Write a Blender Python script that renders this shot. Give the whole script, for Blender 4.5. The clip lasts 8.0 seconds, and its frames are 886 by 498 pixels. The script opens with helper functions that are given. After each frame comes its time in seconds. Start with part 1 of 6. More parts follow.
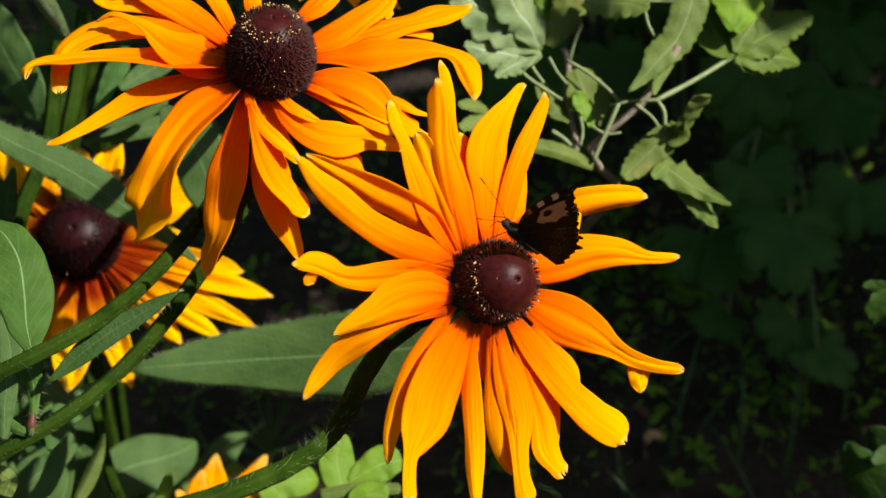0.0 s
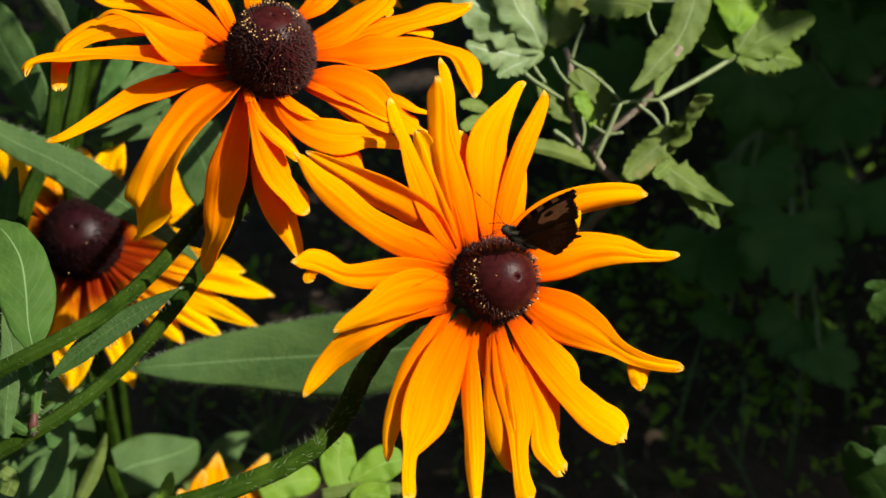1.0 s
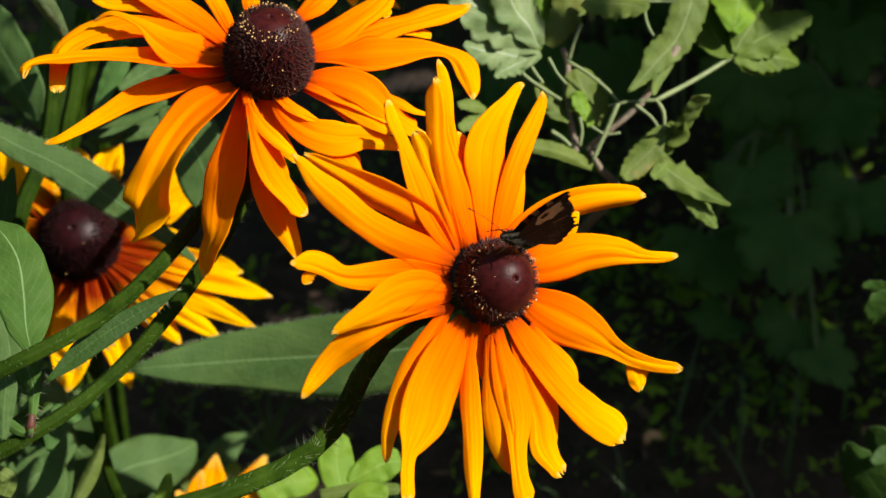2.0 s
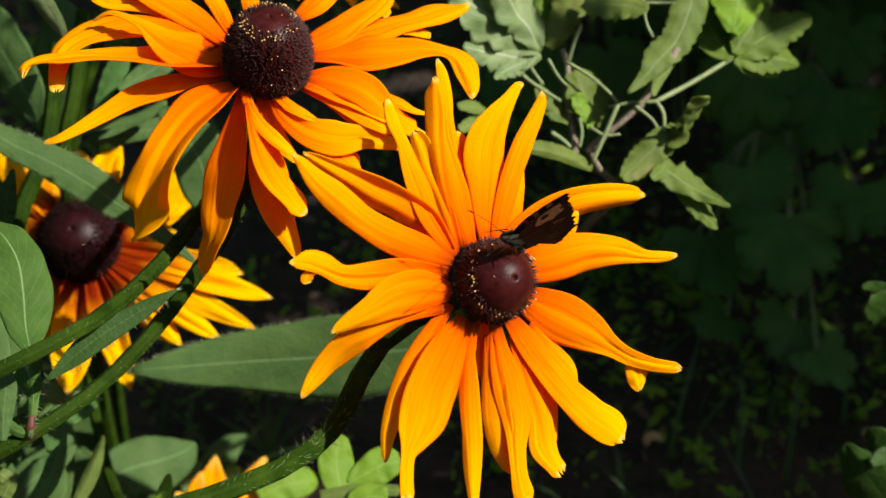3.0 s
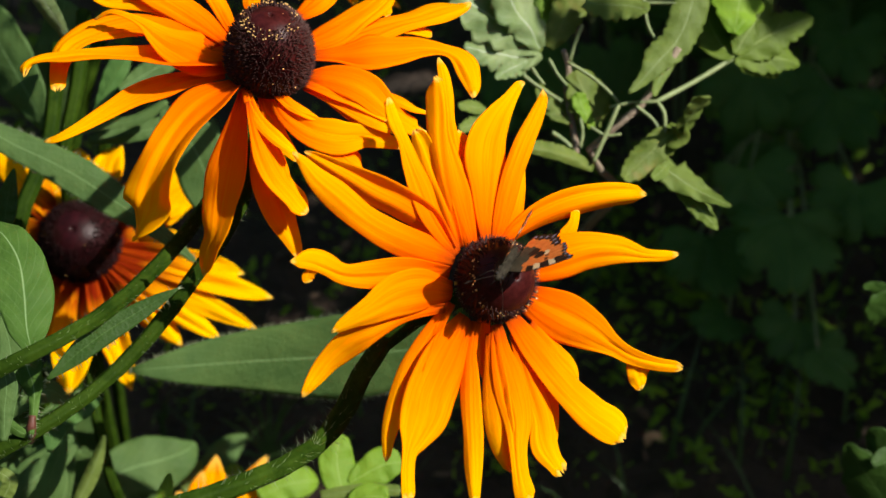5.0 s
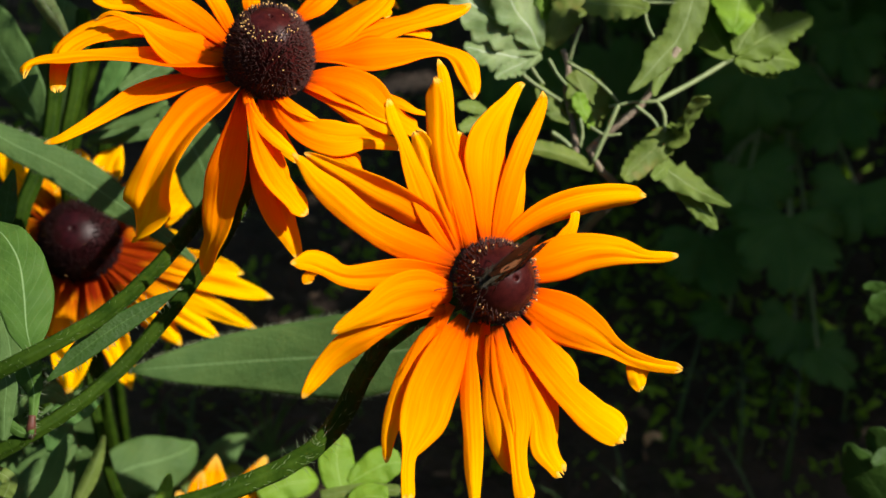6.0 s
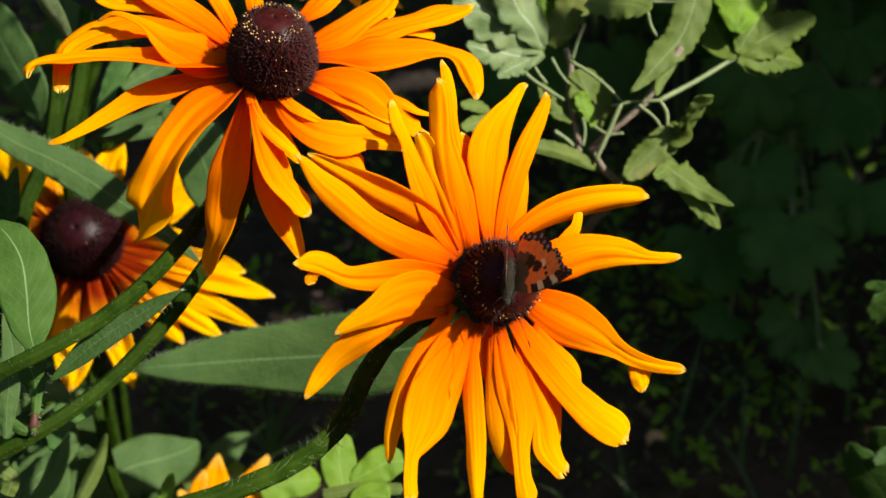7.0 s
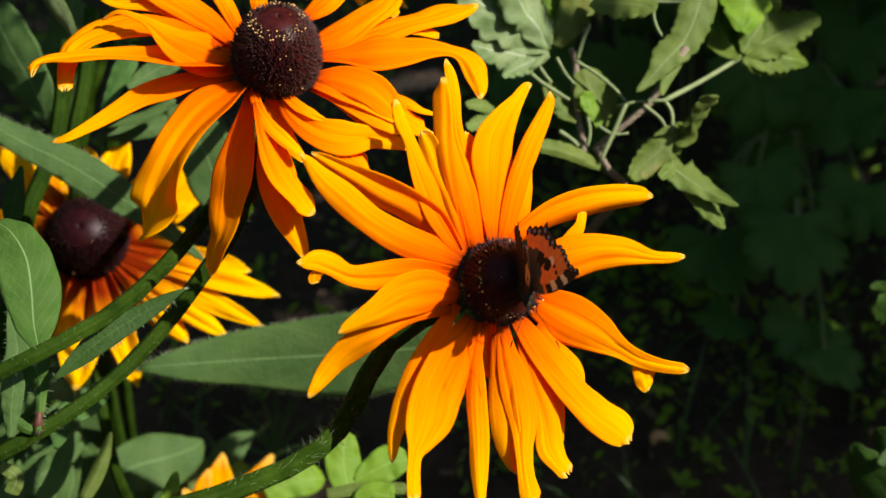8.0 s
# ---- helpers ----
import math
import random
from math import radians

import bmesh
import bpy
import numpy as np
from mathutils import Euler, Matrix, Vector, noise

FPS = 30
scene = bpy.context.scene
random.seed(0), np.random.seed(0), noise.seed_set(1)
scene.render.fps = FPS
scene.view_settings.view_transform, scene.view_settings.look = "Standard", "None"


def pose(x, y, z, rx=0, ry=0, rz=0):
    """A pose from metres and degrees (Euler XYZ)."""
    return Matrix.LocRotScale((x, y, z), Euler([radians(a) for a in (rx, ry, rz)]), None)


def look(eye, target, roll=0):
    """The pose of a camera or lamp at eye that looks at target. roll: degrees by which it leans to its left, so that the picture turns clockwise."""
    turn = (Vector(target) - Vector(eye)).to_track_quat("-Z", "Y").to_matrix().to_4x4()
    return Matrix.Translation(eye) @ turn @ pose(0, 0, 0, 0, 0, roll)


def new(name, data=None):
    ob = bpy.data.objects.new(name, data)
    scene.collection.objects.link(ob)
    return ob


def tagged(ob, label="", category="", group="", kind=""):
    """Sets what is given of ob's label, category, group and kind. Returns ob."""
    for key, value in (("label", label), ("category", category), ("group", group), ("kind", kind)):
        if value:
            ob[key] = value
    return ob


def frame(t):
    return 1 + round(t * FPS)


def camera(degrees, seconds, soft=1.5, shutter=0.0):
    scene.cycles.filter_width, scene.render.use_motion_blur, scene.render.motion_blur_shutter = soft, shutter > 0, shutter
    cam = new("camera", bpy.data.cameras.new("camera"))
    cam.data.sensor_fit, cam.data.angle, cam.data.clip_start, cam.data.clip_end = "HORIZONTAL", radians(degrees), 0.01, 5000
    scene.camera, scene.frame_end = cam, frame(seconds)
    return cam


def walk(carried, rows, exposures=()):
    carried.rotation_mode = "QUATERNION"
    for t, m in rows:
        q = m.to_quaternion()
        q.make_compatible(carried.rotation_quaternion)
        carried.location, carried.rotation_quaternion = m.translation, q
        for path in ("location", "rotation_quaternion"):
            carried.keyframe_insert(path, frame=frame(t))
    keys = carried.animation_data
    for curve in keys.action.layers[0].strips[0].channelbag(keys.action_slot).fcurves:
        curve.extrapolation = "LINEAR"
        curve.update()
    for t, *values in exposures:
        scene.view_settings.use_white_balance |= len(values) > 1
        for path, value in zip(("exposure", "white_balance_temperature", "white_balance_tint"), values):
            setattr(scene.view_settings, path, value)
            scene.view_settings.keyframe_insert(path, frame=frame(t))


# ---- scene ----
cam = camera(30, 8.0, soft=1.5)
cam.data.dof.use_dof, cam.data.dof.focus_distance, cam.data.dof.aperture_fstop = True, 0.41, 20
walk(cam, [
    (0, pose(0, 0, 0.56, 51.947, 0, -0.075)),
    (0.5, pose(0, 0, 0.56, 51.961, 0, 0.000)),
    (1, pose(0, 0, 0.56, 51.941, 0, 0.000)),
    (1.5, pose(0, 0, 0.56, 51.941, 0, -0.082)),
    (3, pose(0, 0, 0.56, 52.000, 0, -0.107)),
    (3.5, pose(0, 0, 0.56, 52.000, 0, 0.000)),
    (4, pose(0, 0, 0.56, 52.000, 0, 0.025)),
    (4.5, pose(0, 0, 0.56, 52.000, 0, -0.050)),
    (6, pose(0, 0, 0.56, 51.994, 0, -0.082)),
    (6.5, pose(0, 0, 0.56, 51.975, 0, 0.025)),
    (7, pose(0, 0, 0.56, 51.955, 0, 0.025)),
    (7.5, pose(0, 0, 0.56, 51.935, 0, 0.149)),
    (8, pose(0, 0, 0.56, 51.941, 0, 0.231)),
])


# ---- light ----
world = bpy.data.worlds.new("sky")
scene.world = world
world.use_nodes = True
sky = world.node_tree.nodes.new("ShaderNodeTexSky")
sky.sky_type, sky.sun_disc = "NISHITA", False
SUN = Vector((0.66, -0.17, 0.73)).normalized()
sky.sun_elevation = math.asin(SUN.z)
sky.sun_rotation = math.atan2(SUN.x, SUN.y)
world.node_tree.links.new(sky.outputs[0], world.node_tree.nodes["Background"].inputs[0])
world.node_tree.nodes["Background"].inputs[1].default_value = 0.10
sun = new("sun", bpy.data.lights.new("sun", "SUN"))
sun.data.energy, sun.data.angle, sun.data.color = 5.0, radians(0.6), (1.0, 0.95, 0.86)
sun.matrix_world = look(SUN * 5, (0, 0, 0))
scene.view_settings.exposure = 0.55


# ---- materials ----
class Nodes:
    """A short way to write a node material."""

    def __init__(self, name):
        self.mat = bpy.data.materials.new(name)
        self.mat.use_nodes = True
        self.tree = self.mat.node_tree
        self.tree.nodes.clear()
        self.out = self.tree.nodes.new("ShaderNodeOutputMaterial")

    def n(self, kind, ins=None):
        node = self.tree.nodes.new("ShaderNode" + kind)
        if kind == "UVMap":
            node.uv_map = "UVMap"
        for k, v in (ins or {}).items():
            self.put(node, k, v)
        return node

    def put(self, node, k, v):
        if isinstance(v, bpy.types.NodeSocket):
            self.tree.links.new(v, node.inputs[k])
        else:
            node.inputs[k].default_value = v

    def ramp(self, fac, stops):
        node = self.tree.nodes.new("ShaderNodeValToRGB")
        el = node.color_ramp.elements
        while len(el) < len(stops):
            el.new(0.5)
        for e, (p, c) in zip(el, stops):
            e.position, e.color = p, (*c, 1) if len(c) == 3 else c
        self.tree.links.new(fac, node.inputs[0])
        return node.outputs[0]

    def math(self, op, a, b=0.0):
        node = self.n("Math", {0: a, 1: b})
        node.operation = op
        return node.outputs[0]

    def mix(self, fac, a, b):
        node = self.tree.nodes.new("ShaderNodeMix")
        node.data_type = "RGBA"
        for k, v in ((0, fac), (6, a), (7, b)):
            self.put(node, k, v)
        return node.outputs[2]

    def noise(self, scale, detail=3.0, rough=0.55):
        v = self.n("TexCoord").outputs["Object"]
        return self.n("TexNoise", {"Vector": v, "Scale": scale, "Detail": detail, "Roughness": rough}).outputs[0]

    def surface(self, color, rough, bump=None, strength=0.3, dist=0.0004, thin=0.0, thin_color=None, metallic=0.0, spec=0.5, sheen=0.0):
        ins = {"Base Color": color, "Roughness": rough, "Metallic": metallic, "Specular IOR Level": spec, "Sheen Weight": sheen}
        if bump is not None:
            ins["Normal"] = self.n("Bump", {"Height": bump, "Strength": strength, "Distance": dist}).outputs[0]
        sh = self.n("BsdfPrincipled", ins).outputs[0]
        if thin:
            tr = self.n("BsdfTranslucent", {"Color": thin_color if thin_color is not None else color}).outputs[0]
            sh = self.n("MixShader", {0: thin, 1: sh, 2: tr}).outputs[0]
        self.tree.links.new(sh, self.out.inputs[0])
        return self.mat


def c4(r, g, b):
    return (r, g, b, 1.0)


def petal_material(name, light, deep, flush, flush_from, flush_to):
    """Ray floret: golden with fine lengthwise veins, a deeper tint towards the root."""
    k = Nodes(name)
    uv = k.n("UVMap").outputs[0]
    sep = k.n("SeparateXYZ", {0: uv})
    across, along = sep.outputs[0], sep.outputs[1]
    rnd = k.n("ObjectInfo").outputs["Random"]
    veinvec = k.n("CombineXYZ", {0: k.math("MULTIPLY", across, 9.0), 1: k.math("MULTIPLY", along, 0.9), 2: k.math("MULTIPLY", rnd, 40.0)}).outputs[0]
    vein = k.n("TexNoise", {"Vector": veinvec, "Scale": 1.5, "Detail": 3.0}).outputs[0]
    blotch = k.noise(60.0, 3.0)
    col = k.mix(k.ramp(k.math("ADD", vein, k.math("MULTIPLY", blotch, 0.25)), [(0.25, (0.45, 0.45, 0.45)), (0.75, (1, 1, 1))]), c4(*deep), c4(*light))
    col = k.mix(k.ramp(along, [(0.06, (0.95, 0.95, 0.95)), (0.42, (0.50, 0.50, 0.50)), (0.9, (0, 0, 0))]), col, c4(*deep))
    col = k.mix(k.math("MULTIPLY", rnd, 0.25), col, c4(deep[0], deep[1], deep[2]))
    col = k.mix(k.ramp(k.math("ADD", along, k.math("MULTIPLY", k.math("SUBTRACT", vein, 0.5), 0.05)), [(0.962, (0, 0, 0)), (0.992, (0.55, 0.55, 0.55))]), col, c4(1.0, 0.78, 0.16))
    fl = k.ramp(k.math("ADD", along, k.math("MULTIPLY", k.math("SUBTRACT", vein, 0.5), 0.16)), [(flush_from, (1, 1, 1)), (flush_to, (0, 0, 0))])
    col = k.mix(fl, col, c4(*flush))
    thread = k.n("TexNoise", {"Vector": k.n("CombineXYZ", {0: k.math("MULTIPLY", across, 16.0), 1: k.math("MULTIPLY", along, 1.6), 2: k.math("MULTIPLY", rnd, 70.0)}).outputs[0], "Scale": 1.6, "Detail": 4.0}).outputs[0]
    thread = k.math("MULTIPLY", k.ramp(thread, [(0.50, (0, 0, 0)), (0.70, (0.45, 0.45, 0.45))]), k.math("SUBTRACT", 1.0, k.math("MULTIPLY", along, 0.85)))
    col = k.mix(thread, col, c4(deep[0] * 0.92, deep[1] * 0.52, 0.0))
    fine = k.n("TexNoise", {"Vector": k.n("CombineXYZ", {0: k.math("MULTIPLY", across, 30.0), 1: k.math("MULTIPLY", along, 3.0), 2: rnd}).outputs[0], "Scale": 2.0, "Detail": 4.0}).outputs[0]
    fine = k.math("ADD", fine, k.math("MULTIPLY", k.noise(330.0, 4.0), 0.9))
    return k.surface(col, 0.5, fine, 0.24, 0.0005, thin=0.36, thin_color=c4(1.0, 0.18, 0.0), spec=0.0)


PETAL = petal_material("golden_petal", (1.0, 0.55, 0.0), (1.0, 0.13, 0.0), (0.34, 0.05, 0.004), 0.0, 0.11)
PETAL_FLUSHED = petal_material("flushed_petal", (1.0, 0.66, 0.0), (1.0, 0.34, 0.0), (0.20, 0.016, 0.003), 0.26, 0.60)


def leaf_material(name, light, deep, pale_vein, thin=0.28, rough=0.5, spots=None, sheen=0.0):
    """Leaf: blotched green with paler midrib and side veins and a fine felt."""
    k = Nodes(name)
    uv = k.n("UVMap").outputs[0]
    sep = k.n("SeparateXYZ", {0: uv})
    across, along = sep.outputs[0], sep.outputs[1]
    rnd = k.n("ObjectInfo").outputs["Random"]
    col = k.mix(k.ramp(k.noise(90.0, 5.0), [(0.3, (0, 0, 0)), (0.7, (1, 1, 1))]), c4(*deep), c4(*light))
    col = k.mix(k.math("MULTIPLY", rnd, 0.4), col, c4(*deep))
    rib = k.ramp(k.math("ABSOLUTE", k.math("SUBTRACT", across, 0.5)), [(0.006, (1, 1, 1)), (0.022, (0, 0, 0))])
    side = k.n("TexWave", {"Vector": k.n("CombineXYZ", {0: k.math("SUBTRACT", along, k.math("MULTIPLY", k.math("ABSOLUTE", k.math("SUBTRACT", across, 0.5)), 0.55))}).outputs[0], "Scale": 3.2, "Distortion": 1.5}).outputs[1]
    side = k.ramp(side, [(0.93, (0, 0, 0)), (1.0, (0.14, 0.14, 0.14))])
    col = k.mix(k.math("MAXIMUM", rib, side), col, c4(*pale_vein))
    if spots:
        col = k.mix(k.ramp(k.noise(70.0, 2.0), [(0.66, (0, 0, 0)), (0.74, (0.8, 0.8, 0.8))]), col, c4(*spots))
    h = k.math("ADD", k.noise(900.0, 3.0), k.math("MULTIPLY", k.noise(160.0, 2.0), 1.5))
    return k.surface(col, rough, k.math("SUBTRACT", h, k.math("MULTIPLY", side, 0.6)), 0.45, 0.0006, thin=thin, thin_color=c4(light[0] * 1.6, light[1] * 1.7, light[2] * 0.6), sheen=sheen, spec=0.13)


LEAF = leaf_material("felted_leaf", (0.096, 0.162, 0.044), (0.054, 0.106, 0.028), (0.15, 0.25, 0.09), thin=0.2, rough=0.6)
LEAF_FELT = leaf_material("felted_stem_leaf", (0.090, 0.172, 0.030), (0.052, 0.115, 0.019), (0.20, 0.31, 0.12), thin=0.25, rough=0.6)
LEAF_DARK = leaf_material("dark_leaf", (0.098, 0.200, 0.048), (0.055, 0.126, 0.030), (0.11, 0.20, 0.05))
LEAF_DEEP = leaf_material("deep_leaf", (0.046, 0.098, 0.016), (0.027, 0.064, 0.010), (0.07, 0.13, 0.03), thin=0.22)
LEAF_FRESH = leaf_material("fresh_leaf", (0.21, 0.34, 0.030), (0.13, 0.24, 0.020), (0.26, 0.38, 0.09), thin=0.3)
LEAF_SILVER = leaf_material("pale_underleaf", (0.30, 0.36, 0.17), (0.12, 0.19, 0.065), (0.46, 0.52, 0.38), thin=0.25, rough=0.45)
LEAF_PALE = leaf_material("pale_leaf", (0.200, 0.262, 0.062), (0.100, 0.150, 0.028), (0.28, 0.35, 0.15), thin=0.28)
LEAF_BUSH = leaf_material("bush_leaf", (0.155, 0.225, 0.034), (0.085, 0.135, 0.016), (0.26, 0.34, 0.10), thin=0.3)
LEAF_BERRY = leaf_material("berry_leaf", (0.19, 0.24, 0.050), (0.085, 0.130, 0.022), (0.20, 0.25, 0.07), thin=0.3, spots=(0.26, 0.20, 0.06))


def plain(name, light, deep, scale, rough, bump_scale=None, strength=0.4, dist=0.0005, thin=0.0, spec=0.4, sheen=0.0):
    """Two tones broken by noise at two scales, with a bump."""
    k = Nodes(name)
    a = k.noise(scale, 4.0, 0.6)
    b = k.noise(scale * 7.0, 3.0, 0.6)
    col = k.mix(k.ramp(k.math("ADD", k.math("MULTIPLY", a, 0.7), k.math("MULTIPLY", b, 0.3)), [(0.35, (0, 0, 0)), (0.65, (1, 1, 1))]), c4(*deep), c4(*light))
    return k.surface(col, rough, k.noise(bump_scale or scale * 5, 4.0), strength, dist, thin=thin, spec=spec, sheen=sheen)


STEM = plain("stem_green", (0.030, 0.058, 0.005), (0.010, 0.025, 0.002), 110, 0.6, 700, spec=0.03)
STEM_RED = plain("stem_reddish", (0.11, 0.030, 0.02), (0.06, 0.030, 0.014), 200, 0.55, 700)
HAIR = plain("hair_pale", (0.44, 0.50, 0.33), (0.32, 0.38, 0.22), 300, 0.5, thin=0.6)
CONE = plain("cone_maroon", (0.060, 0.009, 0.008), (0.021, 0.003, 0.003), 600, 0.36, 2600, 0.35, 0.0002, spec=0.12)
FLORET = plain("floret_maroon", (0.070, 0.022, 0.016), (0.015, 0.004, 0.004), 900, 0.5, spec=0.2)
CONE_DARK = plain("cone_blackish", (0.030, 0.004, 0.006), (0.009, 0.002, 0.002), 600, 0.36, 2600, 0.5, 0.0002, spec=0.16)
FLORET_DARK = plain("floret_blackish", (0.022, 0.005, 0.005), (0.006, 0.002, 0.002), 900, 0.5, spec=0.1)
POLLEN = plain("pollen_cream", (0.85, 0.55, 0.22), (0.70, 0.36, 0.09), 900, 0.7)
BARK = plain("twig_bark", (0.30, 0.24, 0.17), (0.16, 0.12, 0.08), 220, 0.8, 900, 0.7, 0.0008)
PETIOLE = plain("petiole_green", (0.24, 0.29, 0.12), (0.15, 0.2, 0.08), 200, 0.55)
LITTER = plain("dead_leaf", (0.20, 0.12, 0.07), (0.09, 0.055, 0.035), 60, 0.8)
LITTER_PALE = plain("pale_dead_leaf", (0.60, 0.38, 0.20), (0.36, 0.22, 0.10), 120, 0.8)
SOIL = plain("dark_soil", (0.062, 0.038, 0.023), (0.018, 0.011, 0.007), 22, 0.95, 160, 1.0, 0.01)
GRASS = plain("grass_blade", (0.07, 0.13, 0.03), (0.04, 0.085, 0.02), 60, 0.5, thin=0.25)


# ---- builders ----
def part(name, bm, material, parent, label=""):
    """Links a bmesh as one smooth mesh under a thing or a part."""
    me = bpy.data.meshes.new(name)
    bm.to_mesh(me)
    bm.free()
    for m in material if isinstance(material, (list, tuple)) else [material]:
        me.materials.append(m)
    for p in me.polygons:
        p.use_smooth = True
    ob = new(name, me)
    ob.parent = parent
    return tagged(ob, label=label)


def thing(name, at, label, category, group="", kind=""):
    ob = new(name)
    ob.location = at
    ob.empty_display_size = 0.01
    return tagged(ob, label, category, group, kind)


def smooth_path(pts, n):
    """n + 1 places and tangents on a soft curve through the points."""
    pts = [Vector(p) for p in pts]
    ext = [pts[0] * 2 - pts[1]] + pts + [pts[-1] * 2 - pts[-2]]
    seg = [(ext[i + 1] - ext[i]).length ** 0.5 for i in range(len(ext) - 1)]
    knots = [0.0]
    for s in seg:
        knots.append(knots[-1] + max(s, 1e-6))

    def at(i, u):
        p0, p1, p2, p3 = ext[i - 1:i + 3]
        t0, t1, t2, t3 = knots[i - 1:i + 3]
        t = t1 + (t2 - t1) * u
        a1 = p0 * ((t1 - t) / (t1 - t0)) + p1 * ((t - t0) / (t1 - t0))
        a2 = p1 * ((t2 - t) / (t2 - t1)) + p2 * ((t - t1) / (t2 - t1))
        a3 = p2 * ((t3 - t) / (t3 - t2)) + p3 * ((t - t2) / (t3 - t2))
        b1 = a1 * ((t2 - t) / (t2 - t0)) + a2 * ((t - t0) / (t2 - t0))
        b2 = a2 * ((t3 - t) / (t3 - t1)) + a3 * ((t - t1) / (t3 - t1))
        return b1 * ((t2 - t) / (t2 - t1)) + b2 * ((t - t1) / (t2 - t1))

    dense = [at(i, k / 24) for i in range(1, len(pts)) for k in range(24)] + [pts[-1]]
    run = [0.0]
    for a, b in zip(dense, dense[1:]):
        run.append(run[-1] + (b - a).length)
    places, j = [], 0
    for k in range(n + 1):
        want = run[-1] * k / n
        while j < len(run) - 2 and run[j + 1] < want:
            j += 1
        places.append(dense[j].lerp(dense[j + 1], min(1.0, (want - run[j]) / max(run[j + 1] - run[j], 1e-9))))
    tang = [(places[min(k + 1, n)] - places[max(k - 1, 0)]).normalized() for k in range(n + 1)]
    return places, tang, run[-1]


def outline_width(t, base, peak, blunt, pinch, pinch_at):
    if t < peak:
        w = base + (1 - base) * math.sin(math.pi / 2 * t / peak)
    else:
        s = (t - peak) / (1 - peak)
        w = max(0.0, 1 - s ** blunt) ** 0.75
    return w * (1 - pinch * math.exp(-((t - pinch_at) / 0.11) ** 2))


def blade(pts, width, up=(0, 0, 1), base=0.35, peak=0.5, blunt=2.4, pinch=0.0, pinch_at=0.8, cup=0.1, cup_tip=None, twist=0.0, twist_root=0.0,
          ridge=0.02, wave=0.03, curl=0.0, seed=0, nu=10, nv=26, frayed=0.0, fold=0.0, crease=0.0, rim=0.0, teeth=0.0):
    """A petal or leaf blade along a soft curve: cupped, grooved, twisted, with a wavy edge. Lengths in metres, angles in degrees."""
    places, tang, length = smooth_path(pts, nv)
    bm = bmesh.new()
    uvl = bm.loops.layers.uv.new("UVMap")
    side = tang[0].cross(Vector(up))
    if side.length < 1e-4:
        side = Vector((1, 0, 0))
    side.normalize()
    rng = random.Random(seed)
    ph = [rng.uniform(0, 6.28) for _ in range(6)]
    fr = rng.uniform(2.0, 3.2)
    folds = [(rng.uniform(-0.62, 0.62), rng.uniform(0.3, 1.0), rng.uniform(0.10, 0.24), rng.uniform(-0.3, 0.3)) for _ in range(3)]
    rims = (rng.uniform(-1, 1), rng.uniform(-1, 1))
    rows = []
    for k in range(nv + 1):
        t = k / nv
        T = tang[k]
        side = (side - T * side.dot(T)).normalized()
        turn = Matrix.Rotation(radians(twist_root + twist * t * t), 3, T)
        S = turn @ side
        N = S.cross(T).normalized()
        w = width * 0.5 * max(outline_width(t, base, peak, blunt, pinch, pinch_at), 0.07)
        cc = cup if cup_tip is None else cup + (cup_tip - cup) * t
        row = []
        for j in range(nu + 1):
            u = 2 * j / nu - 1
            lift = cc * w * u * u * 2 - fold * w * (1 - abs(u))
            lift += ridge * width * math.cos(u * 3 * math.pi) * (0.4 + 0.6 * math.sin(math.pi * min(1, t * 1.1))) * (1 - abs(u) ** 4)
            lift += wave * width * u * math.sin(fr * 6.28 * t + ph[0] + (2.0 if u > 0 else 0)) * t
            lift += wave * width * 0.5 * math.sin(5.1 * t + 2.2 * u + ph[1])
            for u0, amp, wide, drift in folds:
                lift -= crease * width * amp * math.exp(-((u - u0 * (1 - 0.3 * t) - drift * t) / wide) ** 2) * math.sin(math.pi * min(1.0, 0.08 + t)) ** 0.6
            lift += crease * width * 0.9 * noise.noise((t * 3.2, u * 1.4, ph[4] * 9)) * min(1.0, t * 3)
            lift *= min(1.0, 1.4 * w / (0.5 * width))
            lift += rim * w * rims[u > 0] * abs(u) ** 5 * min(1.0, t * 2)
            ww = w * (1 + 0.05 * math.sin(9 * t + ph[2] + (1.5 if u > 0 else 0)) + 0.03 * noise.noise((t * 9, 3.0 if u > 0 else 7.0, ph[5] * 9)))
            if teeth and t > 0.62:
                ww *= 1 - teeth * (0.5 + 0.5 * math.cos(2 * math.pi * 8.0 * t + (1.6 if u > 0 else 0.0)))
            ang = curl * t * t * u
            x, z = u * ww * math.cos(ang), lift + abs(u) * ww * math.sin(abs(ang)) * (1 if curl >= 0 else -1)
            back = 0.0
            if t > 0.9:
                back = -(t - 0.9) * 10 * frayed * width * (0.5 + 0.5 * math.cos(u * 7.5 + ph[3]))
            row.append(bm.verts.new(places[k] + S * x + N * z + T * back))
        rows.append(row)
    for k in range(nv):
        for j in range(nu):
            f = bm.faces.new((rows[k][j], rows[k][j + 1], rows[k + 1][j + 1], rows[k + 1][j]))
            for lp, (a, b) in zip(f.loops, ((j, k), (j + 1, k), (j + 1, k + 1), (j, k + 1))):
                lp[uvl].uv = (a / nu, b / nv)
    return bm


def thicken(ob, metres):
    mod = ob.modifiers.new("thickness", "SOLIDIFY")
    mod.thickness, mod.offset = metres, 0.0
    return ob


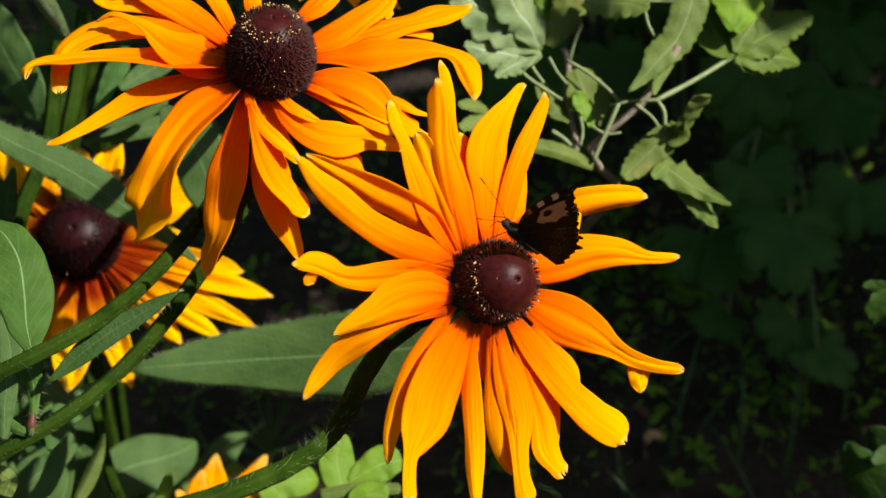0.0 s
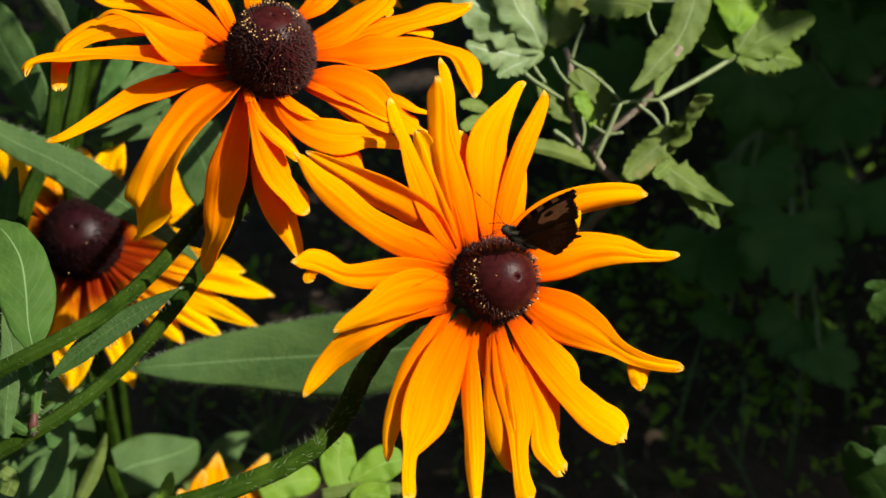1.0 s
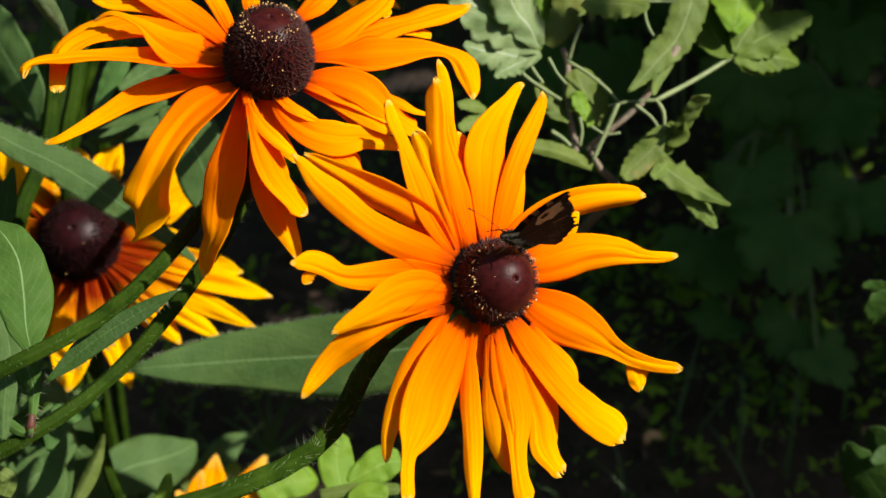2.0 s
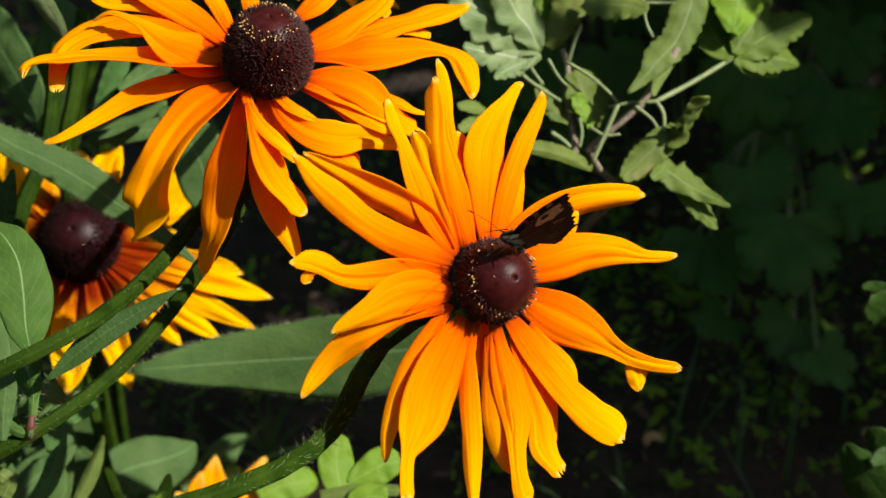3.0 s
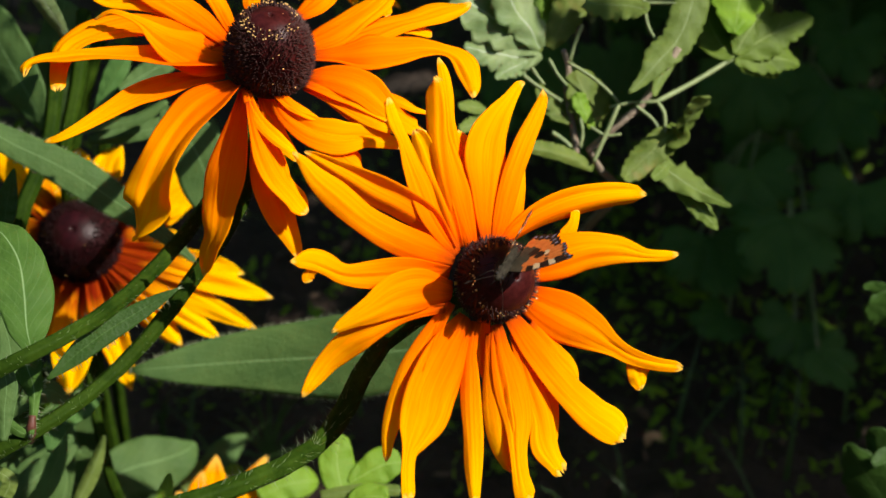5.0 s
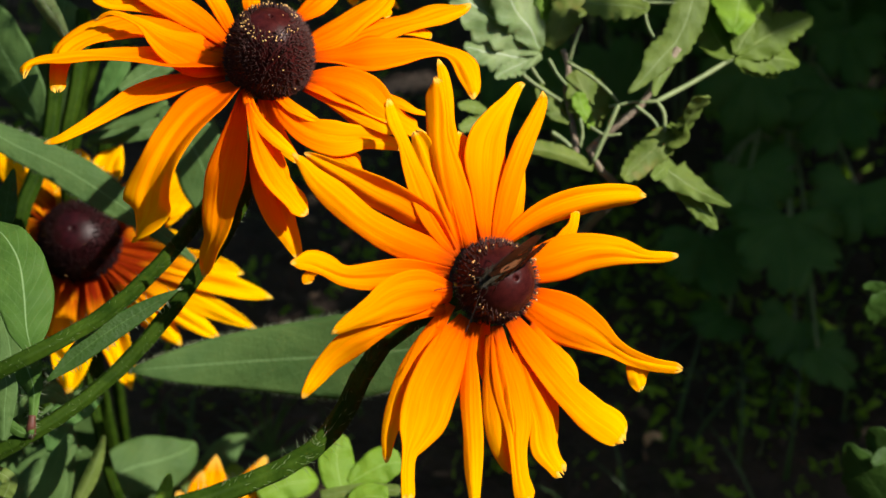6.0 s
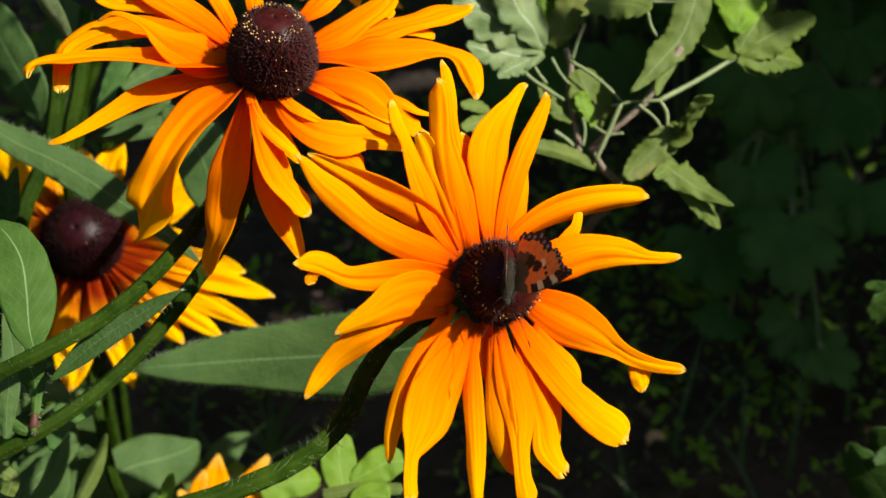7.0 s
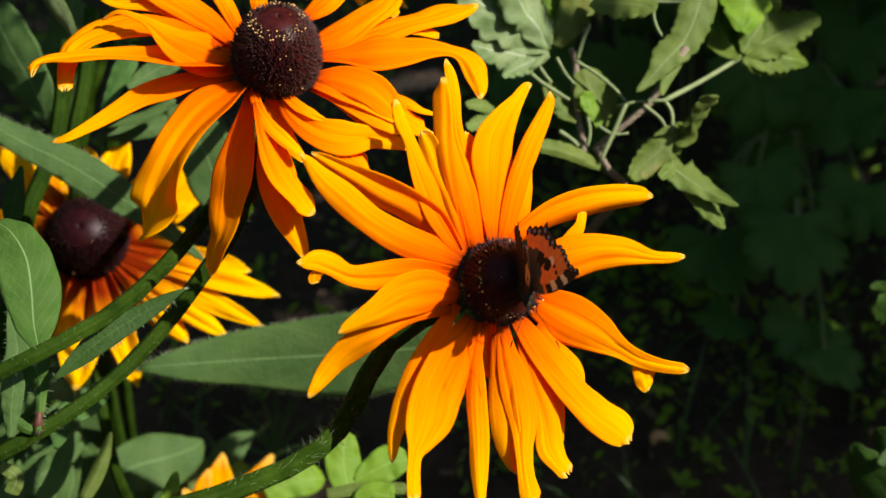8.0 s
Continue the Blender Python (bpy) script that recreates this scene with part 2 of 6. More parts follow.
def tube(pts, r0, r1, n=24, sides=10, ribs=0.0, seed=0):
    """A tapered round stalk along a soft curve, closed at both ends."""
    places, tang, _ = smooth_path(pts, n)
    bm = bmesh.new()
    side = tang[0].orthogonal().normalized()
    rng = random.Random(seed)
    ph = rng.uniform(0, 6)
    rings = []
    for k in range(n + 1):
        T = tang[k]
        side = (side - T * side.dot(T)).normalized()
        other = T.cross(side)
        r = r0 + (r1 - r0) * k / n
        r *= 1 + 0.04 * math.sin(k * 0.9 + ph)
        rings.append([bm.verts.new(places[k] + (side * math.cos(a) + other * math.sin(a)) * r * (1 + ribs * math.cos(6 * a))) for i, a in enumerate(2 * math.pi * q / sides for q in range(sides))])
    for a, b in zip(rings, rings[1:]):
        for i in range(sides):
            bm.faces.new((a[i], a[(i + 1) % sides], b[(i + 1) % sides], b[i]))
    bm.faces.new(list(reversed(rings[0])))
    bm.faces.new(rings[-1])
    return bm


def spike(bm, at, way, length, r, sides=3):
    """One fine hair: a thin pyramid."""
    way = way.normalized()
    a = way.orthogonal().normalized()
    b = way.cross(a)
    ring = [bm.verts.new(at + (a * math.cos(2 * math.pi * i / sides) + b * math.sin(2 * math.pi * i / sides)) * r) for i in range(sides)]
    tip = bm.verts.new(at + way * length)
    for i in range(sides):
        bm.faces.new((ring[i], ring[(i + 1) % sides], tip))


def stalk_hairs(pts, r, count, length, seed):
    """Bristles all round a stalk."""
    rng = random.Random(seed)
    places, tang, _ = smooth_path(pts, 80)
    bm = bmesh.new()
    for _ in range(count):
        k = rng.uniform(0, 79.99)
        i = int(k)
        p = places[i].lerp(places[i + 1], k - i)
        T = tang[i]
        a = T.orthogonal().normalized()
        q = rng.uniform(0, 6.283)
        out = a * math.cos(q) + T.cross(a) * math.sin(q)
        spike(bm, p + out * r * 0.9, out + T * rng.uniform(-0.5, 0.3), length * rng.uniform(0.5, 1.2), length * 0.019)
    return bm


def stem(parent, pts, r0, r1, hairs, seed, label="", material=None, bristle=0.0016):
    st = part("stem", tube(pts, r0, r1, 40, 30, 0.07, seed), material or STEM, parent, label)
    if hairs:
        tagged(part("hairs", stalk_hairs(pts, (r0 + r1) / 2, int(hairs * 1.6), bristle, seed), HAIR, st, "fine pale bristles"), kind="stuff")
    return st


def edge_hairs(bm_src, count, length, seed):
    """Fine hairs along the rim of a blade."""
    rng = random.Random(seed)
    edges = [e for e in bm_src.edges if e.is_boundary]
    bm = bmesh.new()
    for _ in range(count):
        e = rng.choice(edges)
        f = e.link_faces[0]
        p = e.verts[0].co.lerp(e.verts[1].co, rng.random())
        out = (p - f.calc_center_median()).normalized()
        along = (e.verts[1].co - e.verts[0].co).normalized()
        out = (out - along * out.dot(along)).normalized()
        spike(bm, p, out + along * rng.uniform(-0.4, 0.4), length * rng.uniform(0.5, 1.2), length * 0.075)
    return bm


def leaf_part(parent, pts, width, material, name="leaf", label="", hairs=0, seed=0, thick=0.0004, **kw):
    args = dict(base=0.12, peak=0.45, blunt=1.6, cup=-0.05, ridge=0.0, wave=0.03, fold=0.12, nu=12, nv=28, up=(0, 0, 1))
    args.update(kw)
    bm = blade(pts, width, seed=seed, **args)
    rim = edge_hairs(bm, hairs, 0.0016, seed) if hairs else None
    ob = thicken(part(name, bm, material, parent, label), thick)
    if rim is not None:
        tagged(part("hairs", rim, HAIR, ob, "fine pale marginal hairs"), kind="stuff")
    return ob


def flower_head(at, axis, label, name="rudbeckia_flower"):
    """An empty at the middle of the flower's base, its z along the flower's axis."""
    ob = thing(name, at, label, "flower", "rudbeckia flowers")
    n = Vector(axis).normalized()
    e1 = (Vector((1, 0, 0)) - n * n.x).normalized()
    e2 = n.cross(e1)
    ob.matrix_world = Matrix.Translation(at) @ Matrix((e1, e2, n)).transposed().to_4x4()
    return ob


def petal(head, mm, width, material=None, **kw):
    """One ray floret; places in millimetres in the flower's own space."""
    args = dict(base=0.38, peak=0.48, blunt=2.6, cup=0.10, ridge=0.03, wave=0.05, frayed=0.12, crease=0.125, rim=0.5, nu=18, nv=40)
    seed = len(head.children) * 7 + int(abs(mm[0][0] * 31))
    rng = random.Random(seed + 3)
    args.update(cup=rng.uniform(-0.55, 0.2), twist_root=rng.uniform(-14, 14), ridge=rng.uniform(0.0, 0.014))
    args.update(kw)
    bm = blade([(x / 1000, y / 1000, z / 1000) for x, y, z in mm], width / 1000, seed=seed, **args)
    return thicken(part("petal", bm, material or PETAL, head), 0.00022)


def ray_section(bend, n=8):
    """Half of a petal's cross-section: places out and down for a unit half-width bent by so many degrees."""
    x = z = 0.0
    out = [(0.0, 0.0)]
    for i in range(n):
        u = (i + 0.5) / n
        a = radians(bend) * min(1.0, u / 0.45) ** 1.3
        x, z = x + math.cos(a) / n, z - math.sin(a) / n
        out.append((x, z))
    return out


def run_along(values, knots, s):
    """A soft curve through values at rising knots."""
    n = len(knots)
    i = 0
    while i < n - 2 and knots[i + 1] < s:
        i += 1
    h = max(knots[i + 1] - knots[i], 1e-9)
    u = min(1.0, max(0.0, (s - knots[i]) / h))

    def slope(k):
        a, b = max(k - 1, 0), min(k + 1, n - 1)
        return (values[b] - values[a]) / max(knots[b] - knots[a], 1e-9)

    m0, m1 = slope(i) * h, slope(i + 1) * h
    return (2 * u ** 3 - 3 * u * u + 1) * values[i] + (u ** 3 - 2 * u * u + u) * m0 + (3 * u * u - 2 * u ** 3) * values[i + 1] + (u ** 3 - u * u) * m1


def ray_frame(spine, k, up=Vector((0, 0, 1))):
    """Tangent, side and face of a petal at the k-th place of its spine."""
    n = len(spine) - 1
    T = (spine[min(k + 1, n)] - spine[max(k - 1, 0)]).normalized()
    S = T.cross(up)
    S = S.normalized() if S.length > 1e-3 else Vector((1, 0, 0))
    return T, S, S.cross(T)


def ray(head, stations, bend, fray=0.15, material=None, start=0.0):
    """One ray floret in the flower's own space. Stations from root to tip: place of the spine and half-widths to its left and right,
    in millimetres; bend: how far each half folds down, in degrees (left, right, or root and tip of each).
    start: how far along a whole petal the piece begins, for tips that turn over."""
    seed = len(head.children) * 13 + int(abs(stations[0][0] * 31))
    rng = random.Random(seed)
    nv, nh = 46, 9
    pts = [Vector(s[:3]) / 1000 for s in stations]
    spine, _, _ = smooth_path(pts, nv)
    run = [0.0]
    for a, b in zip(pts, pts[1:]):
        run.append(run[-1] + (b - a).length)
    knots = [r / run[-1] for r in run]
    wide = [[s[3] / 1000 for s in stations], [s[4] / 1000 for s in stations]]
    if len(bend) == 2:
        bend = (bend[0], bend[0], bend[1], bend[1])
    top = max(max(wide[0]), max(wide[1]))
    ph = [rng.uniform(0, 6.28) for _ in range(6)]
    flutes = [(rng.uniform(-0.75, 0.75), rng.uniform(0.4, 1.0), rng.uniform(0.07, 0.16), rng.uniform(-0.2, 0.2)) for _ in range(4)]
    bm = bmesh.new()
    uvl = bm.loops.layers.uv.new("UVMap")
    rows = []
    for k in range(nv + 1):
        t = k / nv
        T, S, N = ray_frame(spine, k)
        row = []
        halves = []
        for h in (0, 1):
            w = max(run_along(wide[h], knots, t), 0.0003)
            if t > 0.955:
                w *= 0.35 + 0.65 * math.sqrt(max(0.0, 1 - ((t - 0.955) / 0.045) ** 2))
            w *= 1 + 0.035 * math.sin(11 * t + ph[h]) * t + 0.05 * noise.noise((t * 8, 4.0 * h, ph[2] * 7)) * t
            halves.append((w, ray_section(bend[2 * h] + (bend[2 * h + 1] - bend[2 * h]) * t, nh)))
        body = math.sin(math.pi * min(1.0, 0.06 + t)) ** 0.5
        for j in range(-nh, nh + 1):
            w, sec = halves[j > 0]
            ex, ez = sec[abs(j)]
            u = j / nh
            lift = 0.0
            for u0, amp, wd, drift in flutes:
                lift -= 0.085 * top * amp * math.exp(-((u - u0 * (1 - 0.35 * t) - drift * t) / wd) ** 2)
            lift += 0.10 * top * noise.noise((t * 3.6, u * 1.3, ph[3] * 9)) * min(1.0, t * 3)
            lift += 0.06 * top * abs(u) ** 3 * math.sin(13 * t + ph[4] + (2.0 if u > 0 else 0.0)) * t
            lift *= body * min(1.0, w / (0.5 * top) + 0.15)
            back = 0.0
            if t > 0.92:
                back = -(t - 0.92) * 12 * fray * top * (0.5 + 0.5 * math.cos(u * 7.0 + ph[5]))
            row.append(bm.verts.new(spine[k] + S * (w * ex * (1 if j > 0 else -1)) + N * (w * ez + lift) + T * back))
        rows.append(row)
    n = 2 * nh
    for k in range(nv):
        for j in range(n):
            f = bm.faces.new((rows[k][j], rows[k][j + 1], rows[k + 1][j + 1], rows[k + 1][j]))
            for lp, (a, b) in zip(f.loops, ((j, k), (j + 1, k), (j + 1, k + 1), (j, k + 1))):
                lp[uvl].uv = (a / n, start + (1 - start) * b / nv)
    return thicken(part("petal", bm, material or PETAL, head), 0.00022)


def cone(head, radius, height, sharp, spikes, pollen_h, seed, open_h=0.62, skin=CONE, bristle=FLORET, reach=0.0015):
    """The dark central cone: a dome, rings of floret spikes, cream pollen."""
    bm = bmesh.new()
    rings, sides = [], 48

    def prof(s):
        h = -0.15 + 1.15 * s
        q = max(0.0, h)
        return radius * max(0.0, 1 - q ** sharp) ** (1 / 2.1) * (0.86 + 0.14 * min(1, (h + 0.15) / 0.3)), h * height

    for k in range(29):
        s = 1 - (1 - k / 28) ** 1.5
        r, h = prof(s)
        if k == 28:
            continue
        rings.append([bm.verts.new((r * math.cos(2 * math.pi * i / sides), r * math.sin(2 * math.pi * i / sides), h)) for i in range(sides)])
    for r, h in ((0.085, 0.995), (0.06, 0.985), (0.035, 0.955), (0.012, 0.94)):
        rings.append([bm.verts.new((r * radius * math.cos(2 * math.pi * i / sides), r * radius * math.sin(2 * math.pi * i / sides), h * height)) for i in range(sides)])
    for a, b in zip(rings, rings[1:]):
        for i in range(sides):
            bm.faces.new((a[i], a[(i + 1) % sides], b[(i + 1) % sides], b[i]))
    bm.faces.new(rings[-1])
    bm.faces.new(list(reversed(rings[0])))
    body = part("cone", bm, skin, head, "dark maroon domed central cone")
    rng = random.Random(seed)
    fl, po = bmesh.new(), bmesh.new()
    for i in range(spikes):
        s = 0.06 + 0.94 * (i + 0.5) / spikes
        q = i * 2.399963 + rng.uniform(-0.1, 0.1)
        r, h = prof(s)
        r2, h2 = prof(min(1, s + 0.01))
        nrm = Vector(((h2 - h) * math.cos(q), (h2 - h) * math.sin(q), r - r2)).normalized()
        p = Vector((r * math.cos(q), r * math.sin(q), h))
        rel = max(0.0, h / height)
        if rel < open_h:
            spike(fl, p, nrm + Vector((0, 0, 0.5)), reach * rng.uniform(0.6, 1.2), 0.0002, 4)
        if abs(rel - pollen_h) < 0.045 and rng.random() < 0.35 or rng.random() < 0.005:
            bmesh.ops.create_icosphere(po, subdivisions=1, radius=0.00024 * rng.uniform(0.5, 1.3), matrix=Matrix.Translation(p + nrm * rng.uniform(0.0006, 0.0014)))
    tagged(part("floret_ring", fl, bristle, body, "bristly dark disc florets"), kind="stuff")
    tagged(part("pollen", po, POLLEN, body, "cream pollen grains"), kind="stuff")
    return body


def palmate(size, lobes=5, teeth=0.16, depth=0.32, cup=0.16, seed=0, span=235, na=90, nr=7, fold=0.05):
    """A lobed, bluntly toothed leaf in its own plane, stalk at the origin, middle lobe along +y."""
    rng = random.Random(seed)
    ph = [rng.uniform(0, 6.28) for _ in range(5)]
    bm = bmesh.new()
    uvl = bm.loops.layers.uv.new("UVMap")
    grid = []
    for i in range(na + 1):
        a = radians(-span / 2 + span * i / na)
        q = (a / radians(span) + 0.5) * lobes
        c = abs(math.sin(math.pi * q))
        lobe = 1 - depth * (1 - c ** 0.55)
        mid = 1 - 0.38 * (abs(a) / radians(span / 2)) ** 1.4
        saw = teeth * (0.5 + 0.5 * math.cos(2 * math.pi * q * 4.0)) * c ** 3
        r = size * lobe * mid * (1 - saw) * (1 + 0.06 * math.sin(3 * a + ph[1]))
        row = []
        for k in range(nr + 1):
            t = k / nr
            rr = r * t
            z = cup * size * t * t * math.cos(1.7 * a + ph[2]) - fold * size * (1 - c) * t + 0.03 * size * math.sin(7 * t + 4 * a + ph[3]) * t
            row.append((bm.verts.new((rr * math.sin(a), rr * math.cos(a), z)), (q % 1.0, t)))
        grid.append(row)
    for i in range(na):
        for k in range(nr):
            quad = (grid[i][k], grid[i + 1][k], grid[i + 1][k + 1], grid[i][k + 1])
            f = bm.faces.new([v for v, _ in quad])
            base_q = min(grid[i][k][1][0], grid[i][k][1][0])
            for lp, (v, (uu, tt)) in zip(f.loops, quad):
                if uu < base_q - 0.5:
                    uu += 1.0
                lp[uvl].uv = (uu, tt)
    bmesh.ops.remove_doubles(bm, verts=bm.verts, dist=1e-7)
    return bm


def set_leaf(parent, at, tip, normal, size_k=1.0, material=None, label="", seed=0, name="leaf", **kw):
    """A palmate leaf from its stalk's end towards the tip of its middle lobe."""
    at, tip, n = Vector(at), Vector(tip), Vector(normal).normalized()
    y = (tip - at)
    size = y.length * size_k
    y.normalize()
    x = y.cross(n).normalized()
    n = x.cross(y)
    bm = palmate(size, seed=seed, **kw)
    bm.transform(Matrix.Translation(at - Vector(parent.location)) @ Matrix((x, y, n)).transposed().to_4x4())
    return thicken(part(name, bm, material or LEAF_BERRY, parent, label), 0.0003)


def foil(parent, lobes, bend, up, material, teeth=0.0, label="", hairs=0, name="leaf", relief=0.06):
    """A leaf of one or more lobes. Each lobe runs from root to tip through stations: place of its midrib and half-widths to the left
    and right, in millimetres; bend folds its halves down along the midrib; up is the way its face looks."""
    bm = bmesh.new()
    uvl = bm.loops.layers.uv.new("UVMap")
    up = Vector(up).normalized()
    rng = random.Random(int(abs(lobes[0][0][0] * 37)) + len(parent.children))
    nv, nh = 34, 7
    for i, stations in enumerate(lobes):
        pts = [Vector(s[:3]) / 1000 + up * 0.00025 * i for s in stations]
        spine, _, _ = smooth_path(pts, nv)
        run = [0.0]
        for a, b in zip(pts, pts[1:]):
            run.append(run[-1] + (b - a).length)
        knots = [r / run[-1] for r in run]
        wide = [[s[3] / 1000 for s in stations], [s[4] / 1000 for s in stations]]
        top = max(max(wide[0]), max(wide[1]))
        beat = max(3.0, run[-1] / (top * 0.55))
        ph = [rng.uniform(0, 6.28) for _ in range(5)]
        rows = []
        for k in range(nv + 1):
            t = k / nv
            T, S, N = ray_frame(spine, k, up)
            row = []
            halves = []
            for h in (0, 1):
                w = max(run_along(wide[h], knots, t), 0.0002)
                if t > 0.95:
                    w *= 0.3 + 0.7 * math.sqrt(max(0.0, 1 - ((t - 0.95) / 0.05) ** 2))
                if teeth and t > 0.25:
                    w *= 1 - teeth * (0.5 - 0.5 * math.cos(2 * math.pi * beat * t + ph[h])) ** 2
                w *= 1 + 0.05 * noise.noise((t * 7, 4.0 * h, ph[2] * 7)) * t
                halves.append((w, ray_section(bend[h], nh)))
            for j in range(-nh, nh + 1):
                w, sec = halves[j > 0]
                ex, ez = sec[abs(j)]
                u = j / nh
                lift = relief * top * (noise.noise((t * 4, u * 1.5, ph[3] * 9)) + 0.8 * abs(u) * math.sin(2 * math.pi * (beat * 0.5 * t - 0.35 * abs(u)) + ph[4])) * min(1.0, w / (0.4 * top))
                row.append(bm.verts.new(spine[k] + S * (w * ex * (1 if j > 0 else -1)) + N * (w * ez + lift)))
            rows.append(row)
        for k in range(nv):
            for j in range(2 * nh):
                f = bm.faces.new((rows[k][j], rows[k][j + 1], rows[k + 1][j + 1], rows[k + 1][j]))
                for lp, (a, b) in zip(f.loops, ((j, k), (j + 1, k), (j + 1, k + 1), (j, k + 1))):
                    lp[uvl].uv = (a / (2 * nh), b / nv)
    rim = edge_hairs(bm, hairs, 0.0016, len(parent.children)) if hairs else None
    ob = thicken(part(name, bm, material, parent, label), 0.0003)
    if rim is not None:
        tagged(part("hairs", rim, HAIR, ob, "fine pale marginal hairs"), kind="stuff")
    return ob


def seedling(at, size, seed):
    """A tiny weed seedling: a short stalk and a few round leaves."""
    ob = thing("seedling", at, "tiny green weed seedling on the dark soil", "seedling", "weed seedlings")
    rng = random.Random(seed)
    part("stalk", tube([(0, 0, -0.004), (0.001, 0, 0.006), (0, 0.001, 0.013)], 0.0005, 0.0003, 6, 5), PETIOLE, ob)
    for k in range(5):
        q = k * 1.3 + rng.uniform(-0.3, 0.3)
        end = Vector((math.cos(q), math.sin(q), 0.5)) * size * rng.uniform(0.7, 1.3)
        root = Vector((0, 0.001, 0.008 + 0.001 * k))
        # The bright leaf colour stands in for sunflecks on these shaded seedlings.
        leaf_part(ob, [root, root + end * 0.5 + Vector((0, 0, size * 0.15)), root + end], size * 0.6, LEAF_FRESH, seed=k, nu=4, nv=6, blunt=3)
    return ob


# ---- things ----
SWAYING = []

head = flower_head((0.0112, 0.3105, 0.3077), (0.468, -0.6445, 0.6047), "open golden rudbeckia flower with drooping petals on bristly stem")
SWAYING.append(head)
cone(head, 0.0098, 0.0135, 2.3, 1500, 0.60, 1, open_h=0.66)
ray(head, [(-2.7, 7.8, -1, 1.1, 1.6), (-6.9, 26.9, -1.8, 2, 2.9), (-8.7, 38, -2.6, 1.6, 1.4), (-9.6, 45.7, -3.4, 1.8, 2.3), (-10.3, 51.3, -4.2, 1.3, 1.9), (-11, 54.6, -5, 0.6, 0.9)], (24, 24))
ray(head, [(-1.9, 10.6, -1, 1.1, 1.6), (-5.2, 27.1, -2, 2.3, 3.3), (-6.3, 33.4, -3, 2, 3.4), (-6.2, 37, -4, 1.4, 3.1)], (24, 24))
ray(head, [(-7.4, 7.6, -1, 1.2, 1.2), (-11.6, 19.8, -1.7, 2.4, 2.3), (-14.3, 26.5, -2.5, 3, 2.6), (-16.5, 32.7, -3.3, 2.4, 2.6), (-18.1, 36.1, -4, 1.2, 1.5)], (58, -52))
ray(head, [(0.1, -8.5, -2.5, 2, 1.4), (0.5, -13.9, -3.7, 2.7, 1.8), (1.3, -19.4, -4.8, 2.4, 1.6), (2.1, -23.8, -6, 0.9, 0.6)], (24, 24))
ray(head, [(0.9, -12.7, -1, 1.2, 1.2), (2.4, -22.2, -1.5, 2.9, 3), (3.3, -31.7, -2, 4, 3.8), (5.1, -39.9, -2.5, 3.5, 3), (7.9, -46.5, -3, 0.9, 1.2)], (-50, 58))
ray(head, [(7.8, -12.5, -1, 1.9, 1.4), (12.6, -24.9, -1.6, 3.5, 2.6), (15.8, -33.2, -2.2, 4.4, 2.9), (17.6, -40.1, -2.8, 4.5, 3.7), (20.9, -44.6, -3.4, 3.1, 2.5), (23.6, -47.2, -4, 3.3, 2.4)], (20, 20), fray=0.5)
ray(head, [(9.4, -12.5, -1.5, 1.6, 1.4), (15.9, -23.5, -3, 3.2, 2.9), (19.2, -30.4, -4.5, 3.3, 2.9), (21.1, -40.2, -6, 2, 2)], (0, 40))
ray(head, [(12.6, -10.3, -1.5, 1.5, 1.2), (21.5, -17.8, -2.7, 2.9, 2.1), (26, -21.3, -3.8, 2.8, 1.5), (28.7, -24.1, -5, 0.7, 0.6)], (30, 0))
ray(head, [(-9.9, 6.8, -0.6, 1.6, 1.5), (-16, 13.7, -0.7, 3.9, 3.6), (-22.7, 17.4, -0.7, 4.3, 4.2), (-29.4, 20.2, -0.8, 4.4, 4.1), (-36.7, 23.5, -0.9, 3.4, 3), (-43.1, 26.3, -0.9, 2.1, 1.7), (-48.1, 28.3, -1, 0.8, 0.7)], (58, -52))
ray(head, [(-10.2, 1.7, -0.6, 2, 1.6), (-22.1, 1.3, -0.4, 4.2, 3.6), (-31, 0.3, -0.3, 3.7, 3.4), (-38, 0.2, -0.1, 2.6, 2.5), (-43.1, 1.7, 0, 1.8, 3.6), (-47.1, 2.9, 0.2, 2, 3.1), (-50.4, 2.8, 0.3, 1.5, 1.1), (-52.1, 2.6, 0.5, 0.8, 0.7)], (55, 8, -50, 40))
ray(head, [(-43.2, 1.8, -0.4, 0.8, 0.8), (-46.1, 0.7, -0.9, 1.3, 1), (-46.8, -0.8, -1.5, 1.7, 1.4), (-46.6, -2, -2, 1.5, 0.9)], (17, 17), start=0.6)
ray(head, [(-9.8, -5.7, -0.8, 1.2, 1.3), (-16, -14.3, -1.4, 2.7, 2.5), (-20.2, -21.7, -2.1, 2.9, 3), (-23, -29.7, -2.7, 2.9, 3), (-25, -36.3, -3.4, 2, 1.9), (-25.5, -43.2, -4, 0.9, 0.7)], (-54, 58))
ray(head, [(4.5, 10.8, -0.4, 1.4, 1.9), (7.2, 17.2, -0.3, 2.3, 3.5), (8.4, 22.8, -0.1, 1.7, 2.7), (9.7, 28.1, 0, 0.7, 1.1)], (24, 24))
ray(head, [(-0.3, 9.2, -0.5, 1.4, 1.6), (-0.6, 16.1, -0.6, 2.8, 3.1), (-0.5, 22.3, -0.6, 4.2, 4.2), (-0.5, 29.3, -0.7, 6.2, 6.8), (0.5, 34.9, -0.8, 5.7, 6.5), (3.1, 40.3, -0.8, 3.5, 4.5), (6.4, 44.8, -0.9, 2, 2.4), (9.5, 49.1, -0.9, 1, 1.5), (11.2, 49.8, -1, 0.4, 0.7)], (-10, 20))
